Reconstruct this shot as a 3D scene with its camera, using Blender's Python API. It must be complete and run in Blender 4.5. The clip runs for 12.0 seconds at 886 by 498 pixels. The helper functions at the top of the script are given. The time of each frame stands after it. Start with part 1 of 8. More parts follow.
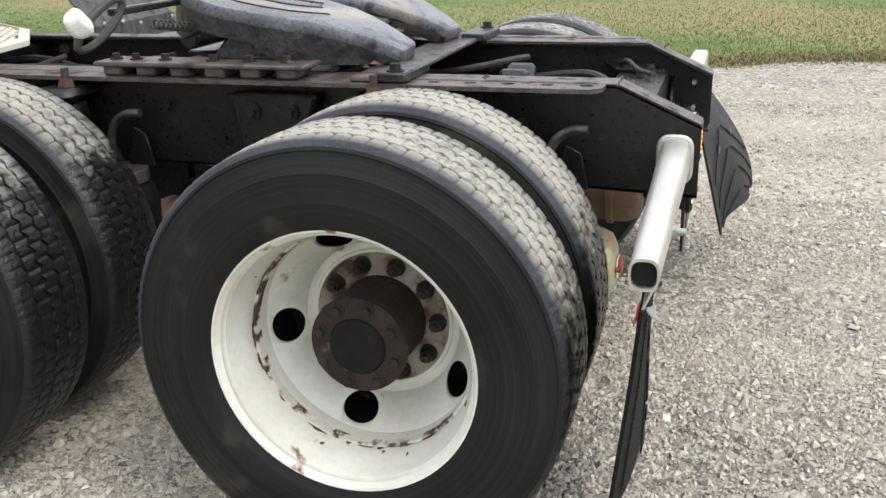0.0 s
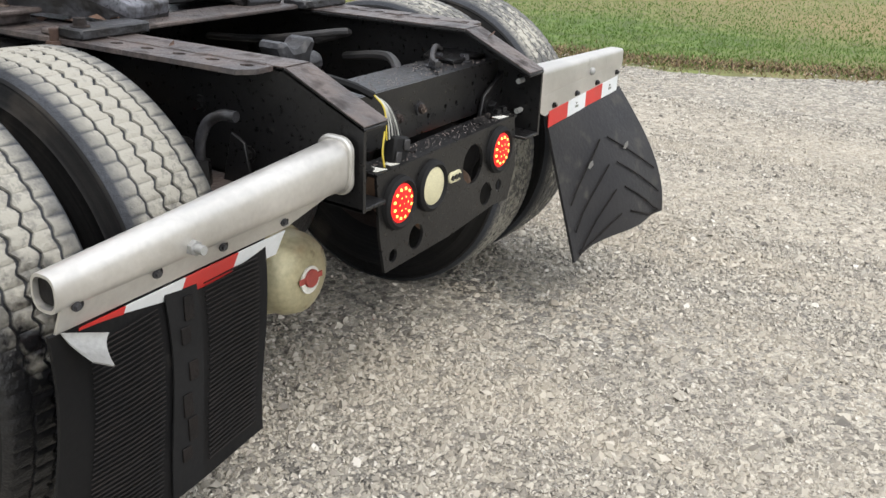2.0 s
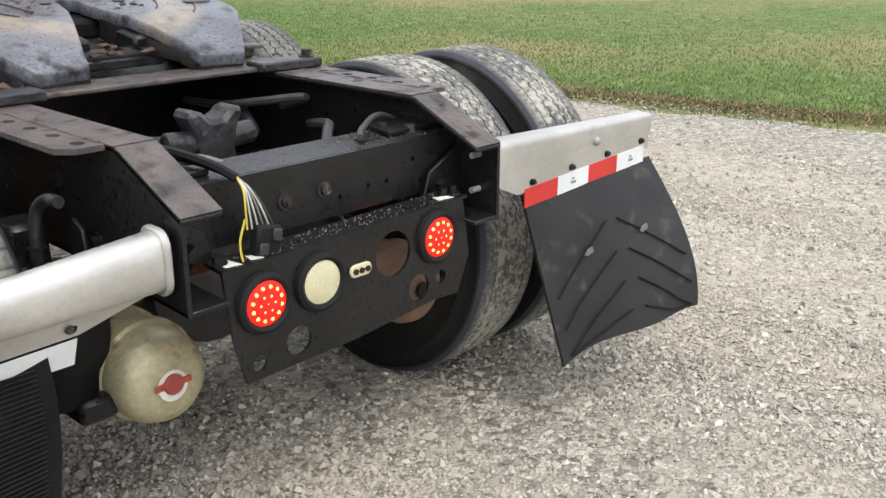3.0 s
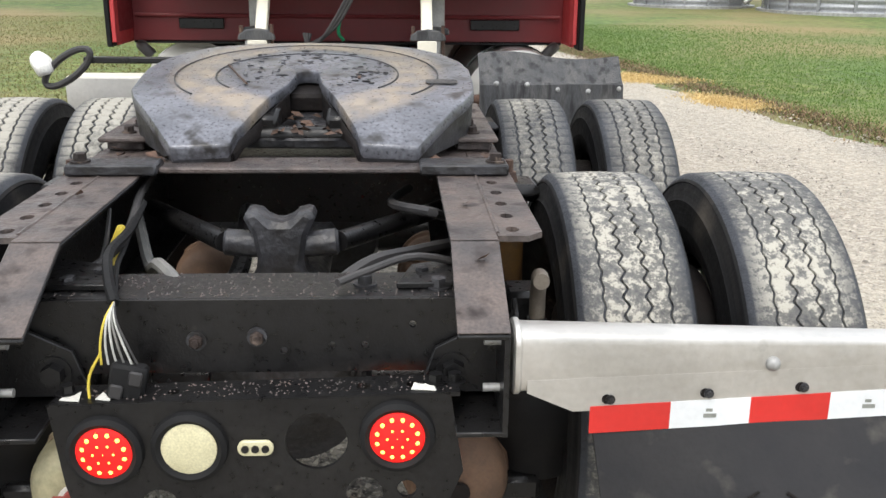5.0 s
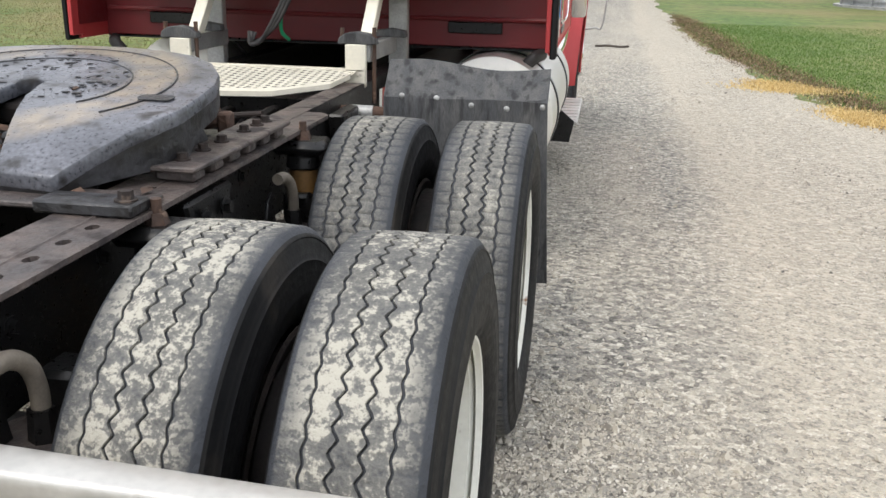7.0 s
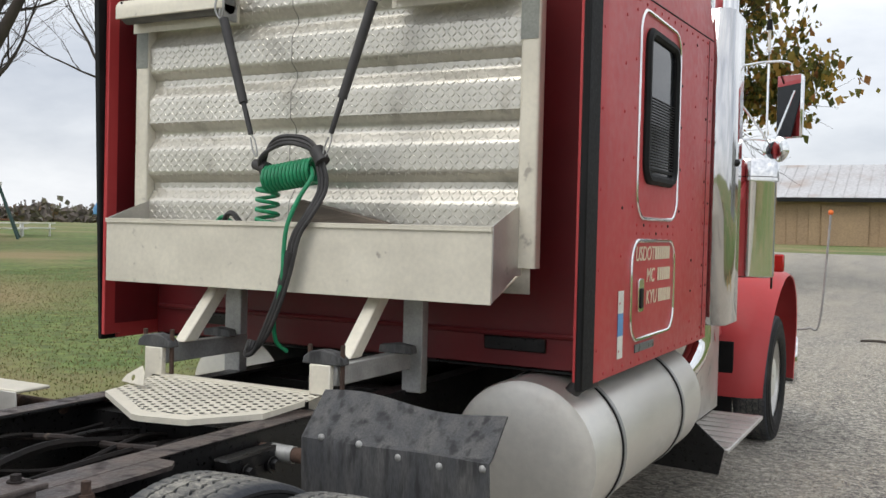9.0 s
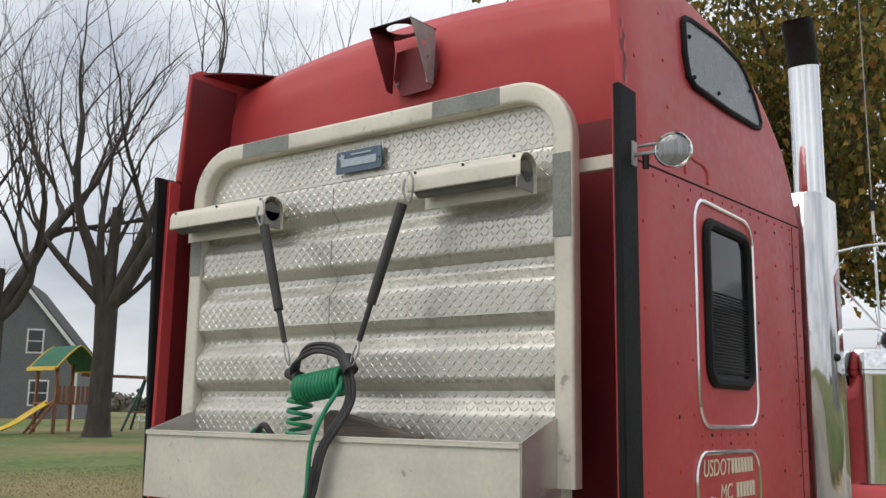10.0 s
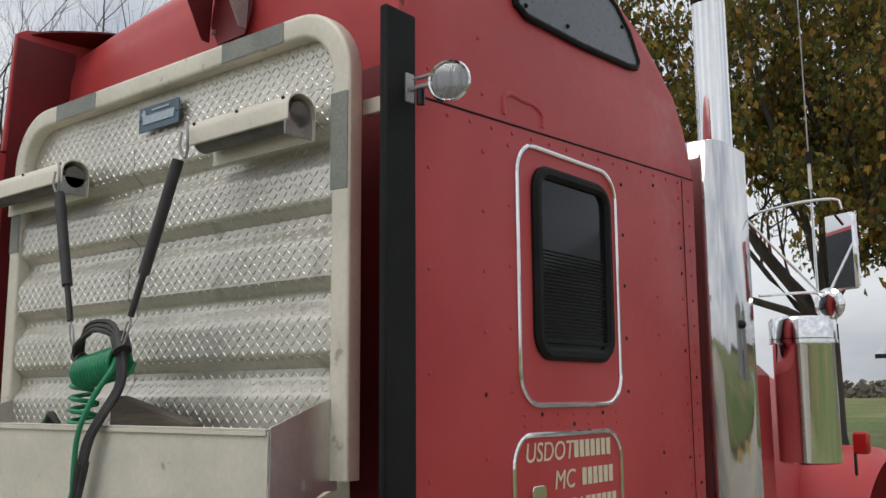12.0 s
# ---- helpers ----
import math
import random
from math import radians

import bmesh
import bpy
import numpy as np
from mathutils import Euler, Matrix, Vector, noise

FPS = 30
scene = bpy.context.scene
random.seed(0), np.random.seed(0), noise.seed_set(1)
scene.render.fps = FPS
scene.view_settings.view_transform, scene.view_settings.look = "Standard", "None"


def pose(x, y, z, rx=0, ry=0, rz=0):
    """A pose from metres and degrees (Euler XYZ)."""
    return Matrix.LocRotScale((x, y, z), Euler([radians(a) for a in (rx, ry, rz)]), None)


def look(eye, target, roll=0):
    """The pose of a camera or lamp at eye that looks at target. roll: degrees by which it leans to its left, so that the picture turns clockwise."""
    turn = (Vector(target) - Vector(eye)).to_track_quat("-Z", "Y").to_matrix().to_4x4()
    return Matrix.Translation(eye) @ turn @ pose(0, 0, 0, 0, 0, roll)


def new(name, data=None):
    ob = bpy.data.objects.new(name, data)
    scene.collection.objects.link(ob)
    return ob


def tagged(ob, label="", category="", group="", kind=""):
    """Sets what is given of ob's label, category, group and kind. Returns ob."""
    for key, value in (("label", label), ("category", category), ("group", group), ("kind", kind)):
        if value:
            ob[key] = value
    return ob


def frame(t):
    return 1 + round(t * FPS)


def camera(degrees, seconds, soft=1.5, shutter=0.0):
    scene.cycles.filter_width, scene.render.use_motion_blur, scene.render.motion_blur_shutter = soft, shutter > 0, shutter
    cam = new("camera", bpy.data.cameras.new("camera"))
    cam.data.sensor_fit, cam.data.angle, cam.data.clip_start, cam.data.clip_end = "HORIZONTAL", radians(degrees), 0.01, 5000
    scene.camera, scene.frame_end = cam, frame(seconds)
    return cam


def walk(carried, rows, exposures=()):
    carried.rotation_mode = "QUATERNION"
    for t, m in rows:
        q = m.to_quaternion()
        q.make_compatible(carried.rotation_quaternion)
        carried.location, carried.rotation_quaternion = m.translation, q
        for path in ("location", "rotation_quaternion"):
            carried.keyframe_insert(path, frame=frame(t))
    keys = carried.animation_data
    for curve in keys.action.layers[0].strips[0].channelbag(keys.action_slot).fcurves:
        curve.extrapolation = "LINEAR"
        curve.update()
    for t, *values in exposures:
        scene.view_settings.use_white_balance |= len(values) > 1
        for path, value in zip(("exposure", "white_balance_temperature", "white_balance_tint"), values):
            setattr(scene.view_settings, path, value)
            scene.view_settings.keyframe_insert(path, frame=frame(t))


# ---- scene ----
cam = camera(50.2, 12.0)
PATH = [
    (0, (-2.968, -0.856, 1.459), (-1.171, -0.291, 0.788), -1.6),
    (0.5, (-2.82, -1.123, 1.407), (-1.037, -0.574, 0.687), 1.1),
    (1, (-2.562, -1.381, 1.428), (-0.808, -0.736, 0.714), 2.0),
    (1.5, (-2.327, -1.652, 1.438), (-0.64, -0.801, 0.783), 1.8),
    (2, (-2.096, -1.939, 1.425), (-0.483, -1.007, 0.698), 2.5),
    (2.5, (-1.722, -2.152, 1.384), (-0.205, -1.074, 0.653), 1.4),
    (2.7, (-1.564, -2.211, 1.399), (-0.091, -1.045, 0.711), 0.7),
    (4.3, (-0.272, -2.336, 1.494), (0.299, -0.537, 0.832), 0.3),
    (4.5, (-0.107, -2.356, 1.506), (0.291, -0.503, 0.866), 0.4),
    (5, (0.256, -2.28, 1.52), (0.359, -0.367, 0.945), 0.6),
    (5.5, (0.646, -2.104, 1.543), (0.572, -0.186, 0.978), 0.3),
    (6, (1.051, -2.02, 1.531), (0.79, -0.123, 0.951), 0.4),
    (6.5, (1.351, -1.787, 1.498), (1.044, 0.096, 0.897), 0.8),
    (6.7, (1.381, -1.78, 1.516), (1.107, 0.105, 0.905), 1.3),
    (8.3, (2.098, -0.891, 1.598), (1.31, 0.93, 1.343), 1.1),
    (8.5, (2.148, -0.777, 1.609), (1.325, 1.036, 1.421), 1.0),
    (9, (2.339, -0.508, 1.67), (1.408, 1.262, 1.626), 1.4),
    (9.5, (2.447, -0.294, 1.696), (1.381, 1.394, 1.812), 1.5),
    (10, (2.544, -0.094, 1.769), (1.377, 1.494, 2.111), 0.9),
    (10.5, (2.714, 0.083, 1.788), (1.499, 1.603, 2.251), 0.6),
    (11, (2.898, 0.293, 1.795), (1.739, 1.84, 2.308), -0.1),
    (11.5, (2.937, 0.524, 1.785), (1.793, 2.09, 2.275), -0.7),
    (12, (2.94, 0.781, 1.762), (1.704, 2.322, 2.071), -0.4),
]
EXPOSURES = [(0, 0.85), (2.5, 0.7), (4.3, 1.17), (4.7, 1.12), (5.3, 0.76), (6.0, 0.72), (6.5, 0.79), (8.3, 0.37), (9.0, 0.19), (9.5, 0.12), (10.0, -0.02), (10.5, -0.44), (11.5, -0.58), (12.0, -0.23)]
walk(cam, [(t, look(eye, target, roll)) for t, eye, target, roll in PATH], EXPOSURES)

# ==== light ====
world = bpy.data.worlds.new("world")
scene.world = world
world.use_nodes = True
wn, wl = world.node_tree.nodes, world.node_tree.links
wn.clear()
w_out = wn.new("ShaderNodeOutputWorld")
w_bg = wn.new("ShaderNodeBackground")
w_sky = wn.new("ShaderNodeTexSky")
w_sky.sky_type, w_sky.sun_disc = "NISHITA", False
w_sky.sun_elevation, w_sky.sun_rotation = radians(48), radians(200)
w_sky.air_density, w_sky.dust_density = 1.0, 2.0
w_co = wn.new("ShaderNodeTexCoord")
w_map = wn.new("ShaderNodeMapping")
w_map.inputs["Scale"].default_value = (1.0, 1.0, 2.6)
w_noise = wn.new("ShaderNodeTexNoise")
w_noise.inputs["Scale"].default_value, w_noise.inputs["Detail"].default_value = 2.3, 7.0
w_noise.inputs["Roughness"].default_value = 0.55
w_ramp = wn.new("ShaderNodeValToRGB")
w_ramp.color_ramp.elements[0].position, w_ramp.color_ramp.elements[0].color = 0.32, (6.0, 6.45, 7.3, 1)
w_ramp.color_ramp.elements[1].position, w_ramp.color_ramp.elements[1].color = 0.64, (11.8, 12.0, 12.3, 1)
w_mix = wn.new("ShaderNodeMix")
w_mix.data_type = "RGBA"
w_mix.inputs["Factor"].default_value = 0.86
wl.new(w_co.outputs["Generated"], w_map.inputs["Vector"])
wl.new(w_map.outputs["Vector"], w_noise.inputs["Vector"])
wl.new(w_noise.outputs["Fac"], w_ramp.inputs["Fac"])
wl.new(w_sky.outputs["Color"], w_mix.inputs[6])
wl.new(w_ramp.outputs["Color"], w_mix.inputs[7])
wl.new(w_mix.outputs[2], w_bg.inputs["Color"])
w_sep, w_rise = wn.new("ShaderNodeSeparateXYZ"), wn.new("ShaderNodeMapRange")
w_rise.inputs["From Min"].default_value, w_rise.inputs["From Max"].default_value = 0.05, 0.45
w_rise.inputs["To Min"].default_value, w_rise.inputs["To Max"].default_value = 0.086, 0.108
wl.new(w_co.outputs["Generated"], w_sep.inputs[0])
wl.new(w_sep.outputs["Z"], w_rise.inputs["Value"])
wl.new(w_rise.outputs["Result"], w_bg.inputs["Strength"])
wl.new(w_bg.outputs["Background"], w_out.inputs["Surface"])
sun = new("sun", bpy.data.lights.new("sun", "SUN"))
sun.data.energy, sun.data.angle, sun.data.color = 1.0, radians(25), (1.0, 0.95, 0.88)
sun.matrix_world = look((-3, -8, 12), (0, 0, 0))

# ---- materials ----
def mat(name, c1, c2=None, scale=6.0, rough=0.6, rough2=None, metal=0.0, bump=0.0, bscale=60.0,
        patch=None, pscale=9.0, plo=0.55, phi=0.65, prough=0.9, fine=0.15, stretch=(1, 1, 1), spec=0.5, coat=0.0, vary=0.0):
    """A surface of two mixed tones with fine grain, patches (rust, dirt, chips) and relief."""
    m = bpy.data.materials.new(name)
    m.use_nodes = True
    nt = m.node_tree
    N, L = nt.nodes, nt.links
    b = N["Principled BSDF"]
    tc, mp = N.new("ShaderNodeTexCoord"), N.new("ShaderNodeMapping")
    mp.inputs["Scale"].default_value = stretch
    L.new(tc.outputs["Object"], mp.inputs["Vector"])

    def noise_tex(s, d=5.0):
        n = N.new("ShaderNodeTexNoise")
        n.inputs["Scale"].default_value, n.inputs["Detail"].default_value = s, d
        L.new(mp.outputs["Vector"], n.inputs["Vector"])
        return n.outputs["Fac"]

    def span(v, lo, hi, a=0.0, z=1.0):
        r = N.new("ShaderNodeMapRange")
        r.inputs["From Min"].default_value, r.inputs["From Max"].default_value = lo, hi
        r.inputs["To Min"].default_value, r.inputs["To Max"].default_value = a, z
        L.new(v, r.inputs["Value"])
        return r.outputs["Result"]

    def mixc(f, a, z, mode="MIX"):
        x = N.new("ShaderNodeMix")
        x.data_type, x.blend_type = "RGBA", mode
        for sock, v in ((x.inputs["Factor"], f), (x.inputs[6], a), (x.inputs[7], z)):
            if isinstance(v, (int, float)):
                sock.default_value = v
            elif isinstance(v, tuple):
                sock.default_value = (*v, 1)
            else:
                L.new(v, sock)
        return x.outputs[2]

    c2 = c2 or tuple(0.75 * v for v in c1)
    big = noise_tex(scale)
    col = mixc(span(big, 0.35, 0.65), c1, c2)
    grain = noise_tex(scale * 14)
    gr = span(grain, 0.3, 0.7, 1 - fine, 1 + fine)
    gv = N.new("ShaderNodeCombineColor")
    for k in range(3):
        L.new(gr, gv.inputs[k])
    col = mixc(1.0, col, gv.outputs[0], "MULTIPLY")
    if vary:
        oi = N.new("ShaderNodeObjectInfo")
        vr = span(oi.outputs["Random"], 0, 1, 1 - vary, 1 + vary)
        vv = N.new("ShaderNodeCombineColor")
        for k in range(3):
            L.new(vr, vv.inputs[k])
        col = mixc(1.0, col, vv.outputs[0], "MULTIPLY")
    rv = span(grain, 0.3, 0.7, rough, rough2 if rough2 is not None else min(1, rough + 0.15))
    if patch:
        pm = span(noise_tex(pscale, 9.0), plo, phi)
        col = mixc(pm, col, patch)
        x = N.new("ShaderNodeMix")
        L.new(pm, x.inputs[0])
        L.new(rv, x.inputs[2])
        x.inputs[3].default_value = prough
        rv = x.outputs[0]
        if metal:
            L.new(span(pm, 0, 1, metal, 0.0), b.inputs["Metallic"])
    L.new(col, b.inputs["Base Color"])
    L.new(rv, b.inputs["Roughness"])
    if not (patch and metal):
        b.inputs["Metallic"].default_value = metal
    b.inputs["Specular IOR Level"].default_value = spec
    b.inputs["Coat Weight"].default_value = coat
    if bump:
        bp = N.new("ShaderNodeBump")
        bp.inputs["Strength"].default_value, bp.inputs["Distance"].default_value = bump, 0.01
        L.new(noise_tex(bscale, 6.0), bp.inputs["Height"])
        L.new(bp.outputs["Normal"], b.inputs["Normal"])
    return m


M_FRAME = mat("grimy_black_steel", (0.0062, 0.006, 0.0064), (0.012, 0.0115, 0.0115), 5, 0.24, 0.46, 0.0, 0.1, 170, patch=(0.05, 0.044, 0.038), pscale=22, plo=0.66, phi=0.8, spec=0.38, fine=0.3)
M_RAILTOP = mat("worn_rail_top", (0.12, 0.094, 0.083), (0.062, 0.054, 0.053), 11, 0.34, 0.6, 0.15, 0.6, 45, patch=(0.028, 0.021, 0.02), pscale=13, plo=0.54, phi=0.68, fine=0.3)
M_RUST = mat("brown_rust", (0.09, 0.05, 0.033), (0.045, 0.028, 0.022), 14, 0.8, 0.95, 0, 0.5, 80, patch=(0.2, 0.13, 0.09), pscale=25, plo=0.6, phi=0.68)
M_GREASE = mat("greasy_cast_iron", (0.02, 0.02, 0.022), (0.045, 0.045, 0.05), 6, 0.3, 0.5, 0.1, 0.9, 26, patch=(0.013, 0.012, 0.012), pscale=14, plo=0.5, phi=0.62, prough=0.4, fine=0.3)
M_PLATE = mat("fifth_wheel_skin", (0.16, 0.164, 0.186), (0.1, 0.104, 0.12), 7, 0.24, 0.42, 0.25, 0.45, 22, patch=(0.022, 0.02, 0.02), pscale=17, plo=0.55, phi=0.7, prough=0.35, fine=0.35)
M_TIRE = mat("dusty_sidewall_rubber", (0.007, 0.0072, 0.0082), (0.014, 0.0135, 0.013), 3, 0.55, 0.75, 0, 0.12, 90, patch=(0.075, 0.064, 0.052), pscale=6, plo=0.6, phi=0.86, spec=0.2)
M_WHEEL = mat("white_wheel_paint", (0.72, 0.72, 0.66), (0.62, 0.6, 0.52), 4, 0.35, 0.55, 0, 0.05, 60, patch=(0.22, 0.11, 0.05), pscale=11, plo=0.64, phi=0.7, fine=0.05)
M_RUSTSEAM = mat("rust_streaked_white_paint", (0.66, 0.64, 0.56), (0.5, 0.45, 0.36), 6, 0.45, 0.7, 0, 0.2, 70, patch=(0.07, 0.037, 0.022), pscale=24, plo=0.47, phi=0.56, fine=0.1)
M_NUTRING = mat("flaking_rusty_plate", (0.34, 0.3, 0.26), (0.2, 0.15, 0.115), 14, 0.75, 0.95, 0, 0.5, 60, patch=(0.075, 0.042, 0.028), pscale=16, plo=0.46, phi=0.6)
M_HUB = mat("rusty_hub", (0.014, 0.01, 0.009), (0.032, 0.021, 0.017), 12, 0.7, 0.95, 0.1, 0.5, 60, patch=(0.12, 0.09, 0.072), pscale=22, plo=0.62, phi=0.7)
M_CAP = mat("black_axle_cap", (0.008, 0.007, 0.007), (0.014, 0.011, 0.01), 20, 0.55, 0.75, 0, 0.3, 60, spec=0.2)
M_ALU = mat("dull_aluminium", (0.64, 0.62, 0.585), (0.5, 0.485, 0.455), 5, 0.33, 0.5, 0.75, 0.06, 80, patch=(0.3, 0.28, 0.24), pscale=10, plo=0.66, phi=0.78, fine=0.06)
M_ALUW = mat("chalky_aluminium", (0.72, 0.68, 0.575), (0.62, 0.585, 0.495), 4, 0.5, 0.7, 0.3, 0.06, 80, patch=(0.36, 0.33, 0.28), pscale=16, plo=0.66, phi=0.74, fine=0.06)
M_TREADPLATE = mat("tread_plate_aluminium", (0.67, 0.645, 0.58), (0.56, 0.54, 0.48), 3, 0.3, 0.46, 0.75, 0.04, 60, patch=(0.34, 0.32, 0.28), pscale=6, plo=0.62, phi=0.8, fine=0.08)
M_TANK = mat("bright_tank_aluminium", (0.72, 0.7, 0.65), (0.62, 0.6, 0.55), 2, 0.36, 0.52, 0.7, 0.05, 60, patch=(0.5, 0.48, 0.44), pscale=5, plo=0.66, phi=0.85, fine=0.05, stretch=(1, 0.3, 1))
M_GALV = mat("grey_galvanized_steel", (0.42, 0.42, 0.41), (0.3, 0.3, 0.29), 8, 0.45, 0.65, 0.5, 0.1, 60)
M_CHROME = mat("polished_chrome", (0.86, 0.86, 0.86), (0.8, 0.8, 0.8), 3, 0.04, 0.1, 1.0, 0.0, 40, fine=0.02)
M_RED = mat("faded_red_paint", (0.5, 0.058, 0.06), (0.43, 0.043, 0.046), 1.6, 0.36, 0.5, 0, 0.02, 30, patch=(0.53, 0.085, 0.086), pscale=1.3, plo=0.5, phi=0.8, prough=0.45, fine=0.03, spec=0.35)
# Darker red: shade painted into recessed faces, and the coat under the chips.
M_REDDARK = mat("dark_red_paint_and_shade", (0.17, 0.014, 0.017), (0.12, 0.01, 0.013), 2.5, 0.4, 0.55, 0, 0.03, 30, fine=0.05)
M_BLACK = mat("black_rubber_edge", (0.008, 0.008, 0.0085), (0.013, 0.013, 0.0135), 6, 0.6, 0.75, 0, 0.1, 60, spec=0.2)
M_FLAP = mat("black_mud_flap_rubber", (0.006, 0.006, 0.0065), (0.012, 0.0115, 0.0115), 5, 0.55, 0.7, 0, 0.12, 70, patch=(0.05, 0.046, 0.04), pscale=9, plo=0.7, phi=0.85, spec=0.16)
M_FLAPR = mat("dusty_mud_flap_rubber", (0.015, 0.015, 0.017), (0.025, 0.024, 0.0245), 5, 0.55, 0.7, 0, 0.15, 70, patch=(0.09, 0.085, 0.075), pscale=11, plo=0.6, phi=0.8, spec=0.3)
M_FLAPWORN = mat("cracked_grey_rubber", (0.05, 0.052, 0.056), (0.085, 0.084, 0.082), 5, 0.6, 0.8, 0, 0.4, 40, patch=(0.028, 0.028, 0.03), pscale=9, plo=0.5, phi=0.66, stretch=(3.5, 3.5, 0.7), fine=0.35)
M_TAPER = mat("red_reflective_tape", (0.62, 0.03, 0.025), (0.5, 0.025, 0.02), 5, 0.3, 0.4, 0, 0.03, 120, fine=0.04)
M_TAPEW = mat("white_reflective_tape", (0.75, 0.77, 0.78), (0.66, 0.68, 0.69), 5, 0.3, 0.4, 0, 0.03, 120, fine=0.04)
M_TAPEG = mat("faded_grey_tape", (0.26, 0.27, 0.24), (0.2, 0.21, 0.19), 8, 0.6, 0.7)
M_CREAM = mat("cream_lamp_lens", (0.62, 0.58, 0.38), (0.54, 0.5, 0.32), 18, 0.3, 0.45, 0, 0.05, 90)
M_ZINC = mat("yellow_zinc_can", (0.5, 0.46, 0.3), (0.4, 0.36, 0.22), 6, 0.3, 0.5, 0.35, 0.1, 60, patch=(0.15, 0.11, 0.07), pscale=12, plo=0.62, phi=0.72)
M_RUSTCAN = mat("rusty_can", (0.2, 0.12, 0.075), (0.12, 0.075, 0.05), 10, 0.6, 0.8, 0.2, 0.3, 60)
M_REDPLUG = mat("red_rubber_plug", (0.38, 0.07, 0.05), (0.28, 0.05, 0.04), 20, 0.6)
M_SHOCK = mat("yellow_ochre_paint", (0.2, 0.105, 0.03), (0.12, 0.065, 0.025), 10, 0.5, 0.7, 0, 0.2, 60, patch=(0.05, 0.04, 0.03), pscale=12, plo=0.55, phi=0.65)
M_HOSE = mat("black_rubber_hose", (0.024, 0.023, 0.024), (0.045, 0.042, 0.041), 12, 0.5, 0.65)
M_GREYHOSE = mat("dusty_grey_hose", (0.12, 0.12, 0.115), (0.18, 0.175, 0.16), 14, 0.6, 0.75)
M_TANPIPE = mat("dusty_tan_pipe", (0.17, 0.145, 0.115), (0.1, 0.085, 0.068), 16, 0.55, 0.75, 0, 0.2, 60)
M_GREEN = mat("green_plastic_hose", (0.015, 0.27, 0.12), (0.01, 0.2, 0.085), 10, 0.35, 0.5)
M_YELLOW = mat("yellow_wire", (0.65, 0.5, 0.06), (0.5, 0.4, 0.05), 20, 0.5)
M_WHITEWIRE = mat("white_wire", (0.5, 0.5, 0.46), (0.32, 0.32, 0.3), 40, 0.5)
M_RAG = mat("white_plastic_rag", (0.8, 0.79, 0.75), (0.7, 0.69, 0.65), 15, 0.6, 0.8, 0, 0.3, 40)
M_GLASS = mat("dark_tinted_glass", (0.008, 0.009, 0.011), (0.012, 0.013, 0.015), 2, 0.05, 0.1, fine=0.02, spec=0.25)
M_GREYPANEL = mat("grey_side_window", (0.085, 0.098, 0.11), (0.075, 0.087, 0.1), 2, 0.25, 0.35, fine=0.03)
M_BADGE = mat("blue_grey_badge", (0.12, 0.17, 0.22), (0.09, 0.13, 0.17), 8, 0.4, 0.55, 0.5, 0.05, 60)
M_BADGELT = mat("light_badge_relief", (0.42, 0.48, 0.52), (0.35, 0.4, 0.44), 8, 0.35, 0.5, 0.5)
M_GOLDEDGE = mat("cream_letter_edge", (0.72, 0.62, 0.45), (0.66, 0.56, 0.4), 30, 0.5)
M_WOOD = mat("weathered_board", (0.16, 0.13, 0.1), (0.1, 0.08, 0.065), 6, 0.7, 0.85, 0, 0.3, 40, stretch=(0.3, 3, 3))
M_LEAF = mat("dead_leaf", (0.09, 0.05, 0.032), (0.05, 0.03, 0.022), 10, 0.7, 0.85, vary=0.4)
M_STICKERW = mat("white_sticker", (0.75, 0.74, 0.68), (0.65, 0.64, 0.58), 12, 0.4)
M_STICKERB = mat("blue_sticker", (0.12, 0.32, 0.6), (0.1, 0.26, 0.5), 12, 0.4)
M_ORANGE = mat("orange_tip", (0.85, 0.2, 0.03), (0.75, 0.16, 0.03), 12, 0.4)
M_REDLENS = mat("red_lamp_lens", (0.45, 0.015, 0.012), (0.38, 0.012, 0.01), 12, 0.12, 0.2)
M_LAMPGLASS = mat("clear_fluted_lens", (0.3, 0.3, 0.3), (0.2, 0.2, 0.2), 20, 0.05, 0.12, 0.5, 0.3, 60, stretch=(4, 4, 0.4))


def glow(name, colour, strength):
    m = mat(name, colour, colour, 10, 0.3)
    b = m.node_tree.nodes["Principled BSDF"]
    b.inputs["Emission Color"].default_value = (*colour, 1)
    b.inputs["Emission Strength"].default_value = strength
    return m


M_LED = glow("lit_led", (1.0, 0.45, 0.07), 2.8)
M_LEDLENS = glow("lit_red_lens", (0.85, 0.01, 0.009), 0.27)
M_SHIELD = mat("brushed_bright_shield", (0.62, 0.62, 0.62), (0.56, 0.56, 0.56), 3, 0.05, 0.1, 0.95, 0.02, 50, fine=0.03, stretch=(1, 1, 0.1))
M_MIRROR = mat("mirror_glass", (0.8, 0.82, 0.82), (0.78, 0.8, 0.8), 1, 0.01, 0.02, 1.0, fine=0.0)


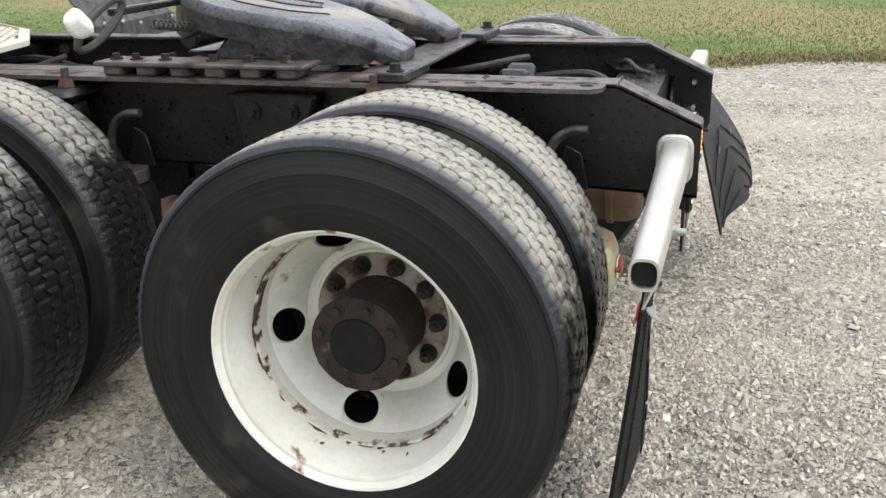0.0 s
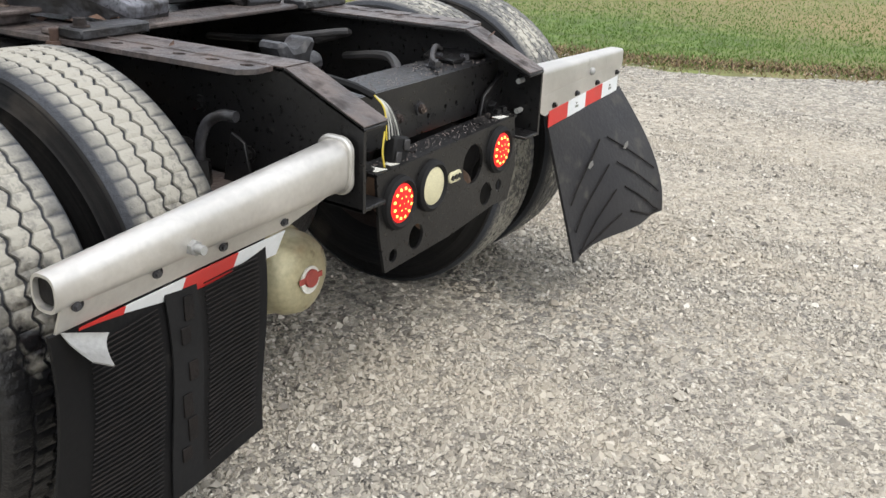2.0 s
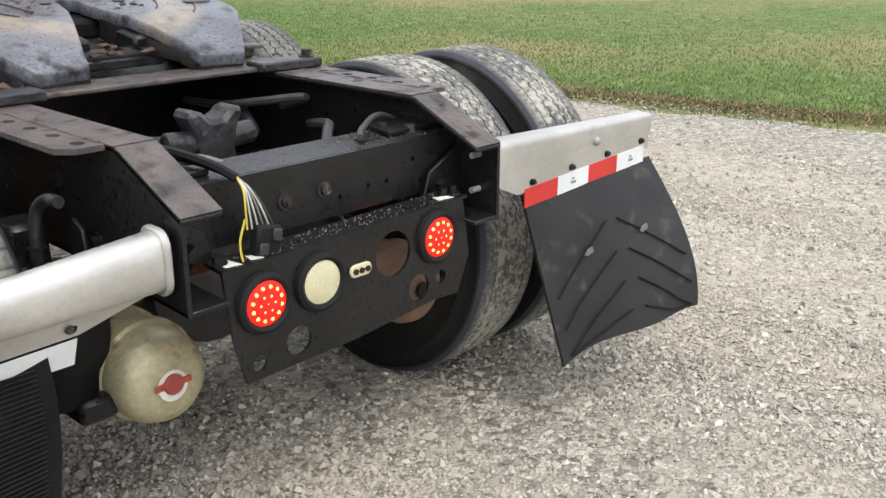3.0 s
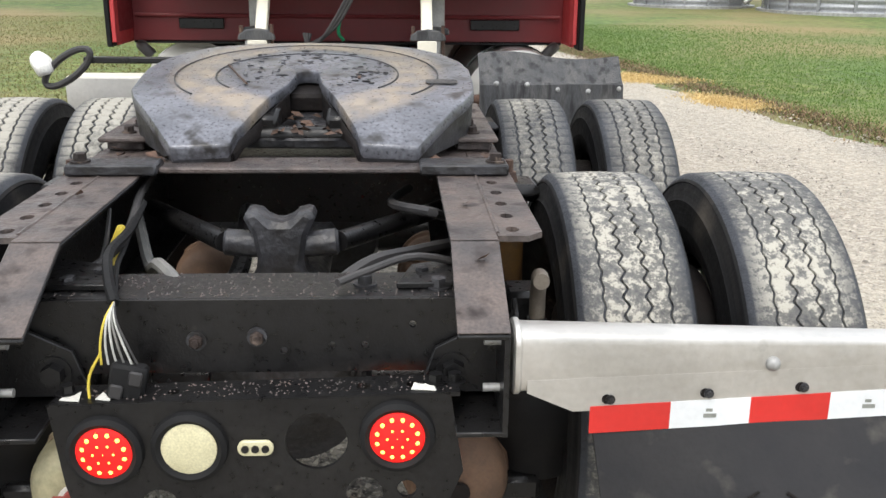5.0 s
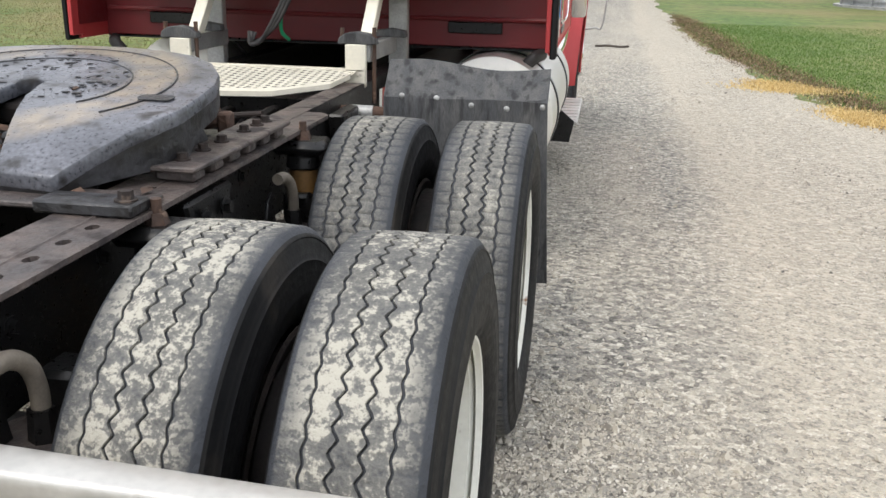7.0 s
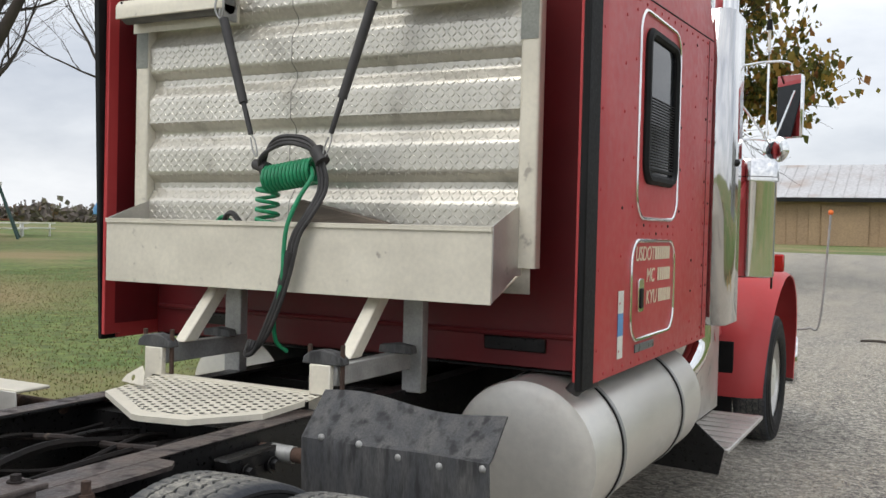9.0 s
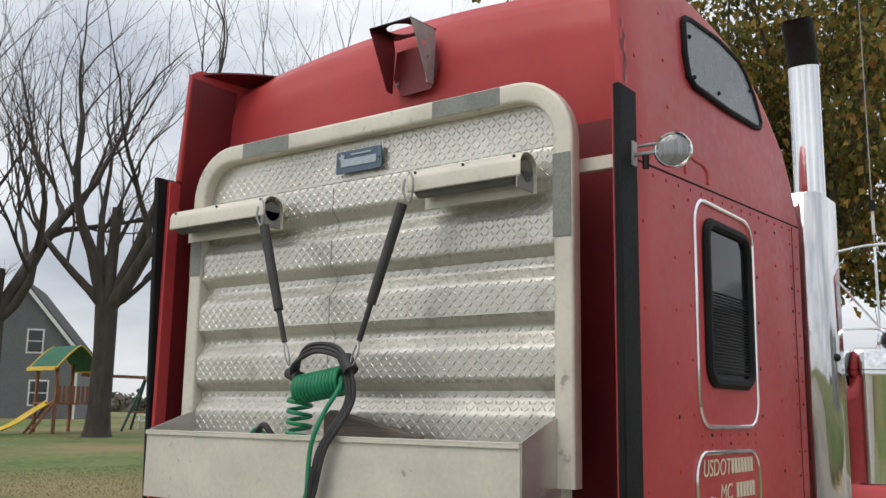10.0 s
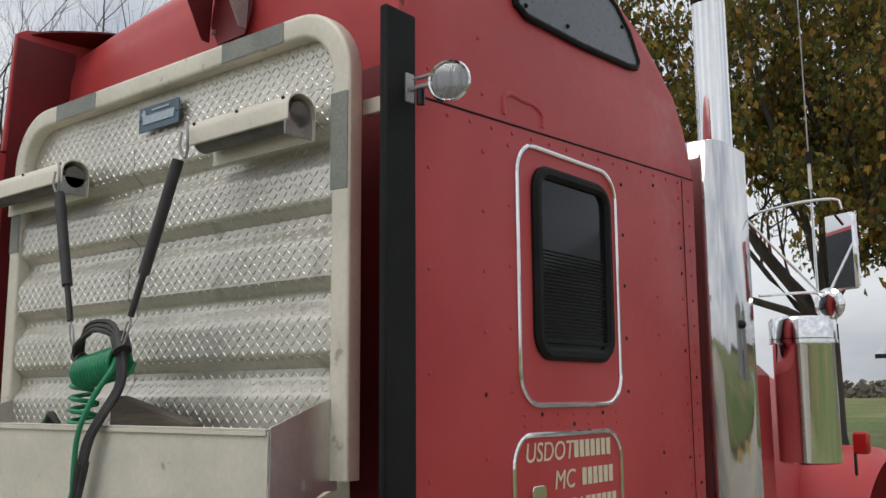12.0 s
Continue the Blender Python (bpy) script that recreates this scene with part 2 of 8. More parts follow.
def tread_material(name, bare, crusty=0.95, filmy=0.26):
    """Tyre tread: dark rubber, pale dried mud on the raised ribs as crusts and as a film; bare keeps the mud off."""
    m = mat(name, (0.022, 0.025, 0.031), (0.042, 0.046, 0.055), 6, 0.6, 0.8, 0, 0.25, 60)
    N, L = m.node_tree.nodes, m.node_tree.links
    b = N["Principled BSDF"]
    old = b.inputs["Base Color"].links[0].from_socket
    tc, sep = N.new("ShaderNodeTexCoord"), N.new("ShaderNodeSeparateXYZ")
    L.new(tc.outputs["Object"], sep.inputs[0])

    def math_node(op, a, z=None):
        n = N.new("ShaderNodeMath")
        n.operation = op
        for k, v in enumerate((a, z)):
            if v is None:
                continue
            if isinstance(v, (int, float)):
                n.inputs[k].default_value = v
            else:
                L.new(v, n.inputs[k])
        return n.outputs[0]

    rad = math_node("SQRT", math_node("ADD", math_node("POWER", sep.outputs["Y"], 2.0), math_node("POWER", sep.outputs["Z"], 2.0)))
    rise = N.new("ShaderNodeMapRange")
    rise.inputs["From Min"].default_value, rise.inputs["From Max"].default_value = 0.5105, 0.5145
    L.new(rad, rise.inputs["Value"])
    oi = N.new("ShaderNodeObjectInfo")
    off = N.new("ShaderNodeVectorMath")
    L.new(tc.outputs["Object"], off.inputs[0])
    sh = N.new("ShaderNodeCombineXYZ")
    for k in range(3):
        L.new(math_node("MULTIPLY", oi.outputs["Random"], 7.0 + 3 * k), sh.inputs[k])
    L.new(sh.outputs[0], off.inputs[1])
    noises = []
    for s in (3.0, 70.0, 190.0, 34.0):
        n = N.new("ShaderNodeTexNoise")
        n.inputs["Scale"].default_value, n.inputs["Detail"].default_value = s, 5.0
        L.new(off.outputs[0], n.inputs["Vector"])
        noises.append(n.outputs["Fac"])
    blend = math_node("ADD", math_node("MULTIPLY", noises[1], 0.5), math_node("MULTIPLY", noises[2], 0.35))
    blend = math_node("ADD", blend, math_node("MULTIPLY", noises[0], 0.55))
    blend = math_node("ADD", blend, math_node("MULTIPLY", noises[3], 0.55))
    crust = N.new("ShaderNodeMapRange")
    crust.inputs["From Min"].default_value, crust.inputs["From Max"].default_value = 0.9 + bare, 1.03 + bare
    L.new(blend, crust.inputs["Value"])
    film = N.new("ShaderNodeMapRange")
    film.inputs["From Min"].default_value, film.inputs["From Max"].default_value, film.inputs["To Max"].default_value = 0.66 + bare, 0.98 + bare, filmy
    L.new(blend, film.inputs["Value"])
    f = math_node("MULTIPLY", math_node("MAXIMUM", math_node("MULTIPLY", crust.outputs["Result"], crusty), film.outputs["Result"]), rise.outputs["Result"])
    # the shoulder ribs rub clean
    rub = N.new("ShaderNodeMapRange")
    rub.inputs["From Min"].default_value, rub.inputs["From Max"].default_value = 0.066, 0.11
    rub.inputs["To Min"].default_value, rub.inputs["To Max"].default_value = 1.0, 0.3
    L.new(math_node("ADD", math_node("ABSOLUTE", sep.outputs["X"]), math_node("MULTIPLY", math_node("SUBTRACT", noises[3], 0.5), 0.06)), rub.inputs["Value"])
    f = math_node("MULTIPLY", f, rub.outputs["Result"])
    bp = N["Bump"]
    bp.inputs["Strength"].default_value, bp.inputs["Distance"].default_value = 0.9, 0.006
    L.new(blend, bp.inputs["Height"])
    x = N.new("ShaderNodeMix")
    x.data_type = "RGBA"
    L.new(f, x.inputs["Factor"])
    L.new(old, x.inputs[6])
    x.inputs[7].default_value = (0.47, 0.445, 0.375, 1)
    L.new(x.outputs[2], b.inputs["Base Color"])
    return m


def ringed_sidewall(m):
    """Fine concentric mould lines and a scuffed mud band on the sidewall."""
    N, L = m.node_tree.nodes, m.node_tree.links
    b = N["Principled BSDF"]
    tc, sep, ln = N.new("ShaderNodeTexCoord"), N.new("ShaderNodeSeparateXYZ"), N.new("ShaderNodeVectorMath")
    ln.operation = "LENGTH"
    flat = N.new("ShaderNodeCombineXYZ")
    L.new(tc.outputs["Object"], sep.inputs[0])
    L.new(sep.outputs["Y"], flat.inputs["Y"])
    L.new(sep.outputs["Z"], flat.inputs["Z"])
    L.new(flat.outputs[0], ln.inputs[0])
    key = N.new("ShaderNodeCombineXYZ")
    scale = N.new("ShaderNodeMath")
    scale.operation, scale.inputs[1].default_value = "MULTIPLY", 130.0
    L.new(ln.outputs["Value"], scale.inputs[0])
    L.new(scale.outputs[0], key.inputs["X"])
    for ax in ("Y", "Z"):
        L.new(sep.outputs[ax], key.inputs[ax])
    rings = N.new("ShaderNodeTexNoise")
    rings.inputs["Scale"].default_value, rings.inputs["Detail"].default_value = 1.0, 3.0
    L.new(key.outputs[0], rings.inputs["Vector"])
    bp = N["Bump"]
    bp2 = N.new("ShaderNodeBump")
    bp2.inputs["Strength"].default_value, bp2.inputs["Distance"].default_value = 0.28, 0.003
    L.new(rings.outputs["Fac"], bp2.inputs["Height"])
    L.new(bp.outputs["Normal"], bp2.inputs["Normal"])
    L.new(bp2.outputs["Normal"], b.inputs["Normal"])
    old = b.inputs["Base Color"].links[0].from_socket
    dust = N.new("ShaderNodeMapRange")
    dust.inputs["From Min"].default_value, dust.inputs["From Max"].default_value, dust.inputs["To Max"].default_value = 0.5, 0.8, 0.17
    L.new(rings.outputs["Fac"], dust.inputs["Value"])
    x = N.new("ShaderNodeMix")
    x.data_type = "RGBA"
    L.new(dust.outputs["Result"], x.inputs["Factor"])
    L.new(old, x.inputs[6])
    x.inputs[7].default_value = (0.075, 0.068, 0.06, 1)
    L.new(x.outputs[2], b.inputs["Base Color"])


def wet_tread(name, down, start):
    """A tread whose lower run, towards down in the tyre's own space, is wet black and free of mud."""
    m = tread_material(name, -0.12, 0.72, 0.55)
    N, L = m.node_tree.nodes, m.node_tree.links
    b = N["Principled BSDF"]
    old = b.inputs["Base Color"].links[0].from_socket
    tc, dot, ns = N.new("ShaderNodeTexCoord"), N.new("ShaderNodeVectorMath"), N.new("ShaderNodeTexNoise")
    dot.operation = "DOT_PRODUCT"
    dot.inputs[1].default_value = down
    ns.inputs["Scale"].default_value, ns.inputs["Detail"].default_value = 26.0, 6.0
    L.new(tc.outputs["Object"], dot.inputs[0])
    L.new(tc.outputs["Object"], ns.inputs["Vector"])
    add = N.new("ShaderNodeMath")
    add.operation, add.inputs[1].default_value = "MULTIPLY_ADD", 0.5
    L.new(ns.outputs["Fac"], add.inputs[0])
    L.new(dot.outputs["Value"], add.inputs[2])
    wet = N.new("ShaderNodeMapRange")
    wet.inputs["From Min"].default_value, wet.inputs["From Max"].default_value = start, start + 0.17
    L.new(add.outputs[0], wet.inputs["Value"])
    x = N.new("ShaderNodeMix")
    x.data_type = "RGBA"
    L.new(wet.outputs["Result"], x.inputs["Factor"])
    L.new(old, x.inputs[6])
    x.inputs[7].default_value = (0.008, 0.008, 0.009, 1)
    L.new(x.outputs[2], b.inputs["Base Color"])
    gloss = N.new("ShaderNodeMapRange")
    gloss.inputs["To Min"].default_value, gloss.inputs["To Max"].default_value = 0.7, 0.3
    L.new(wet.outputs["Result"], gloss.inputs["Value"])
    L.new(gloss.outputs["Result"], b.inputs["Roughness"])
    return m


ringed_sidewall(M_TIRE)
M_TREAD, M_TREADBARE = tread_material("muddy_tread_rubber", 0.02, 0.85, 0.3), tread_material("half_clean_tread_rubber", 0.1, 0.6, 0.36)


def wear_on_plate():
    """Coupling plate: a tan polished ring where the trailer turns, broken up by grease."""
    m = M_PLATE
    N, L = m.node_tree.nodes, m.node_tree.links
    b = N["Principled BSDF"]
    old = b.inputs["Base Color"].links[0].from_socket
    tc, dist, ns = N.new("ShaderNodeTexCoord"), N.new("ShaderNodeVectorMath"), N.new("ShaderNodeTexNoise")
    dist.operation = "DISTANCE"
    dist.inputs[1].default_value = (0.008, 0.54, 1.217)
    ns.inputs["Scale"].default_value, ns.inputs["Detail"].default_value = 14.0, 7.0
    L.new(tc.outputs["Object"], dist.inputs[0])
    L.new(tc.outputs["Object"], ns.inputs["Vector"])
    rp = N.new("ShaderNodeValToRGB")
    rp.color_ramp.elements[0].position, rp.color_ramp.elements[0].color = 0.24, (0, 0, 0, 1)
    rp.color_ramp.elements[1].position, rp.color_ramp.elements[1].color = 0.41, (0, 0, 0, 1)
    for p_ in (0.27, 0.36):
        rp.color_ramp.elements.new(p_).color = (1, 1, 1, 1)
    L.new(dist.outputs["Value"], rp.inputs["Fac"])
    mr = N.new("ShaderNodeMapRange")
    mr.inputs["From Min"].default_value, mr.inputs["From Max"].default_value, mr.inputs["To Max"].default_value = 0.3, 0.6, 0.95
    L.new(ns.outputs["Fac"], mr.inputs["Value"])
    mu = N.new("ShaderNodeMath")
    mu.operation = "MULTIPLY"
    L.new(rp.outputs["Color"], mu.inputs[0])
    L.new(mr.outputs["Result"], mu.inputs[1])
    x = N.new("ShaderNodeMix")
    x.data_type = "RGBA"
    L.new(mu.outputs[0], x.inputs["Factor"])
    L.new(old, x.inputs[6])
    x.inputs[7].default_value = (0.3, 0.25, 0.195, 1)
    L.new(x.outputs[2], b.inputs["Base Color"])


wear_on_plate()

# ---- mesh helpers ----
SHIFT = (0.0, 0.0, 0.0)


def part(name, bm, material, parent, label="", sharp=38):
    """Links a bmesh as one mesh object under a thing or under a part."""
    bmesh.ops.recalc_face_normals(bm, faces=bm.faces)
    me = bpy.data.meshes.new(name)
    bm.to_mesh(me)
    bm.free()
    return meshpart(name, me, material, parent, label, sharp)


def meshpart(name, me, material, parent, label="", sharp=38):
    if len(me.polygons):
        me.polygons.foreach_set("use_smooth", [True] * len(me.polygons))
        me.set_sharp_from_angle(angle=radians(sharp))
    if material and not me.materials:
        me.materials.append(material)
    ob = new(name, me)
    if parent:
        ob.parent = parent
        if parent.name == "semi_truck":
            ob.location = SHIFT
    if label:
        tagged(ob, label)
    return ob


def thing(name, label, category, at=(0, 0, 0), group="", kind=""):
    ob = new(name)
    ob.location = at
    ob.empty_display_size = 0.1
    return tagged(ob, label, category, group, kind)


def B():
    return bmesh.new()


def bevel(bm, w, seg=1, edges=None):
    if w > 0:
        es = edges or [e for e in bm.edges if len(e.link_faces) == 2 and e.calc_face_angle(0) > 0.5]
        bmesh.ops.bevel(bm, geom=es, offset=w, segments=seg, affect="EDGES", profile=0.5)
    return bm


def box(lo, hi, bv=0.004, bm=None, m=None):
    """A box between two corners, with eased edges; m turns it."""
    b = B()
    c = [(a + z) / 2 for a, z in zip(lo, hi)]
    s = [abs(z - a) for a, z in zip(lo, hi)]
    bmesh.ops.create_cube(b, size=1)
    for v in b.verts:
        v.co = Vector((c[0] + v.co.x * s[0], c[1] + v.co.y * s[1], c[2] + v.co.z * s[2]))
    bevel(b, min(bv, 0.45 * min(s)))
    if m is not None:
        b.transform(m)
    return join(bm, b)


def join(bm, b):
    if bm is None:
        return b
    me = bpy.data.meshes.new("tmp")
    b.to_mesh(me)
    b.free()
    bm.from_mesh(me)
    bpy.data.meshes.remove(me)
    return bm


def cyl(p, q, r, r2=None, seg=20, bm=None, bv=0.0, caps=True):
    """A cylinder or cone from p to q."""
    p, q = Vector(p), Vector(q)
    d = q - p
    b = B()
    bmesh.ops.create_cone(b, cap_ends=caps, segments=seg, radius1=r, radius2=r if r2 is None else r2, depth=d.length)
    if bv:
        bevel(b, bv, 1, [e for e in b.edges if len(e.link_faces) == 2 and e.calc_face_angle(0) > 1.0])
    b.transform(Matrix.Translation((p + q) / 2) @ d.to_track_quat("Z", "Y").to_matrix().to_4x4())
    return join(bm, b)


def ball(c, r, bm=None, seg=12, squash=(1, 1, 1)):
    b = B()
    bmesh.ops.create_uvsphere(b, u_segments=seg, v_segments=max(6, seg // 2), radius=r)
    b.transform(Matrix.Translation(c) @ Matrix.Diagonal((*squash, 1)))
    return join(bm, b)


def smooth_path(pts, n=8):
    """Catmull-Rom points through the given ones."""
    P = [Vector(p) for p in pts]
    P = [2 * P[0] - P[1]] + P + [2 * P[-1] - P[-2]]
    out = []
    for i in range(1, len(P) - 2):
        a, b, c, d = P[i - 1:i + 3]
        for k in range(n):
            t = k / n
            out.append(0.5 * (2 * b + (c - a) * t + (2 * a - 5 * b + 4 * c - d) * t * t + (3 * b - a - 3 * c + d) * t ** 3))
    return out + [P[-2]]


def tube(pts, r, seg=8, bm=None, taper=None, closed=False, caps=True):
    """A round tube swept along points; r may be a function of 0..1."""
    P = [Vector(p) for p in pts]
    bm = bm or B()
    n = len(P)
    up = Vector((0.31, 0.17, 0.93))
    rings = []
    for i, p in enumerate(P):
        d = (P[(i + 1) % n] - P[i - 1]) if closed else (P[min(i + 1, n - 1)] - P[max(i - 1, 0)])
        d.normalize()
        u = (up - d * up.dot(d))
        if u.length < 1e-3:
            u = d.orthogonal()
        u.normalize()
        up = u
        w = d.cross(u)
        rr = r if taper is None else r + (taper - r) * i / (n - 1)
        rings.append([bm.verts.new(p + rr * (math.cos(a) * u + math.sin(a) * w)) for a in (2 * math.pi * k / seg for k in range(seg))])
    for i in range(n if closed else n - 1):
        A, Z = rings[i], rings[(i + 1) % n]
        for k in range(seg):
            bm.faces.new((A[k], A[(k + 1) % seg], Z[(k + 1) % seg], Z[k]))
    if caps and not closed:
        bm.faces.new(rings[0][::-1])
        bm.faces.new(rings[-1])
    return bm


def lathe(profile, seg=48, bm=None, m=None, closed=False):
    """Turns (x, r) points round the x axis."""
    b = B()
    rings = []
    for x, r in profile:
        if r < 1e-5:
            rings.append([b.verts.new((x, 0, 0))])
        else:
            rings.append([b.verts.new((x, r * math.cos(a), r * math.sin(a))) for a in (2 * math.pi * k / seg for k in range(seg))])
    pairs = list(zip(rings, rings[1:])) + ([(rings[-1], rings[0])] if closed else [])
    for A, Z in pairs:
        for k in range(seg):
            j = (k + 1) % seg
            if len(A) == 1 and len(Z) == 1:
                continue
            if len(A) == 1:
                b.faces.new((A[0], Z[k], Z[j]))
            elif len(Z) == 1:
                b.faces.new((A[k], A[j], Z[0]))
            else:
                b.faces.new((A[k], A[j], Z[j], Z[k]))
    if m is not None:
        b.transform(m)
    return join(bm, b)


def circle(cx, cy, r, n=24, ry=None):
    ry = ry or r
    return [(cx + r * math.cos(2 * math.pi * k / n), cy + ry * math.sin(2 * math.pi * k / n)) for k in range(n)]


def rounded(x0, y0, x1, y1, r, n=6):
    """A rectangle with round corners, as a loop."""
    out = []
    for cx, cy, a in ((x1 - r, y1 - r, 0), (x0 + r, y1 - r, 90), (x0 + r, y0 + r, 180), (x1 - r, y0 + r, 270)):
        out += [(cx + r * math.cos(radians(a + 90 * k / n)), cy + r * math.sin(radians(a + 90 * k / n))) for k in range(n + 1)]
    return out


def plate(loops, thick, m, bv=0.0, bm=None):
    """A flat plate with holes: loops of (u, v), the first the outline, thickened along w and laid by m."""
    b = B()
    for lp in loops:
        vs = [b.verts.new((u, v, 0)) for u, v in lp]
        for k in range(len(vs)):
            b.edges.new((vs[k], vs[(k + 1) % len(vs)]))
    bmesh.ops.triangle_fill(b, use_beauty=True, use_dissolve=False, edges=b.edges[:])
    g = bmesh.ops.extrude_face_region(b, geom=b.faces[:])
    bmesh.ops.translate(b, vec=(0, 0, thick), verts=[v for v in g["geom"] if isinstance(v, bmesh.types.BMVert)])
    bmesh.ops.recalc_face_normals(b, faces=b.faces)
    if bv:
        bevel(b, bv)
    b.transform(m)
    return join(bm, b)


# planes: u, v, w of plate() into the world
XZ = Matrix(((1, 0, 0, 0), (0, 0, 1, 0), (0, 1, 0, 0), (0, 0, 0, 1)))    # u = x, v = z, thick along +y
YZ = Matrix(((0, 0, 1, 0), (1, 0, 0, 0), (0, 1, 0, 0), (0, 0, 0, 1)))    # u = y, v = z, thick along +x
XY = Matrix.Identity(4)


def at(m, x=0.0, y=0.0, z=0.0):
    return Matrix.Translation((x, y, z)) @ m


def bolt(p, d, r=0.012, h=0.012, bm=None):
    """A hexagon head with washer at p, pointing along d."""
    p, d = Vector(p), Vector(d).normalized()
    bm = cyl(p, p + d * 0.004, r * 1.45, seg=14, bm=bm)
    return cyl(p, p + d * (h + 0.004), r, r * 0.92, seg=6, bm=bm)


def grid_mesh(name, fn, nu, nv, thick=0.0):
    """A sheet: fn(u, v) gives the place for 0..1; thick closes it behind."""
    b = B()
    V = [[b.verts.new(fn(i / nu, j / nv)) for j in range(nv + 1)] for i in range(nu + 1)]
    for i in range(nu):
        for j in range(nv):
            b.faces.new((V[i][j], V[i + 1][j], V[i + 1][j + 1], V[i][j + 1]))
    if thick:
        bmesh.ops.recalc_face_normals(b, faces=b.faces)
        bmesh.ops.solidify(b, geom=b.faces[:], thickness=thick)
    return b

# ---- the truck: chassis, wheels, rear ----
truck = thing("semi_truck", "faded red semi truck tractor with a muddy black frame", "truck")
RX, RTOP, RBOT, TAIL = 0.455, 1.016, 0.74, -0.78
TTOP, TBOT = 0.915, 0.72


def frame_rail(s):
    """A C-section frame rail, its rear end cut down and open inwards."""
    bm = plate([[(TAIL, TBOT), (TAIL, TTOP), (-0.56, RTOP), (8.6, RTOP), (8.6, RBOT), (-0.3, RBOT)]], 0.01, at(YZ, s * RX - (0.01 if s > 0 else 0)))
    inner = s * (RX - 0.092)
    x0, x1 = sorted((s * RX, inner))
    box((x0, -0.56, RTOP - 0.01), (x1, 8.6, RTOP + 0.001), 0.003, bm)
    box((x0, -0.3, RBOT - 0.001), (x1, 8.6, RBOT + 0.009), 0.002, bm)
    ang = math.atan2(RTOP - TTOP, -0.56 - TAIL)
    ln = math.hypot(RTOP - TTOP, -0.56 - TAIL)
    box((x0, -0.005, -0.01), (x1, ln, 0.001), 0.003, bm, Matrix.Translation((0, TAIL, TTOP)) @ Matrix.Rotation(ang, 4, "X"))
    a2, l2 = math.atan2(RBOT - TBOT, -0.3 - TAIL), math.hypot(RBOT - TBOT, -0.3 - TAIL)
    box((x0, 0, 0), (x1, l2, 0.01), 0.002, bm, Matrix.Translation((0, TAIL, TBOT)) @ Matrix.Rotation(a2, 4, "X"))
    rail = part("frame_rail", bm, M_FRAME, truck, "long black steel frame rail with a cut-down tail")
    # worn top skin along the rear
    tb = box((min(inner, s * RX), -0.558, RTOP + 0.0015), (max(inner, s * RX), 2.2, RTOP + 0.005), 0.001)
    box((x0, 0.0, 0.0015), (x1, ln - 0.002, 0.005), 0.001, tb, Matrix.Translation((0, TAIL, TTOP)) @ Matrix.Rotation(ang, 4, "X"))
    part("worn_flange", tb, M_RAILTOP, rail, "rust-brown worn top flange")
    return rail


rails = [frame_rail(s) for s in (-1, 1)]

for s in (-1, 1):
    # fifth wheel mounting angle: outboard flange with slots, standing web
    x0, x1 = s * (RX + 0.002), s * (RX + 0.092)
    a, z = sorted((x0, x1))
    outl = [(a, -0.56), (z, -0.56 + (0.0)), (z, 1.42), (a, 1.42)]
    if s > 0:
        outl = [(a, -0.53), (z - 0.03, -0.53), (z, -0.5), (z, 1.38), (z - 0.03, 1.42), (a, 1.42)]
    else:
        outl = [(a + 0.03, -0.53), (z, -0.53), (z, 1.42), (a + 0.03, 1.42), (a, 1.38), (a, -0.5)]
    holes = [[(s * (RX + 0.035) + u, y + v) for u, v in circle(0, 0, 0.014, 8, 0.02)] for y in (-0.483, -0.378, -0.273, -0.168, -0.063)]
    ang = part("mounting_angle", plate([outl] + holes, 0.012, at(XY, z=RTOP - 0.008)), M_RAILTOP, truck, "brown worn steel mounting flange with slots")
    part("weld_bead", tube([(s * (RX + 0.003), -0.51 + 0.04 * k, RTOP + 0.003 + 0.0015 * math.sin(k * 2.1)) for k in range(20)], 0.005, 6), M_RAILTOP, ang)
    bm = B()
    for k in range(6):
        y = 0.33 + 0.115 * k
        box((min(s * 0.43, s * 0.53), y, RTOP + 0.006), (max(s * 0.43, s * 0.53), y + 0.065, RTOP + 0.04), 0.006, bm)
    box((min(s * 0.415, s * 0.545), 0.3, RTOP + 0.034), (max(s * 0.415, s * 0.545), 0.99, RTOP + 0.048), 0.004, bm)
    part("slide_rack", bm, M_RAILTOP, truck, "toothed slide rack of the fifth wheel")
    for y in (0.38, 0.5, 0.62, 0.78, 0.88, 0.95):
        part("rack_bolt", bolt((s * 0.48, y, RTOP + 0.048), (0, 0, 1), 0.014, 0.014), M_HUB, truck)
    # end stop pad with its bolt
    part("stop_pad", box((s * 0.43 - 0.11, 0.0, RTOP + 0.006), (s * 0.43 + 0.11, 0.09, RTOP + 0.034), 0.005), M_GREASE, truck)
    part("pad_bolt", bolt((s * 0.51, 0.04, RTOP + 0.034), (0, 0, 1), 0.017, 0.018), M_HUB, truck)
    for k, (y, zz) in enumerate(((0.02, 0.93), (0.16, 0.8), (0.3, 0.93), (0.62, 0.83), (0.8, 0.93), (-0.3, 0.9), (-0.45, 0.8), (-0.66, 0.78))):
        part("rail_bolt", bolt((s * RX, y, zz), (s, 0, 0), 0.014, 0.012), M_FRAME, truck)
    for zz in (0.79, 0.88):
        part("hanger_bolt", cyl((s * 0.45, TAIL + 0.06, zz), (s * 0.415, TAIL + 0.06, zz), 0.008, seg=10), M_GALV, truck)

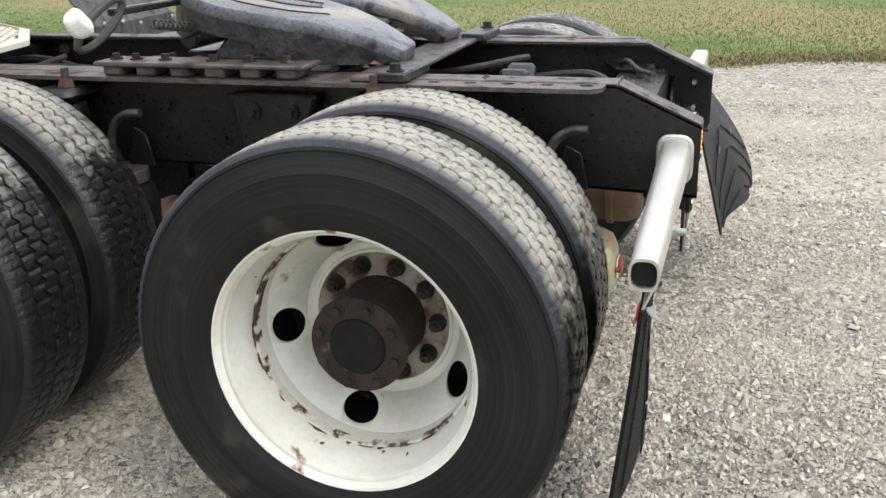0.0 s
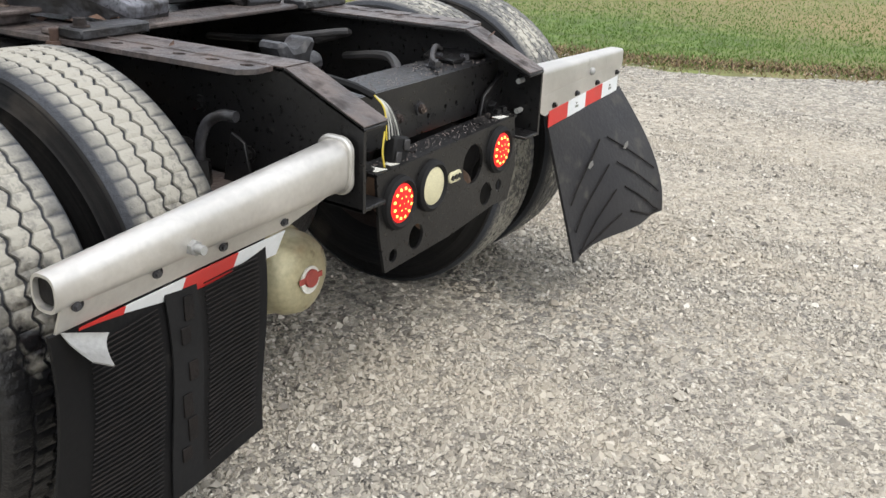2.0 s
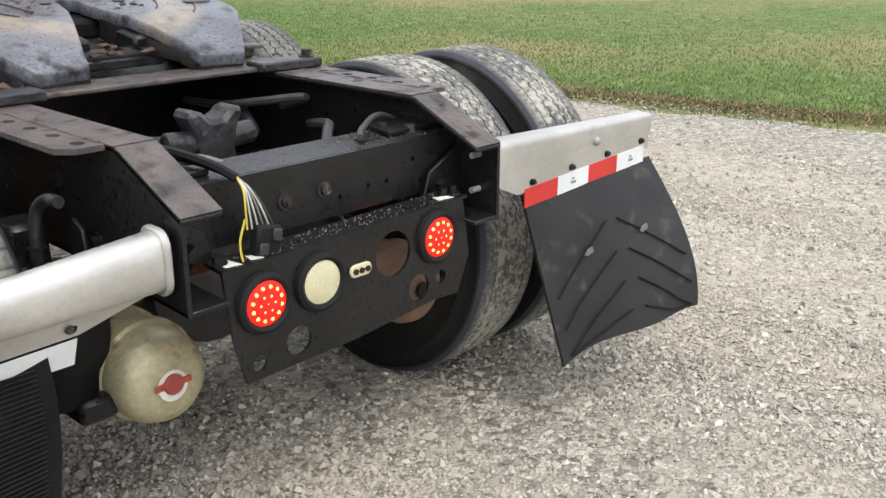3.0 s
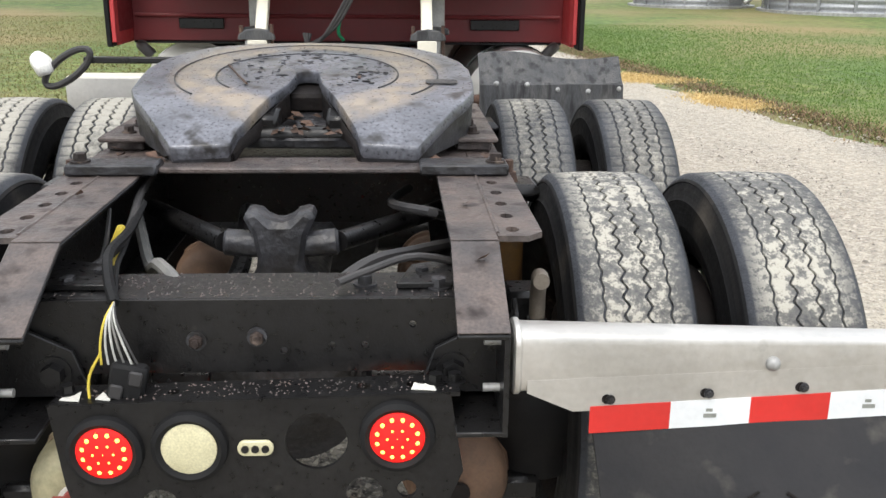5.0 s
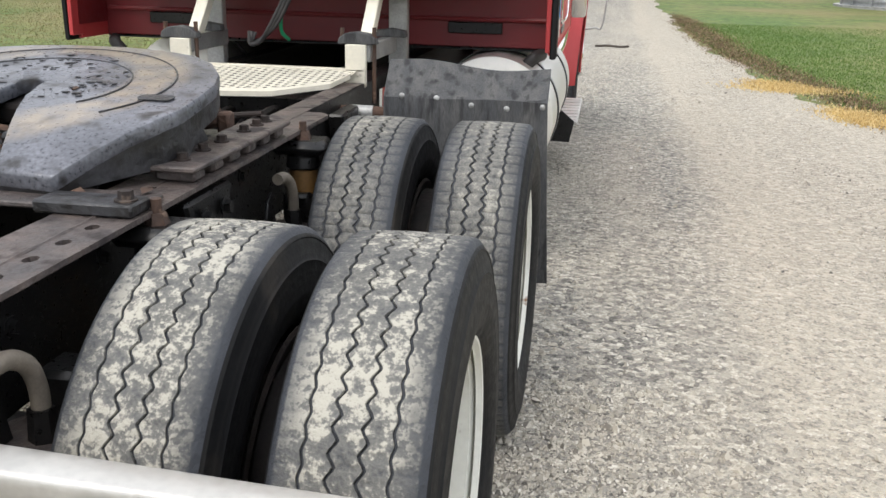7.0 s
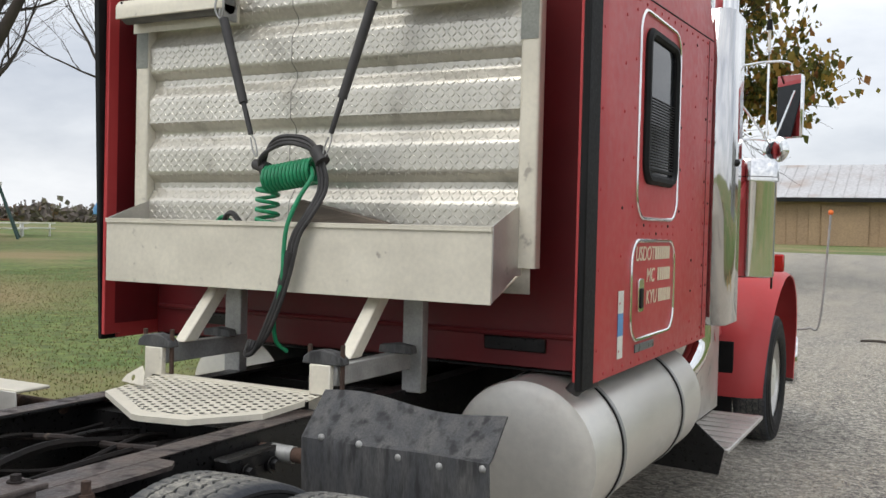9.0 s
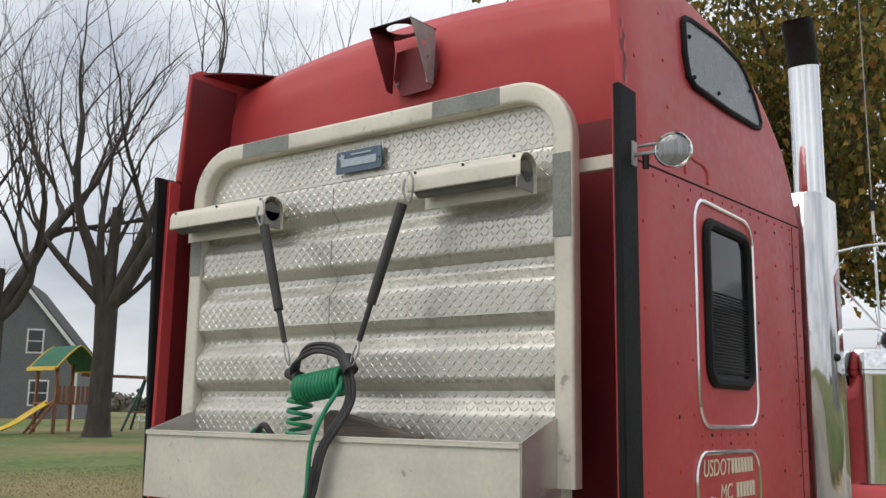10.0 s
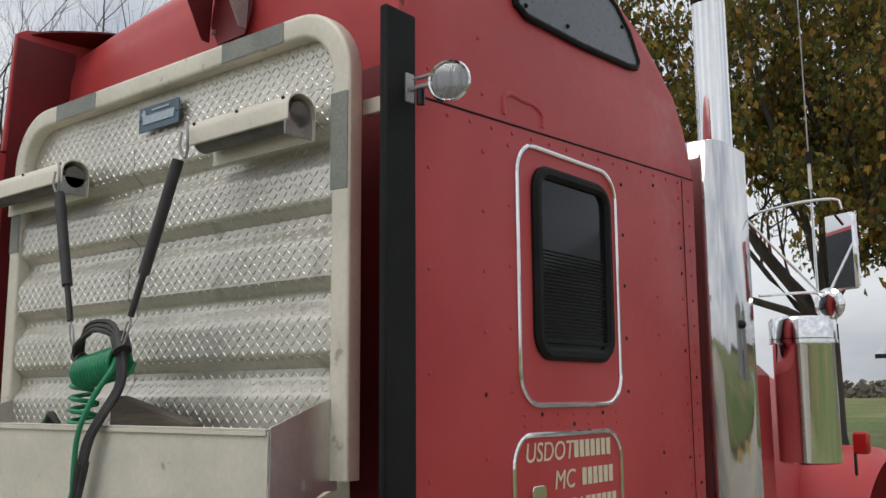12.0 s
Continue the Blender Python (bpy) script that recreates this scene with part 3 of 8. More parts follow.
# cross bar under the tips of the fifth wheel, wide shallow pan
part("cross_plate", box((-0.53, 0.03, RTOP + 0.0055), (0.53, 0.17, RTOP + 0.02), 0.004), M_RAILTOP, truck, "worn cross plate behind the fifth wheel")
part("base_pan", box((-0.3, 0.3, RTOP - 0.03), (0.3, 0.95, RTOP - 0.005), 0.004), M_FRAME, truck)
lc = part("lock_cylinder", cyl((-0.1, 0.93, 1.075), (0.3, 0.93, 1.075), 0.034, seg=20, bv=0.006), M_GREASE, truck, "dusty grey air cylinder of the sliding lock")
part("cylinder_cap", cyl((0.3, 0.93, 1.075), (0.345, 0.93, 1.075), 0.042, 0.03, 18, bv=0.004), M_RUST, lc)
part("cylinder_foot", box((-0.02, 0.88, RTOP - 0.02), (0.36, 0.99, RTOP + 0.01), 0.006), M_FRAME, lc)
part("lock_bracket", box((0.345, 0.905, RTOP), (0.385, 0.955, RTOP + 0.075), 0.008), M_RUST, lc)



def channel(y0, y1, z0, z1, xw=0.448, mat_=M_FRAME, holes=()):
    bm = B()
    wall = [[(-xw, z0), (xw, z0), (xw, z1), (-xw, z1)]] + [circle(x, z, r, 14) for x, z, r in holes]
    plate(wall, 0.01, at(XZ, y=y0), bm=bm)
    box((-xw, y0 + 0.004, z1 - 0.011), (xw, y1, z1 + 0.001), 0.006, bm)
    box((-xw, y0 + 0.004, z0 - 0.001), (xw, y1, z0 + 0.01), 0.004, bm)
    return bm


cm = part("rear_crossmember", channel(-0.635, -0.475, 0.787, 0.93, 0.444, M_FRAME, ((0.05, 0.83, 0.007), (0.14, 0.84, 0.007), (0.2, 0.84, 0.007), (0.29, 0.88, 0.007))), M_FRAME, truck, "black rear cross member of the frame")
for x, zz in ((-0.109, 0.852), (0.002, 0.858)):
    part("washer", cyl((x, -0.634, zz), (x, -0.64, zz), 0.019, seg=16), M_GREASE, cm)
    nut = cyl((x, -0.638, zz), (x, -0.651, zz), 0.0135, seg=6, bv=0.0015)
    cyl((x, -0.65, zz), (x, -0.657, zz), 0.007, seg=10, bm=nut)
    part("nut", nut, M_HUB, cm)
for x, y in ((-0.36, -0.65), (-0.31, -0.6), (0.2, -0.65), (0.34, -0.67), (0.31, -0.6)):
    part("bolt", bolt((x, y + 0.095, 0.931), (0, 0, 1), 0.016, 0.016), M_GREASE, cm)
for s in (-1, 1):
    part("gusset", plate([[(s * 0.448, 0.75), (s * 0.3, 0.75), (s * 0.33, 0.84), (s * 0.448, 0.9)]], 0.012, at(XZ, y=-0.655), 0.002), M_FRAME, cm)
    part("gusset_bolt", bolt((s * 0.365, -0.655, 0.8), (0, -1, 0), 0.022, 0.02), M_FRAME, cm)
    part("top_gusset", plate([[(s * 0.445, -0.61), (s * 0.26, -0.61), (s * 0.29, -0.49), (s * 0.445, -0.43)]], 0.012, at(XY, y=0.025, z=0.932), 0.002), M_FRAME, cm)
for y in (0.62, 1.95, 2.9):
    part("crossmember", channel(y, y + 0.12, 0.74, 0.98), M_FRAME, truck)

# rear lamp plate, hung under the cross member, with cut-outs
LZ, LY = 0.7, -0.745
LX = (-0.315, -0.155, 0.075, 0.238)
outline = [(-0.352, 0.775), (0.355, 0.79), (0.38, 0.635), (0.34, 0.54), (0.25, 0.545), (0.0, 0.523), (-0.31, 0.517), (-0.335, 0.62)]
cut = [circle(-0.258, 0.688, 0.056), circle(-0.109, 0.694, 0.056), circle(0.115, 0.7, 0.056), circle(0.26, 0.71, 0.056),
       circle(-0.17, 0.573, 0.034, 18), circle(0.2, 0.592, 0.034, 18), circle(0.277, 0.6, 0.018, 12), circle(-0.275, 0.553, 0.018, 12)]
tl = part("tail_lamp_plate", plate([outline] + cut, 0.008, at(XZ, y=LY)), M_FRAME, truck, "bent black steel lamp plate with round cut-outs")
part("plate_flange", plate([[(-0.35, LY + 0.0015), (0.372, LY + 0.0015), (0.37, -0.665), (-0.34, -0.665)],
                            circle(-0.24, -0.705, 0.014, 10), circle(-0.14, -0.705, 0.012, 10), circle(0.2, -0.705, 0.014, 10), circle(0.29, -0.705, 0.014, 10)], 0.008,
                           Matrix(((1, 0, 0, 0), (0, 1, 0, 0), (0.021, 0, 1, 0.7765), (0, 0, 0, 1)))), M_FRAME, tl)
for x0, x1 in ((-0.335, -0.298), (-0.272, -0.244), (0.285, 0.33)):
    part("paint_flake", plate([[(x0, -0.73), (x1, -0.738), (x1 - 0.008, -0.697), ((x0 + x1) / 2, -0.712), (x0 + 0.006, -0.702)]], 0.0015,
                              Matrix(((1, 0, 0, 0), (0, 1, 0, 0), (0.021, 0, 1, 0.7855), (0, 0, 0, 1)))), M_STICKERW, tl)
for x, zz in ((0.33, 0.809), (0.365, 0.811), (-0.33, 0.777)):
    part("bolt", bolt((x, -0.7, 0.7845 + 0.021 * x), (0, 0, 1), 0.014, 0.014), M_FRAME, tl)


def round_lamp(x, z, lit):
    gm = lathe([(0.012, 0.05), (0.018, 0.058), (0.012, 0.067), (0.0, 0.069), (-0.02, 0.056)], 32, m=Matrix.Translation((x, LY, z)) @ Matrix.Rotation(radians(-90), 4, "Z"))
    lamp = part("tail_lamp" if lit else "reverse_lamp", gm, M_BLACK, truck, "lit red stop lamp in a black rubber grommet" if lit else "unlit cream lamp in a black rubber grommet")
    part("lens", lathe([(0.004, 0.052), (0.012, 0.049), (0.017, 0.03), (0.018, 0.0)], 32, m=Matrix.Translation((x, LY, z)) @ Matrix.Rotation(radians(-90), 4, "Z")), M_LEDLENS if lit else M_CREAM, lamp)
    if lit:
        spots = [(0, 0)] + [(0.018 * math.cos(k * math.pi / 3), 0.018 * math.sin(k * math.pi / 3)) for k in range(6)]
        spots += [(0.037 * math.cos((k + 0.5) * math.pi / 6), 0.037 * math.sin((k + 0.5) * math.pi / 6)) for k in range(12)]
        for u, v in spots:
            part("led", ball((x + u, LY - 0.0142 + 0.05 * (u * u + v * v) ** 0.5 * 0.05, z + v), 0.0042, seg=8), M_LED, lamp)


round_lamp(-0.258, 0.688, True)
round_lamp(0.26, 0.71, True)
round_lamp(-0.109, 0.694, False)
mk = part("marker_socket", plate([rounded(-0.025, 0.676, 0.039, 0.706, 0.014)], 0.008, at(XZ, y=LY - 0.009), 0.002), M_CREAM, truck, "small cream marker lamp socket")
for x in (-0.011, 0.007, 0.025):
    part("socket_pin", cyl((x, LY - 0.009, 0.691), (x, LY - 0.013, 0.691), 0.007, seg=10), M_FRAME, mk)


# wheels
def tyre_mesh(wide=1.0, cross=0.0016):
    """One tyre round the x axis, its middle at 0: zigzag grooves cut into the tread, ribbed sidewalls."""
    R, N, depth = 0.518, 480, 0.008
    left = [(-0.116, 0.312), (-0.128, 0.325), (-0.139, 0.35), (-0.1435, 0.38), (-0.144, 0.384), (-0.1425, 0.388), (-0.144, 0.415), (-0.14, 0.442), (-0.1415, 0.4455), (-0.138, 0.449), (-0.133, 0.472), (-0.128, 0.489), (-0.13, 0.492), (-0.125, 0.499), (-0.118, 0.508)]
    tread = [(-0.11, R - 0.004, 0)]
    for g, w_ in ((-0.07, 0.003), (-0.024, 0.0034), (0.024, 0.0034), (0.07, 0.003)):
        w = w_ * wide
        tread += [(g - w, R - 0.002 * (g / 0.07) ** 2, 1), (g - w * 0.6, R - depth, 1), (g + w * 0.6, R - depth, 1), (g + w, R - 0.002 * (g / 0.07) ** 2, 1)]
    tread.append((0.11, R - 0.004, 0))
    prof = [(x, r, 0) for x, r in left] + tread + [(-x, r, 0) for x, r in reversed(left)]
    verts, faces = [], []
    for i in range(N):
        a = 2 * math.pi * i / N
        zig = 0.006 * (1, 0.45, -0.45, -1, -0.45, 0.45)[i % 6]
        for q, (x, r, g) in enumerate(prof):
            xx = x + (zig * (0.45 if abs(x) > 0.05 else 1.0) if g else 0)
            col = q - len(left)
            rib = (col + 1) // 4 if 0 <= col <= 17 and col % 4 in (0, 1) else -1
            if rib >= 0 and i % 6 == (3 if rib % 2 else 0):
                r = r - cross
            verts.append((xx, r * math.cos(a), r * math.sin(a)))
    K = len(prof)
    side = len(left)
    mats = []
    for i in range(N):
        j = (i + 1) % N
        for k in range(K - 1):
            faces.append((i * K + k, i * K + k + 1, j * K + k + 1, j * K + k))
            mats.append(1 if side - 2 <= k < K - side + 1 else 0)
    me = bpy.data.meshes.new("tyre")
    me.from_pydata(verts, [], faces)
    me.materials.append(M_TIRE)
    me.materials.append(M_TREAD)
    me.polygons.foreach_set("material_index", mats)
    return me


TYRE = tyre_mesh()
TYREOPEN = tyre_mesh(1.5, 0.0036)
TYREFRONT = TYREOPEN.copy()
TYREFRONT.materials[1] = M_TREADBARE


def dual_wheel(side, y, spin):
    """Outer and inner wheel on one hub; side is -1 or 1."""
    w = part("dual_wheel", lathe([(-0.1, 0.07), (0.14, 0.07)], 16), M_FRAME, truck, "pair of muddy tyres on white steel wheels")
    w.matrix_basis = Matrix.Translation((side * 0.95, y, 0.518)) @ Matrix.Rotation(0 if side > 0 else math.pi, 4, "Z") @ Matrix.Rotation(spin, 4, "X")
    for off in (0.17, -0.19):
        roll_ = 0.7 * off * 11
        me_ = TYRE if y < 0.5 else TYREFRONT
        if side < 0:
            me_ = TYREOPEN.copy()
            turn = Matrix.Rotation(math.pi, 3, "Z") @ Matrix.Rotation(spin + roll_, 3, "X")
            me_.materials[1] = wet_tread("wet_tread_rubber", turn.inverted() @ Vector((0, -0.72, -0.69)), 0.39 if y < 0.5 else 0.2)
        t = meshpart("tyre", me_, None, w)
        t.location = (off, 0, 0)
        t.rotation_euler = (roll_, 0, 0)
    # outer rim: deep dish, disc at the inner side
    rim = [(0.276, 0.302), (0.281, 0.308), (0.289, 0.312), (0.291, 0.318), (0.285, 0.323), (0.272, 0.32), (0.267, 0.306), (0.262, 0.297), (0.225, 0.291), (0.2, 0.282), (0.152, 0.277)]
    part("rim", lathe(rim, 72), M_WHEEL, w, "chipped white painted wheel rim")
    part("rust_seam", lathe([(0.163, 0.2785), (0.161, 0.2725), (0.15, 0.2705), (0.14, 0.269)], 72), M_RUSTSEAM, w, "rusty joint between rim and disc")
    rg = random.Random(int(71 + 10 * side + 7 * y))
    for k in range(40):
        a0 = rg.uniform(0, 2 * math.pi)
        seam = k < 32
        da, dx = (rg.uniform(0.03, 0.12), rg.uniform(0.002, 0.007)) if seam else (rg.uniform(0.008, 0.03), rg.uniform(0.002, 0.008))
        x0 = 0.166 if seam else rg.uniform(0.18, 0.22)
        rb = B()
        ring = []
        for q in range(14):
            f = 2 * math.pi * q / 14
            j = rg.uniform(0.45, 1.1)
            px, pa = x0 + dx * j * math.sin(f), a0 + da * j * math.cos(f)
            pr = 0.2755 + max(0.0, px - 0.152) * 0.104 + max(0.0, px - 0.2) * 0.25 - 0.0006
            ring.append(rb.verts.new((px, pr * math.cos(pa), pr * math.sin(pa))))
        mid = rb.verts.new((x0, (0.2751 + (x0 - 0.152) * 0.104) * math.cos(a0), (0.2751 + (x0 - 0.152) * 0.104) * math.sin(a0)))
        for q in range(14):
            rb.faces.new((ring[q], ring[(q + 1) % 14], mid))
        part("rust_patch", rb, M_RUST, w)
    part("disc_shoulder", lathe([(0.145, 0.2715), (0.125, 0.2705), (0.106, 0.269)], 72), M_WHEEL, w)
    holes = [[(c * (0.236 + 0.03 * math.cos(t)) - sn * 0.046 * math.sin(t), sn * (0.236 + 0.03 * math.cos(t)) + c * 0.046 * math.sin(t)) for t in (2 * math.pi * k / 20 for k in range(20))]
             for c, sn in ((math.cos(1.024 + 2 * math.pi * q / 5), math.sin(1.024 + 2 * math.pi * q / 5)) for q in range(5))]
    cone = plate([circle(0, 0, 0.269, 80), circle(0, 0, 0.2, 80)] + holes, 0.012, XY)
    for v in cone.verts:
        u_, v_, w_ = v.co
        rr_ = math.hypot(u_, v_)
        v.co = Vector((0.019 + (rr_ - 0.2) * 1.27 - w_, u_, v_))
    part("disc", cone, M_WHEEL, w, "white dished wheel disc with round hand holes", 50)
    part("disc_foot", lathe([(0.019, 0.2), (0.0105, 0.19), (0.01, 0.182), (0.016, 0.179), (0.016, 0.172), (0.008, 0.17), (0.006, 0.11)], 72), M_WHEEL, w)
    # Dark ring added in the gap between the tyres, standing in for shade.
    part("spacer_band", lathe([(-0.055, 0.283), (0.06, 0.283)], 48), M_CAP, w)
    part("nut_ring", plate([circle(0, 0, 0.17, 48), circle(0, 0, 0.112, 32)], 0.004, Matrix(((0, 0, 1, 0.0085), (1, 0, 0, 0), (0, 1, 0, 0), (0, 0, 0, 1)))), M_NUTRING, w, "rust-stained ring under the wheel nuts")
    for k in range(10):
        a = 2 * math.pi * (k + 0.5) / 10
        p = Vector((0.012, 0.143 * math.cos(a), 0.143 * math.sin(a)))
        nb = cyl(p, p + Vector((0.006, 0, 0)), 0.023, seg=14)
        cyl(p, p + Vector((0.03, 0, 0)), 0.019, 0.017, 6, nb)
        cyl(p, p + Vector((0.042, 0, 0)), 0.01, seg=8, bm=nb)
        part("wheel_nut", nb, M_HUB, w)
    part("hub", lathe([(0.0, 0.112), (0.04, 0.11), (0.1, 0.1), (0.155, 0.098), (0.16, 0.118), (0.178, 0.118), (0.182, 0.11), (0.184, 0.07)], 40), M_HUB, w, "rusty brown wheel hub")
    part("axle_cap", lathe([(0.182, 0.07), (0.188, 0.066), (0.19, 0.04), (0.19, 0.0)], 32), M_CAP, w, "black axle cap")
    for k in range(8):
        a = 2 * math.pi * k / 8
        part("axle_bolt", bolt((0.181, 0.096 * math.cos(a), 0.096 * math.sin(a)), (1, 0, 0), 0.013, 0.012), M_HUB, w)
    # inner rim and brake drum
    part("inner_rim", lathe([(-0.31, 0.318), (-0.298, 0.309), (-0.27, 0.292), (-0.2, 0.272), (-0.1, 0.268), (-0.07, 0.29), (-0.056, 0.318), (-0.05, 0.309), (-0.06, 0.28), (-0.1, 0.27), (-0.12, 0.2)], 48), M_HUB, w)
    part("brake_drum", lathe([(-0.012, 0.19), (-0.05, 0.205), (-0.26, 0.21), (-0.27, 0.19), (-0.27, 0.06)], 40), M_HUB, w)
    return w


AXLES = (-0.065, 1.28)
for y, spin in ((AXLES[0], 0.3), (AXLES[1], 1.1)):
    for side in (-1, 1):
        dual_wheel(side, y, spin * side)

# axles, differential housings, suspension
for y in AXLES:
    ax = part("axle", cyl((-0.75, y, 0.518), (0.75, y, 0.518), 0.07, seg=20), M_FRAME, truck, "greasy black drive axle housing")
    part("differential", lathe([(-0.06, 0.0), (-0.05, 0.12), (-0.02, 0.19), (0.05, 0.21), (0.12, 0.19), (0.2, 0.12), (0.3, 0.08), (0.34, 0.05), (0.34, 0)], 28, m=Matrix.Translation((0.0, y - 0.08, 0.53)) @ Matrix.Rotation(radians(90), 4, "Z")), M_GREASE, ax)
    tower = plate([[(-0.12, 0.66), (0.12, 0.66), (0.085, 0.8), (0.05, 0.87), (0.06, 0.935), (0.085, 0.985), (0.05, 0.995), (0.02, 0.965), (-0.02, 0.965), (-0.05, 0.995), (-0.085, 0.985), (-0.06, 0.935), (-0.05, 0.87), (-0.085, 0.8)]], 0.09, at(XZ, y=y - 0.17), 0.012)
    for s in (-1, 1):
        cyl((s * 0.04, y - 0.125, 0.905), (s * 0.13, y - 0.125, 0.912), 0.031, seg=14, bm=tower, bv=0.006)
    part("torque_tower", tower, M_GREASE, ax, "grease-covered torque rod tower")
    for s in (-1, 1):
        part("torque_rod", cyl((s * 0.13, y - 0.12, 0.91), (s * 0.4, y + 0.32, 0.88), 0.024, seg=12), M_FRAME, ax)
        part("spring_beam", box((s * 0.52 - 0.045, y - 0.44, 0.42), (s * 0.52 + 0.045, y + 0.52, 0.475), 0.01), M_FRAME, ax, "black trailing suspension beam")
        part("axle_clamp", box((s * 0.52 - 0.06, y - 0.1, 0.4), (s * 0.52 + 0.06, y + 0.1, 0.6), 0.012), M_FRAME, ax)
        hb = plate([[(y + 0.34, 0.98), (y + 0.62, 0.98), (y + 0.58, 0.8), (y + 0.5, 0.42), (y + 0.42, 0.42), (y + 0.4, 0.8)]], 0.06, at(YZ, s * 0.52 - 0.03 - 0.02 * s), 0.008)
        part("hanger_bracket", hb, M_FRAME, ax, "tapered black suspension hanger")
        for dy, dz in ((0.42, 0.93), (0.54, 0.93), (0.48, 0.62)):
            part("bolt", bolt((s * 0.53 + s * 0.01, y + dy, dz), (s, 0, 0), 0.018, 0.016), M_FRAME, ax)
        # air bag with its top plate and elbow
        yb = y - 0.32
        bag = part("air_bag", lathe([(0.0, 0.0), (0.0, 0.1), (0.06, 0.105), (0.1, 0.125), (0.17, 0.128), (0.22, 0.115), (0.24, 0.09), (0.24, 0.0)], 32, m=Matrix.Translation((s * 0.56, yb, 0.46)) @ Matrix.Rotation(radians(-90), 4, "Y")), M_FLAP, ax, "black rubber suspension air bag")
        part("bag_plate", cyl((s * 0.56, yb, 0.7), (s * 0.56, yb, 0.74), 0.105, seg=32, bv=0.003), M_RAILTOP, bag)
        yp = yb - 0.01
        part("elbow_pipe", tube(smooth_path([(s * 0.56, yp, 0.74), (s * 0.56, yp, 0.83), (s * 0.558, yp - 0.02, 0.885), (s * 0.553, yp - 0.06, 0.912), (s * 0.55, yp - 0.105, 0.915)], 6), 0.017 if s > 0 else 0.013, 12), M_TANPIPE if s > 0 else M_GREASE, bag, "tan elbow pipe on the air bag" if s > 0 else "dark elbow pipe on the air bag")
        part("pipe_nut", cyl((s * 0.56, yp, 0.738), (s * 0.56, yp, 0.8), 0.026, 0.023, 6), M_FRAME, bag)
        part("bag_bracket", plate([[(yb - 0.11, 0.74), (yb - 0.02, 0.74), (yb - 0.05, 0.86), (yb - 0.09, 0.84)]], 0.01, at(YZ, s * 0.5), 0.002), M_FRAME, bag)
        part("valve_block", box((s * 0.5, yb + 0.06, 0.72), (s * 0.5 + s * 0.09, yb + 0.16, 0.83), 0.012), M_FRAME, bag)
        # shock absorber
        sy = 0.08 if y == AXLES[0] else 1.08
        sh = part("shock_absorber", cyl((s * 0.55, sy, 0.52), (s * 0.55, sy + 0.01, 0.9), 0.044, seg=20, bv=0.006), M_SHOCK, ax, "dirty yellow shock absorber")
        part("shock_cover", cyl((s * 0.55, sy + 0.01, 0.9), (s * 0.55, sy + 0.01, 0.945), 0.056, 0.05, 20, bv=0.006), M_FRAME, sh)
        part("shock_mount", box((s * 0.455, sy - 0.05, 0.945), (s * 0.63, sy + 0.09, 0.99), 0.02), M_FRAME, sh)
        part("shock_stud", cyl((s * 0.55, sy + 0.01, 0.985), (s * 0.55, sy + 0.01, 1.045), 0.012, seg=10), M_RUST, sh)
        part("shock_nut", cyl((s * 0.55, sy + 0.01, 0.99), (s * 0.55, sy + 0.01, 1.015), 0.027, 0.02, 6), M_RUST, sh)
        # spring brake chamber
        tilt = Matrix.Translation((s * 0.385, y - 0.185, 0.485)) @ Matrix.Rotation(radians(-90), 4, "Z") @ Matrix.Diagonal((1, 0.96, 0.96, 1))
        can = part("brake_chamber", lathe([(-0.02, 0.03), (0.0, 0.08), (0.03, 0.106), (0.08, 0.108), (0.085, 0.119), (0.1, 0.119), (0.105, 0.109), (0.19, 0.111), (0.195, 0.124), (0.215, 0.124), (0.22, 0.115), (0.27, 0.112), (0.3, 0.098), (0.315, 0.07), (0.32, 0.0)], 40, m=tilt), (M_ZINC if (s < 0 and y == AXLES[0]) else M_RUSTCAN), ax,
                   "yellow zinc spring brake chamber" if (s < 0 and y == AXLES[0]) else "rusty spring brake chamber")
        if y == AXLES[0]:
            part("plug", plate([circle(s * 0.385, 0.487, 0.024, 16)], 0.012, at(XZ, y=y - 0.518), 0.003), M_REDPLUG if s < 0 else M_CAP, can)
            if s < 0:
                part("plug_ear", box((s * 0.385 - 0.045, y - 0.512, 0.479), (s * 0.385 + 0.045, y - 0.507, 0.495), 0.002), M_REDPLUG, can)
                part("plug_seat", plate([circle(s * 0.385, 0.482, 0.036, 20)], 0.004, at(XZ, y=y - 0.5085)), M_STICKERW, can)
part("drive_shaft", cyl((0, 1.0, 0.6), (0, 0.3, 0.56), 0.05, seg=18), M_GREASE, truck)
part("drive_shaft", cyl((0, 5.0, 0.75), (0, 1.7, 0.6), 0.05, seg=18), M_GREASE, truck)


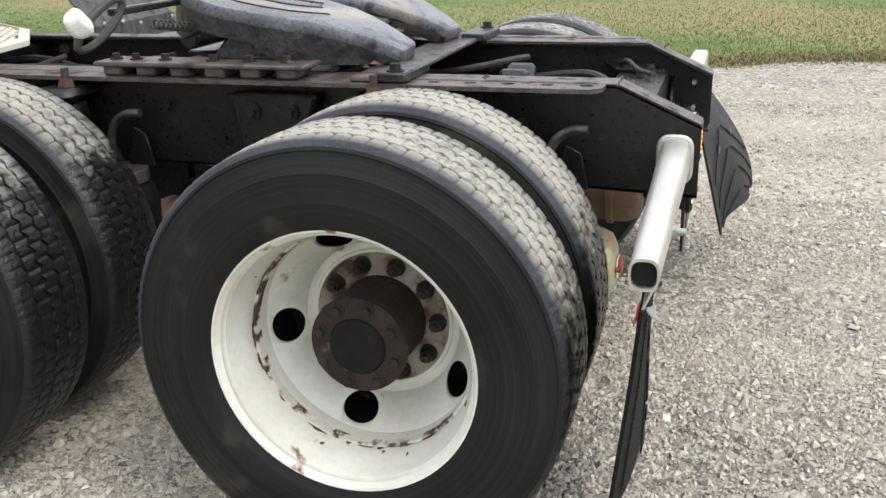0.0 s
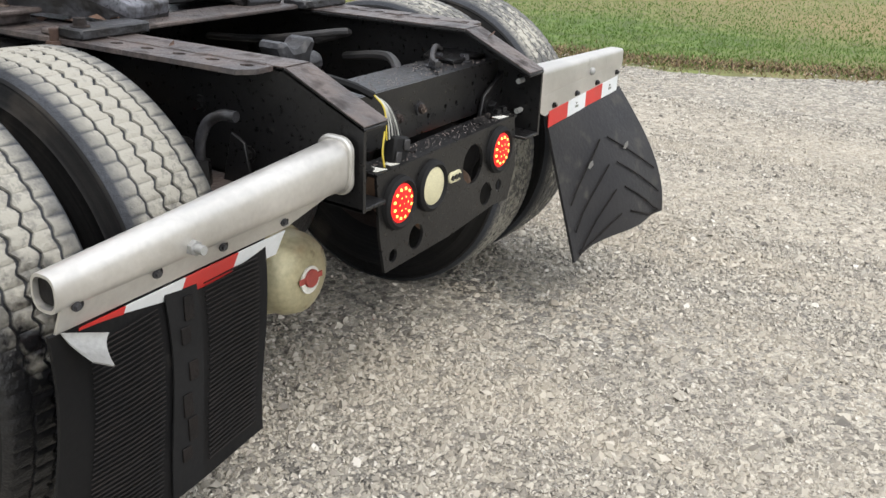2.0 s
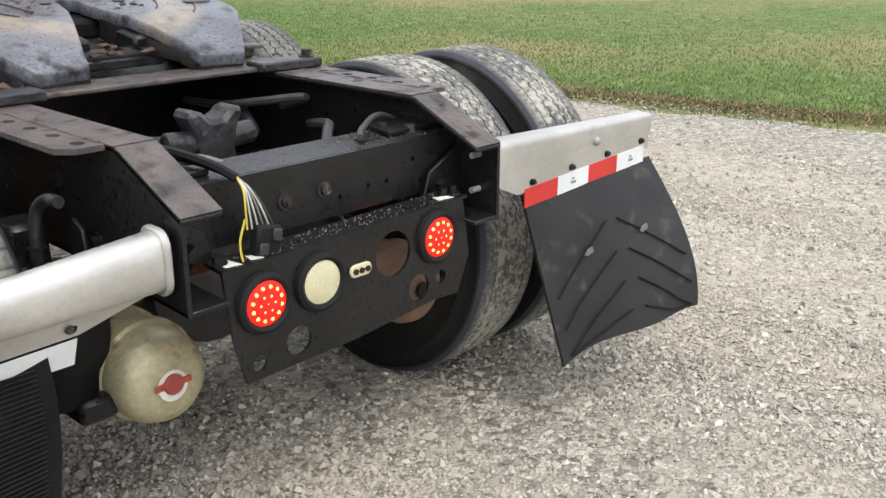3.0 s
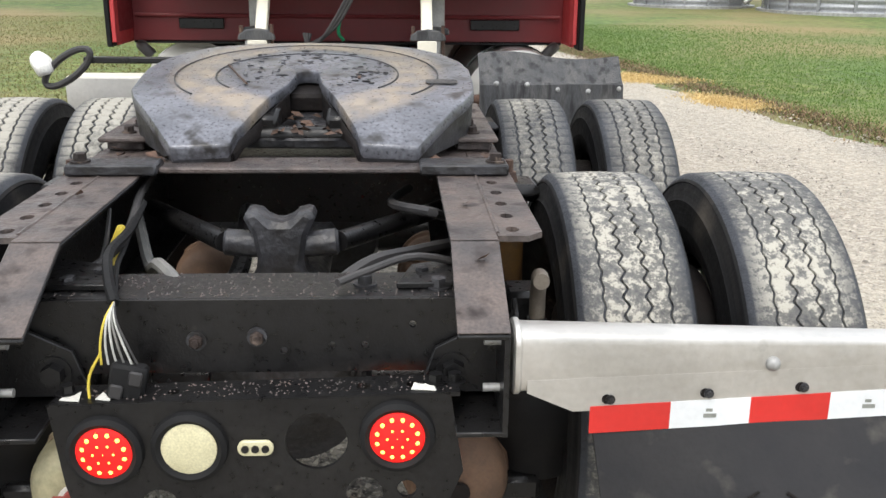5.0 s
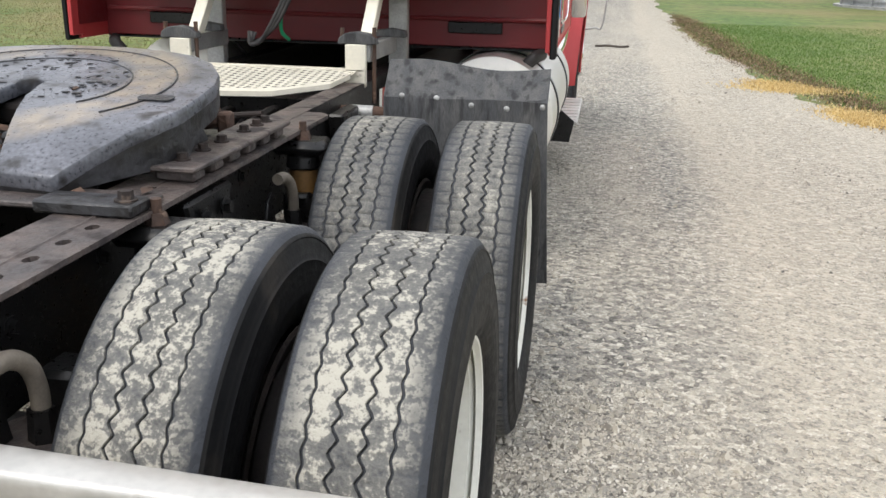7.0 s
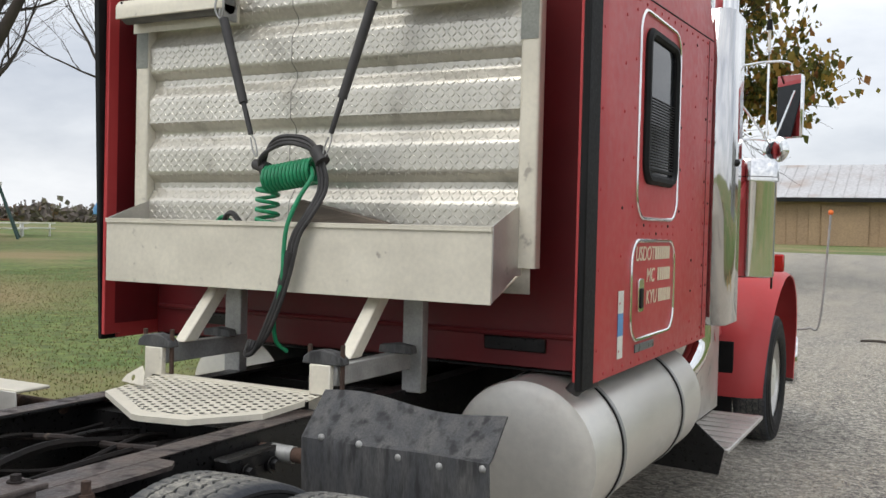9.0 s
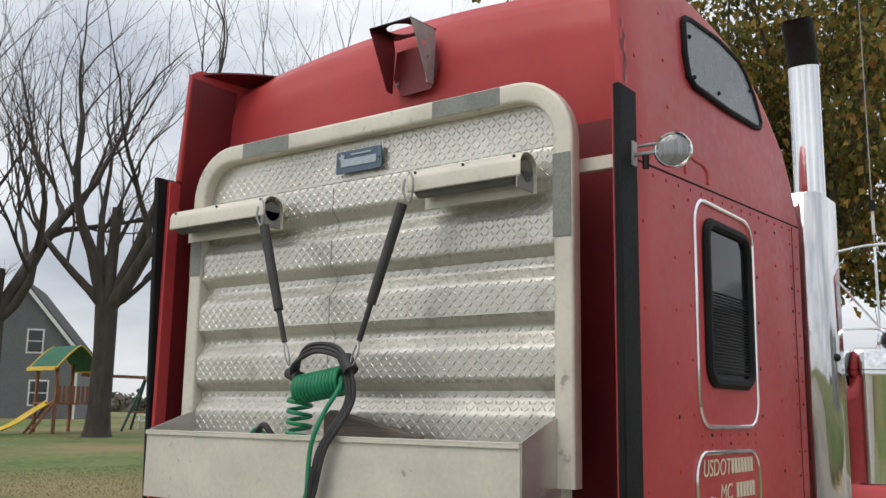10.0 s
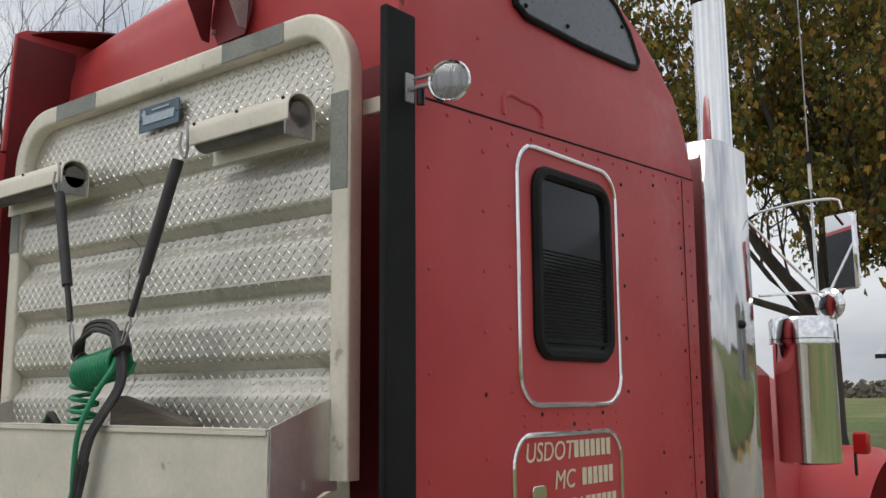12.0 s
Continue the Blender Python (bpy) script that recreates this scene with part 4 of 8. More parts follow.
# fifth wheel
def fifth_wheel():
    """Tilted coupling plate with a keyhole throat, drooping ramps and a worn ring."""
    m = Matrix.Translation((0.008, 0.44, 1.2)) @ Matrix.Rotation(radians(9.5), 4, "X")
    half = [(0.034, 0.06), (0.048, -0.02), (0.15, -0.3), (0.165, -0.36), (0.31, -0.37), (0.335, -0.33), (0.452, -0.13), (0.474, -0.06), (0.478, 0.05), (0.476, 0.15), (0.452, 0.235), (0.4, 0.32), (0.32, 0.39), (0.21, 0.43), (0.08, 0.45)]
    eye = [(0.034 * math.cos(radians(a)), 0.08 + 0.034 * math.sin(radians(a))) for a in range(-30, 211, 20)]
    loop = half + [(-x, y) for x, y in reversed(half)]
    outline = loop[:]
    b = B()
    vs = [b.verts.new((u, v, 0)) for u, v in outline + list(reversed(eye))]
    for k in range(len(vs)):
        b.edges.new((vs[k], vs[(k + 1) % len(vs)]))
    bmesh.ops.triangle_fill(b, use_beauty=True, use_dissolve=False, edges=b.edges[:])
    for cut_y in (-0.12, -0.2, -0.28, 0.1):
        bmesh.ops.bisect_plane(b, geom=b.verts[:] + b.edges[:] + b.faces[:], plane_co=(0, cut_y, 0), plane_no=(0, 1, 0))
    g = bmesh.ops.extrude_face_region(b, geom=b.faces[:])
    bmesh.ops.translate(b, vec=(0, 0, -0.04), verts=[v for v in g["geom"] if isinstance(v, bmesh.types.BMVert)])
    for v in b.verts:
        if v.co.y < -0.1:
            d = -0.1 - v.co.y
            v.co.z -= 0.55 * d * d + 0.08 * d
        e = max(0.0, abs(v.co.x) - 0.42)
        v.co.z -= 1.2 * e * e
    bmesh.ops.recalc_face_normals(b, faces=b.faces)
    bevel(b, 0.008, 2, [e for e in b.edges if len(e.link_faces) == 2 and e.calc_face_angle(0) > 1.0])
    b.transform(m)
    fw = part("fifth_wheel", b, M_PLATE, truck, "greasy dark steel fifth wheel plate with a keyhole throat")
    # deep cast skirt below the plate rim
    def droop(x, y):
        d_ = max(0.0, -0.1 - y)
        return -0.55 * d_ * d_ - 0.08 * d_ - 1.2 * max(0.0, abs(x) - 0.42) ** 2

    for s in (-1, 1):
        for rim_, deep in ((half[3:], 0.105), (half[1:4], 0.07)):
            wall = B()
            rows = []
            for q_, (x, y) in enumerate(rim_):
                xi, yi = x * 0.94, y * 0.94
                low = droop(x, y) - 0.035 - deep * min(1.0, max(0.25, (y + 0.42) / 0.34))
                if 0.0 < y < 0.25 and deep > 0.1:
                    low += 0.05
                top_ = droop(x, y) - 0.03
                rows.append([wall.verts.new(m @ Vector((s * a_, b_, c_))) for a_, b_, c_ in ((x * 0.995, y * 0.995, top_), (x * 0.985, y * 0.985, low), (xi, yi, low), (xi, yi, top_))])
            for A_, Z_ in zip(rows, rows[1:]):
                for k in range(4):
                    wall.faces.new((A_[k], A_[(k + 1) % 4], Z_[(k + 1) % 4], Z_[k]))
            wall.faces.new(rows[0])
            wall.faces.new(rows[-1][::-1])
            part("skirt", wall, M_GREASE if deep > 0.1 else M_CAP, fw, "thick greasy cast rim under the plate")

    def arc(r, a):
        return (r * math.cos(a), 0.08 + r * 0.86 * math.sin(a))
    n = 60
    lo, hi = radians(-38), radians(218)
    gro = B()
    for r in (0.262, 0.378):
        tube([m @ Vector((*arc(r, lo + (hi - lo) * k / n), 0.0)) for k in range(n + 1)], 0.0024, 6, gro)
    part("groove", gro, M_GREASE, fw)
    pk = plate([rounded(0.34, -0.02, 0.43, 0.02, 0.015)], 0.002, m @ Matrix.Translation((0, 0, 0.0005)))
    part("pad", pk, M_GREASE, fw)
    # throat: jaws and plate below, pivot feet
    part("jaw_floor", box((-0.15, -0.2, -0.13), (0.15, 0.3, -0.1), 0.006, None, m), M_GREASE, fw, "dirty jaw floor inside the throat")
    for s in (-1, 1):
        part("jaw", box((s * 0.1 - 0.035, -0.18, -0.1), (s * 0.1 + 0.035, 0.1, -0.045), 0.01, None, m), M_FRAME, fw)
        part("pivot_foot", plate([[(0.34, RTOP + 0.04), (0.66, RTOP + 0.04), (0.58, RTOP + 0.13), (0.42, RTOP + 0.13)]], 0.07, at(YZ, s * 0.4 - 0.035), 0.01), M_GREASE, fw, "cast pivot foot of the fifth wheel")
    # Added black block: its colour stands for shade in the keyhole slot.
    part("king_pin_lock", box((-0.075, 0.02, -0.1), (0.075, 0.24, -0.045), 0.01, None, m), M_CAP, fw, "added black block for shade in the open throat")
    part("jaw_bar", cyl(m @ Vector((-0.2, -0.17, -0.1)), m @ Vector((0.2, -0.17, -0.1)), 0.025, seg=12), M_FRAME, fw)
    clot = random.Random(12)
    for k in range(150):
        a_, q_ = clot.uniform(0, 6.28), clot.uniform(0.06, 0.25)
        u_, v_ = q_ * math.cos(a_), 0.13 + q_ * math.sin(a_)
        if abs(u_) < 0.07 and v_ < 0.16 or v_ < -0.08 and abs(u_) < 0.17:
            continue
        s_ = clot.choice((0.002, 0.003, 0.004, 0.006, 0.009))
        part("grease_clot", ball(m @ Vector((u_, v_, 0.001)), s_, seg=6, squash=(clot.uniform(0.8, 2.2), 1.0, 0.22)), M_GREASE, fw)
    part("twig", tube([m @ Vector(p_) for p_ in ((-0.24, 0.16, 0.005), (-0.2, 0.05, 0.008), (-0.16, -0.04, 0.005))], 0.003, 5), M_LEAF, fw)
    part("locator", box((0.145, 0.03, 0.0), (0.155, 0.05, 0.004), 0.001, None, m), M_RUST, fw)
    part("release_rod", box((-0.71, 0.765, 1.215), (-0.3, 0.795, 1.235), 0.004), M_FRAME, fw, "flat steel release bar")
    ring = [(-0.765 + 0.095 * math.cos(a_) * 0.82 - 0.033 * math.sin(a_) * 0.57, 0.78 - 0.02 * math.cos(a_), 1.2 + 0.095 * math.cos(a_) * 0.57 + 0.033 * math.sin(a_) * 0.82) for a_ in (2 * math.pi * k / 28 for k in range(28))]
    part("release_grip", tube(ring, 0.011, 8, closed=True), M_HOSE, fw, "oval black pull handle")
    part("return_spring", tube([(-0.4 - 0.09 * k / 80, 0.7 + 0.1 * k / 80 + 0.013 * math.cos(k * 0.78), 1.15 + 0.02 * k / 80 + 0.013 * math.sin(k * 0.78)) for k in range(81)], 0.0035, 5), M_HOSE, fw, "dusty return spring")
    return fw


fifth_wheel()

# ---- mud flap hangers and flaps ----
def hanger(root, tip, s):
    """Tapered aluminium mud flap bar: rounded hollow top, flat face, lower lip with bolts, reflective tape."""
    root, tip = Vector(root), Vector(tip)
    d = (tip - root)
    L_ = d.length
    d.normalize()
    back = Vector((d.y, -d.x, 0)) * (1 if s > 0 else -1)
    back = back.normalized()
    if back.y > 0:
        back = -back
    up = Vector((0, 0, 1))

    bm = B()
    n = 6
    rings, outer = [], []
    for k in range(n + 1):
        t = k / n
        h, dep = 0.118 - 0.05 * t, 0.082 - 0.022 * t
        c = root + d * (L_ * t)
        prof = []
        for q in range(24):
            ca, sa = math.cos(math.pi * q / 12), math.sin(math.pi * q / 12)
            ea, es = (0.65, 0.75) if s < 0 else (0.3, 0.36)
            prof.append((dep / 2 * math.copysign(abs(ca) ** ea, ca), -h / 2 + h / 2 * math.copysign(abs(sa) ** es, sa)))
        cy = -h * 0.5
        off = [(x * (1 - 0.009 / dep), cy + (y - cy) * (1 - 0.012 / h)) for x, y in prof]
        outer.append([bm.verts.new(c - back * x + up * y) for x, y in prof])
        rings.append([bm.verts.new(c - back * x + up * y) for x, y in off])
    m_ = len(rings[0])
    for k in range(n):
        for i in range(m_):
            j = (i + 1) % m_
            bm.faces.new((rings[k][i], rings[k][j], rings[k + 1][j], rings[k + 1][i]))
            bm.faces.new((outer[k][i], outer[k][j], outer[k + 1][j], outer[k + 1][i]))
    for k in (0, n):
        for i in range(m_):
            j = (i + 1) % m_
            bm.faces.new((rings[k][i], rings[k][j], outer[k][j], outer[k][i]))
    hg = part("flap_hanger", bm, M_ALU, truck, "scuffed aluminium mud flap hanger bar", 30)
    # end plate at the rail
    c = root - d * 0.004
    mt = Matrix((( -back.x, 0, d.x, c.x), (-back.y, 0, d.y, c.y), (-back.z, 1, d.z, c.z), (0, 0, 0, 1)))
    # Black plug just inside the open end stands in for shade in the tube.
    e = tip - d * 0.016
    plug = Matrix(((-back.x, 0, d.x, e.x), (-back.y, 0, d.y, e.y), (-back.z, 1, d.z, e.z), (0, 0, 0, 1)))
    part("tube_floor", plate([rounded(-0.0235, -0.058, 0.0235, -0.009, 0.016)], 0.006, plug), M_CAP, hg, "added black plug for the shade inside the hollow bar")
    part("root_collar", plate([rounded(-0.048, -0.126, 0.048, 0.008, 0.034)], 0.016, mt, 0.004), M_ALU, hg)

    def on_face(t, z, out):
        dep = 0.076 - 0.022 * t
        lean = 0.45 * max(0.0, -z - 0.05) if s < 0 else 0.0
        return root + d * (L_ * t) + back * (dep / 2 + out - lean) + up * z

    def strip(t0, t1, z0a, z0b, z1a, z1b, out, th, mat_, name, parent, label=""):
        b = B()
        vs = [on_face(t0, z0a, out), on_face(t1, z0b, out), on_face(t1, z1b, out), on_face(t0, z1a, out)]
        f = b.faces.new([b.verts.new(v) for v in vs])
        g = bmesh.ops.extrude_face_region(b, geom=[f])
        bmesh.ops.translate(b, vec=-back * th, verts=[v for v in g["geom"] if isinstance(v, bmesh.types.BMVert)])
        return part(name, b, mat_, parent, label)

    if s < 0:
        strip(0.03, 0.22, -0.112, -0.147, -0.09, -0.08, 0.003, 0.005, M_ALU, "lip_end", hg)
        strip(0.22, 0.985, -0.147, -0.112, -0.08, -0.045, 0.003, 0.005, M_ALU, "lip", hg)
    else:
        strip(0.03, 0.14, -0.115, -0.15, -0.09, -0.085, 0.003, 0.005, M_ALU, "lip_end", hg)
        strip(0.14, 0.985, -0.15, -0.108, -0.085, -0.045, 0.003, 0.005, M_ALU, "lip", hg)
    for t in ((0.24, 0.485, 0.71, 0.94) if s < 0 else (0.22, 0.455, 0.684, 0.925)):
        z = -0.145 + 0.083 * t if s < 0 else -0.138 + 0.062 * t
        part("lip_hole", cyl(on_face(t, z, 0.002), on_face(t, z, 0.0045), 0.0095, seg=12), M_CAP, hg)
        part("lip_bolt", bolt(on_face(t + 0.008, z, 0.003), back, 0.0062, 0.006), M_GREASE, hg)
    if s > 0:
        part("round_bolt", ball(on_face(0.61, -0.05, 0.004), 0.014), M_GALV, hg, "shiny domed bolt")
    else:
        stud = cyl(on_face(0.62, -0.062, 0.0), on_face(0.62, -0.062, 0.036), 0.009, seg=10)
        cyl(on_face(0.62, -0.062, 0.003), on_face(0.62, -0.062, 0.018), 0.016, 0.015, 6, stud)
        part("stud_bolt", stud, M_GALV, hg, "protruding bright stud with its nut")
    return hg, on_face, strip


hR, fR, sR = hanger((0.47, -0.7, 0.902), (1.235, -0.708, 0.88), 1)
hL, fL, sL = hanger((-0.47, -0.718, 0.888), (-1.235, -0.715, 0.823), -1)
cols = (M_TAPER, M_TAPEW, M_TAPER, M_TAPEW)
for k in range(4):
    a, z = 0.181 + k * 0.193, 0.181 + (k + 1) * 0.193
    sR(a, z, -0.203 + 0.058 * a, -0.203 + 0.058 * z, -0.15 + 0.058 * a, -0.15 + 0.058 * z, 0.0045, 0.003, cols[k], "reflective_tape", hR, "red reflective strip" if k % 2 == 0 else "white reflective strip")
    c = fR((a + z) / 2, -0.173 + 0.058 * (a + z) / 2, 0.0048)
    if k % 2:
        part("stamp_mark", box((c.x - 0.012, c.y - 0.001, c.z - 0.012), (c.x + 0.012, c.y, c.z - 0.004), 0.0002), M_TAPEG, hR)
        part("stamp_mark", box((c.x - 0.008, c.y - 0.001, c.z + 0.0), (c.x + 0.004, c.y, c.z + 0.006), 0.0002), M_TAPEG, hR)
for k in range(4):
    a, z = 0.225 + k * 0.19, 0.225 + (k + 1) * 0.19 - (0.06 if k == 3 else 0)
    sL(a, z, -0.228 + 0.065 * a, -0.228 + 0.065 * z, -0.163 + 0.045 * a, -0.163 + 0.045 * z, 0.0045 + 0.004 * a, 0.003, cols[(k + 1) % 4], "reflective_tape", hL, "white reflective strip" if k % 2 == 0 else "red reflective strip")
curl = B()
p = fL(0.97, -0.11, 0.007)
rows_ = []
for k in range(7):
    a = k / 6
    q = p + Vector((0.02 * a - 0.005, -0.05 * a * a, -0.045 * a))
    rows_.append((curl.verts.new(q), curl.verts.new(q + Vector((0.085 - 0.045 * a, -0.012 + 0.012 * a, -0.03 + 0.005 * a)))))
for k in range(6):
    curl.faces.new((rows_[k][0], rows_[k][1], rows_[k + 1][1], rows_[k + 1][0]))
bmesh.ops.recalc_face_normals(curl, faces=curl.faces)
bmesh.ops.solidify(curl, geom=curl.faces[:], thickness=0.003)
part("bent_end", curl, M_GALV, hL, "bent dull metal end of the tape strip")


def flap_right(u, v):
    x = 0.612 + 0.065 * v + u * (0.637 - 0.095 * v)
    top, bottom = 0.74, 0.246 + 0.06 * u + 0.025 * math.sin(math.pi * u)
    y = -0.73 - 0.12 * v - 0.135 * u * math.sin(1.9 * v) + 0.018 * math.sin(2.6 * math.pi * u) * v
    return Vector((x, y, top + (bottom - top) * v))


fr_ = part("mud_flap", grid_mesh("f", flap_right, 22, 16, 0.009), M_FLAPR, truck, "curled black rubber mud flap with a chevron pattern")
for s in (-1, 1):
    for k in range(4):
        u0, v0 = 0.5 + s * 0.04, 0.28 + 0.19 * k
        pts = [flap_right(u0 + s * 0.4 * t, min(0.97, v0 + (0.34 * t if k < 3 else 0.2 * t))) + Vector((0, -0.0065, 0)) for t in (0, 0.25, 0.5, 0.75, 1.0)]
        part("chevron_rib", tube(pts, 0.003, 6), M_CAP, fr_)
for u, v in ((0.3, 0.42), (0.68, 0.38)):
    c = flap_right(u, v)
    part("torn_patch", plate([[(c.x - 0.022, c.z - 0.006), (c.x - 0.006, c.z - 0.012), (c.x + 0.02, c.z - 0.004), (c.x + 0.012, c.z + 0.012), (c.x - 0.01, c.z + 0.008)]], 0.003, at(XZ, y=c.y - 0.014)), M_GREYHOSE, fr_)


def flap_left(u, v):
    x = -0.7 + 0.012 * math.sin(5 * v) - 0.535 * u
    top, bottom = 0.73 - 0.02 * u, 0.265 - 0.05 * u
    y = -0.705 + 0.03 * u * v + 0.012 * math.sin(5 * u + 2 * v)
    return Vector((x, y, top + (bottom - top) * v))


fl_ = part("mud_flap", grid_mesh("f", flap_left, 26, 16, 0.009), M_FLAP, truck, "black rubber mud flap with ribbed panels")
for u0, u1 in ((0.05, 0.33), (0.57, 0.88)):
    for k in range(40):
        v = 0.1 + 0.021 * k
        if v > 0.93:
            break
        part("rib", tube([flap_left(u0 + (u1 - u0) * t, v) + Vector((0, -0.0045, 0)) for t in (0, 0.5, 1)], 0.0019, 4), M_CAP, fl_)
part("centre_band", grid_mesh("f", lambda u, v: flap_left(0.37 + 0.16 * u, 0.02 + 0.96 * v) + Vector((0, -0.008, 0)), 6, 14, 0.004), M_BLACK, fl_)
for k, (v, ln) in enumerate(((0.16, 0.05), (0.27, 0.035), (0.44, 0.04), (0.58, 0.05), (0.7, 0.05), (0.8, 0.03))):
    a = flap_left(0.43 + 0.03 * (k % 2), v) + Vector((0, -0.0105, 0))
    part("letter_bar", box((a.x - 0.012, a.y - 0.002, a.z - ln / 2), (a.x + 0.012, a.y + 0.002, a.z + ln / 2), 0.001), M_CAP, fl_)

# rubber quarter flap ahead of the front drive tyres, folded over at its bolts
def front_flap(s, material, label):
    def fold(u, v):
        x = s * (0.63 + 0.63 * u)
        if v < 0.25:
            t = v / 0.25
            z, y = 1.145 - 0.02 * u + 0.012 * math.sin(7 * u) - 0.125 * t, 1.97 - 0.12 * t
        else:
            t = (v - 0.25) / 0.75
            z, y = 1.02 - 0.73 * t, 1.85 + 0.015 * math.sin(9 * u + 5 * t) * t + 0.06 * t * t
            x += s * 0.03 * t * u
        return Vector((x, y, z))
    fo = part("quarter_flap", grid_mesh("q", fold, 20, 20, 0.008), material, truck, label)
    for k in range(5):
        c = fold(0.115 + 0.214 * k, 0.245)
        part("carriage_bolt", ball((c.x, c.y - 0.008, c.z), 0.012, squash=(1, 0.6, 1)), M_GALV, fo)
    part("flap_arm", cyl((s * 0.44, 1.87, 0.955), (s * 1.2, 1.87, 0.955), 0.024, seg=14), M_RUST, fo)
    part("arm_sleeve", cyl((s * 0.5, 1.87, 0.955), (s * 0.585, 1.87, 0.955), 0.027, seg=14), M_GALV, fo)
    return fo


front_flap(1, M_FLAPWORN, "cracked grey rubber quarter flap with a bolt row")


lf = part("quarter_fender", box((-1.09, 1.72, 1.055), (-0.5, 1.86, 1.067), 0.004), M_ALUW, truck, "boxy aluminium quarter fender over the tyres")
part("fender_face", plate([[(-1.09, 1.06), (-0.5, 1.06), (-0.495, 0.985), (-0.54, 0.96), (-0.62, 0.93), (-1.09, 0.9)]], 0.006, at(XZ, y=1.712), 0.001), M_ALU, lf)
part("fender_arm", cyl((-0.44, 1.87, 0.99), (-1.07, 1.87, 0.99), 0.024, seg=14), M_RUST, lf)

SHIFT = (0.02, 0.0, -0.022)
# ---- deck behind the cab ----
def deck_edge(x):
    """Rear outline of the deck: blunt tip, a torn-off slant on the driver's side."""
    if x < -0.05:
        return 1.82 + 0.56 * (-0.05 - x)
    if x < 0.16:
        return 1.82 + 0.12 * (x + 0.05)
    return 1.845 + 0.78 * (x - 0.16) if x < 0.36 else 2.0 + 5.0 * (x - 0.36)


def deck_z(y):
    """The deck droops towards its tip."""
    return 1.092 + 0.116 * (y - 2.25)


dk = B()
cell = 0.034
for i in range(-11, 12):
    for j in range(0, 15):
        x, y = i * cell + 0.01, 1.78 + j * cell + (0.017 if i % 2 else 0)
        if y - cell < deck_edge(x) or y > 2.24:
            continue
        sq = [(x + cell / 2 * a, y + cell / 2 * b) for a, b in ((1, 0), (1, 1), (0, 1), (-1, 1), (-1, 0), (-1, -1), (0, -1), (1, -1))]
        hole = [(x + 0.0125 * math.cos(k * math.pi / 4), y + 0.0095 * math.sin(k * math.pi / 4)) for k in range(8)]
        A = [dk.verts.new((u, v, deck_z(v))) for u, v in sq]
        Z = [dk.verts.new((u, v, deck_z(v))) for u, v in hole]
        D = [dk.verts.new((u, v, deck_z(v) - 0.002)) for u, v in hole]
        for k in range(8):
            dk.faces.new((A[k], A[(k + 1) % 8], Z[(k + 1) % 8], Z[k]))
            dk.faces.new((Z[k], Z[(k + 1) % 8], D[(k + 1) % 8], D[k]))
bmesh.ops.remove_doubles(dk, verts=dk.verts, dist=0.0008)
deck = part("deck_plate", dk, M_ALUW, truck, "perforated white aluminium deck plate", 60)
edge_pts = [(x, deck_edge(x) - 0.022, deck_z(deck_edge(x)) - 0.006) for x in [-0.375 + 0.0385 * k for k in range(21)]]
rim_b = B()
for k in range(20):
    p, q = Vector(edge_pts[k]), Vector(edge_pts[k + 1])
    vs = [rim_b.verts.new(v) for v in (p + Vector((0, 0, 0.008)), q + Vector((0, 0, 0.008)), q + Vector((0, 0, -0.012)), p + Vector((0, 0, -0.012)))]
    rim_b.faces.new(vs)
    ws = [rim_b.verts.new(v) for v in (p + Vector((0, 0, 0.0078)), q + Vector((0, 0, 0.0078)), q + Vector((0, 0.05, 0.0134)), p + Vector((0, 0.05, 0.0134)))]
    rim_b.faces.new(ws)
part("deck_lip", rim_b, M_ALUW, deck)
part("deck_border", box((-0.4, 2.235, 1.086), (0.43, 2.28, 1.096), 0.002), M_ALUW, deck)
tab = Matrix.Translation((-0.335, 2.075, 1.083)) @ Matrix.Rotation(radians(-12), 4, "Z") @ Matrix.Rotation(radians(72), 4, "X")
part("bent_tab", plate([[(-0.075, 0.0), (0.075, 0.0), (0.055, 0.05), (0.03, 0.072), (-0.05, 0.03)], circle(-0.005, 0.022, 0.012, 10)], 0.004, tab, 0.001), M_ALUW, deck, "bent-up corner tab with a hole")
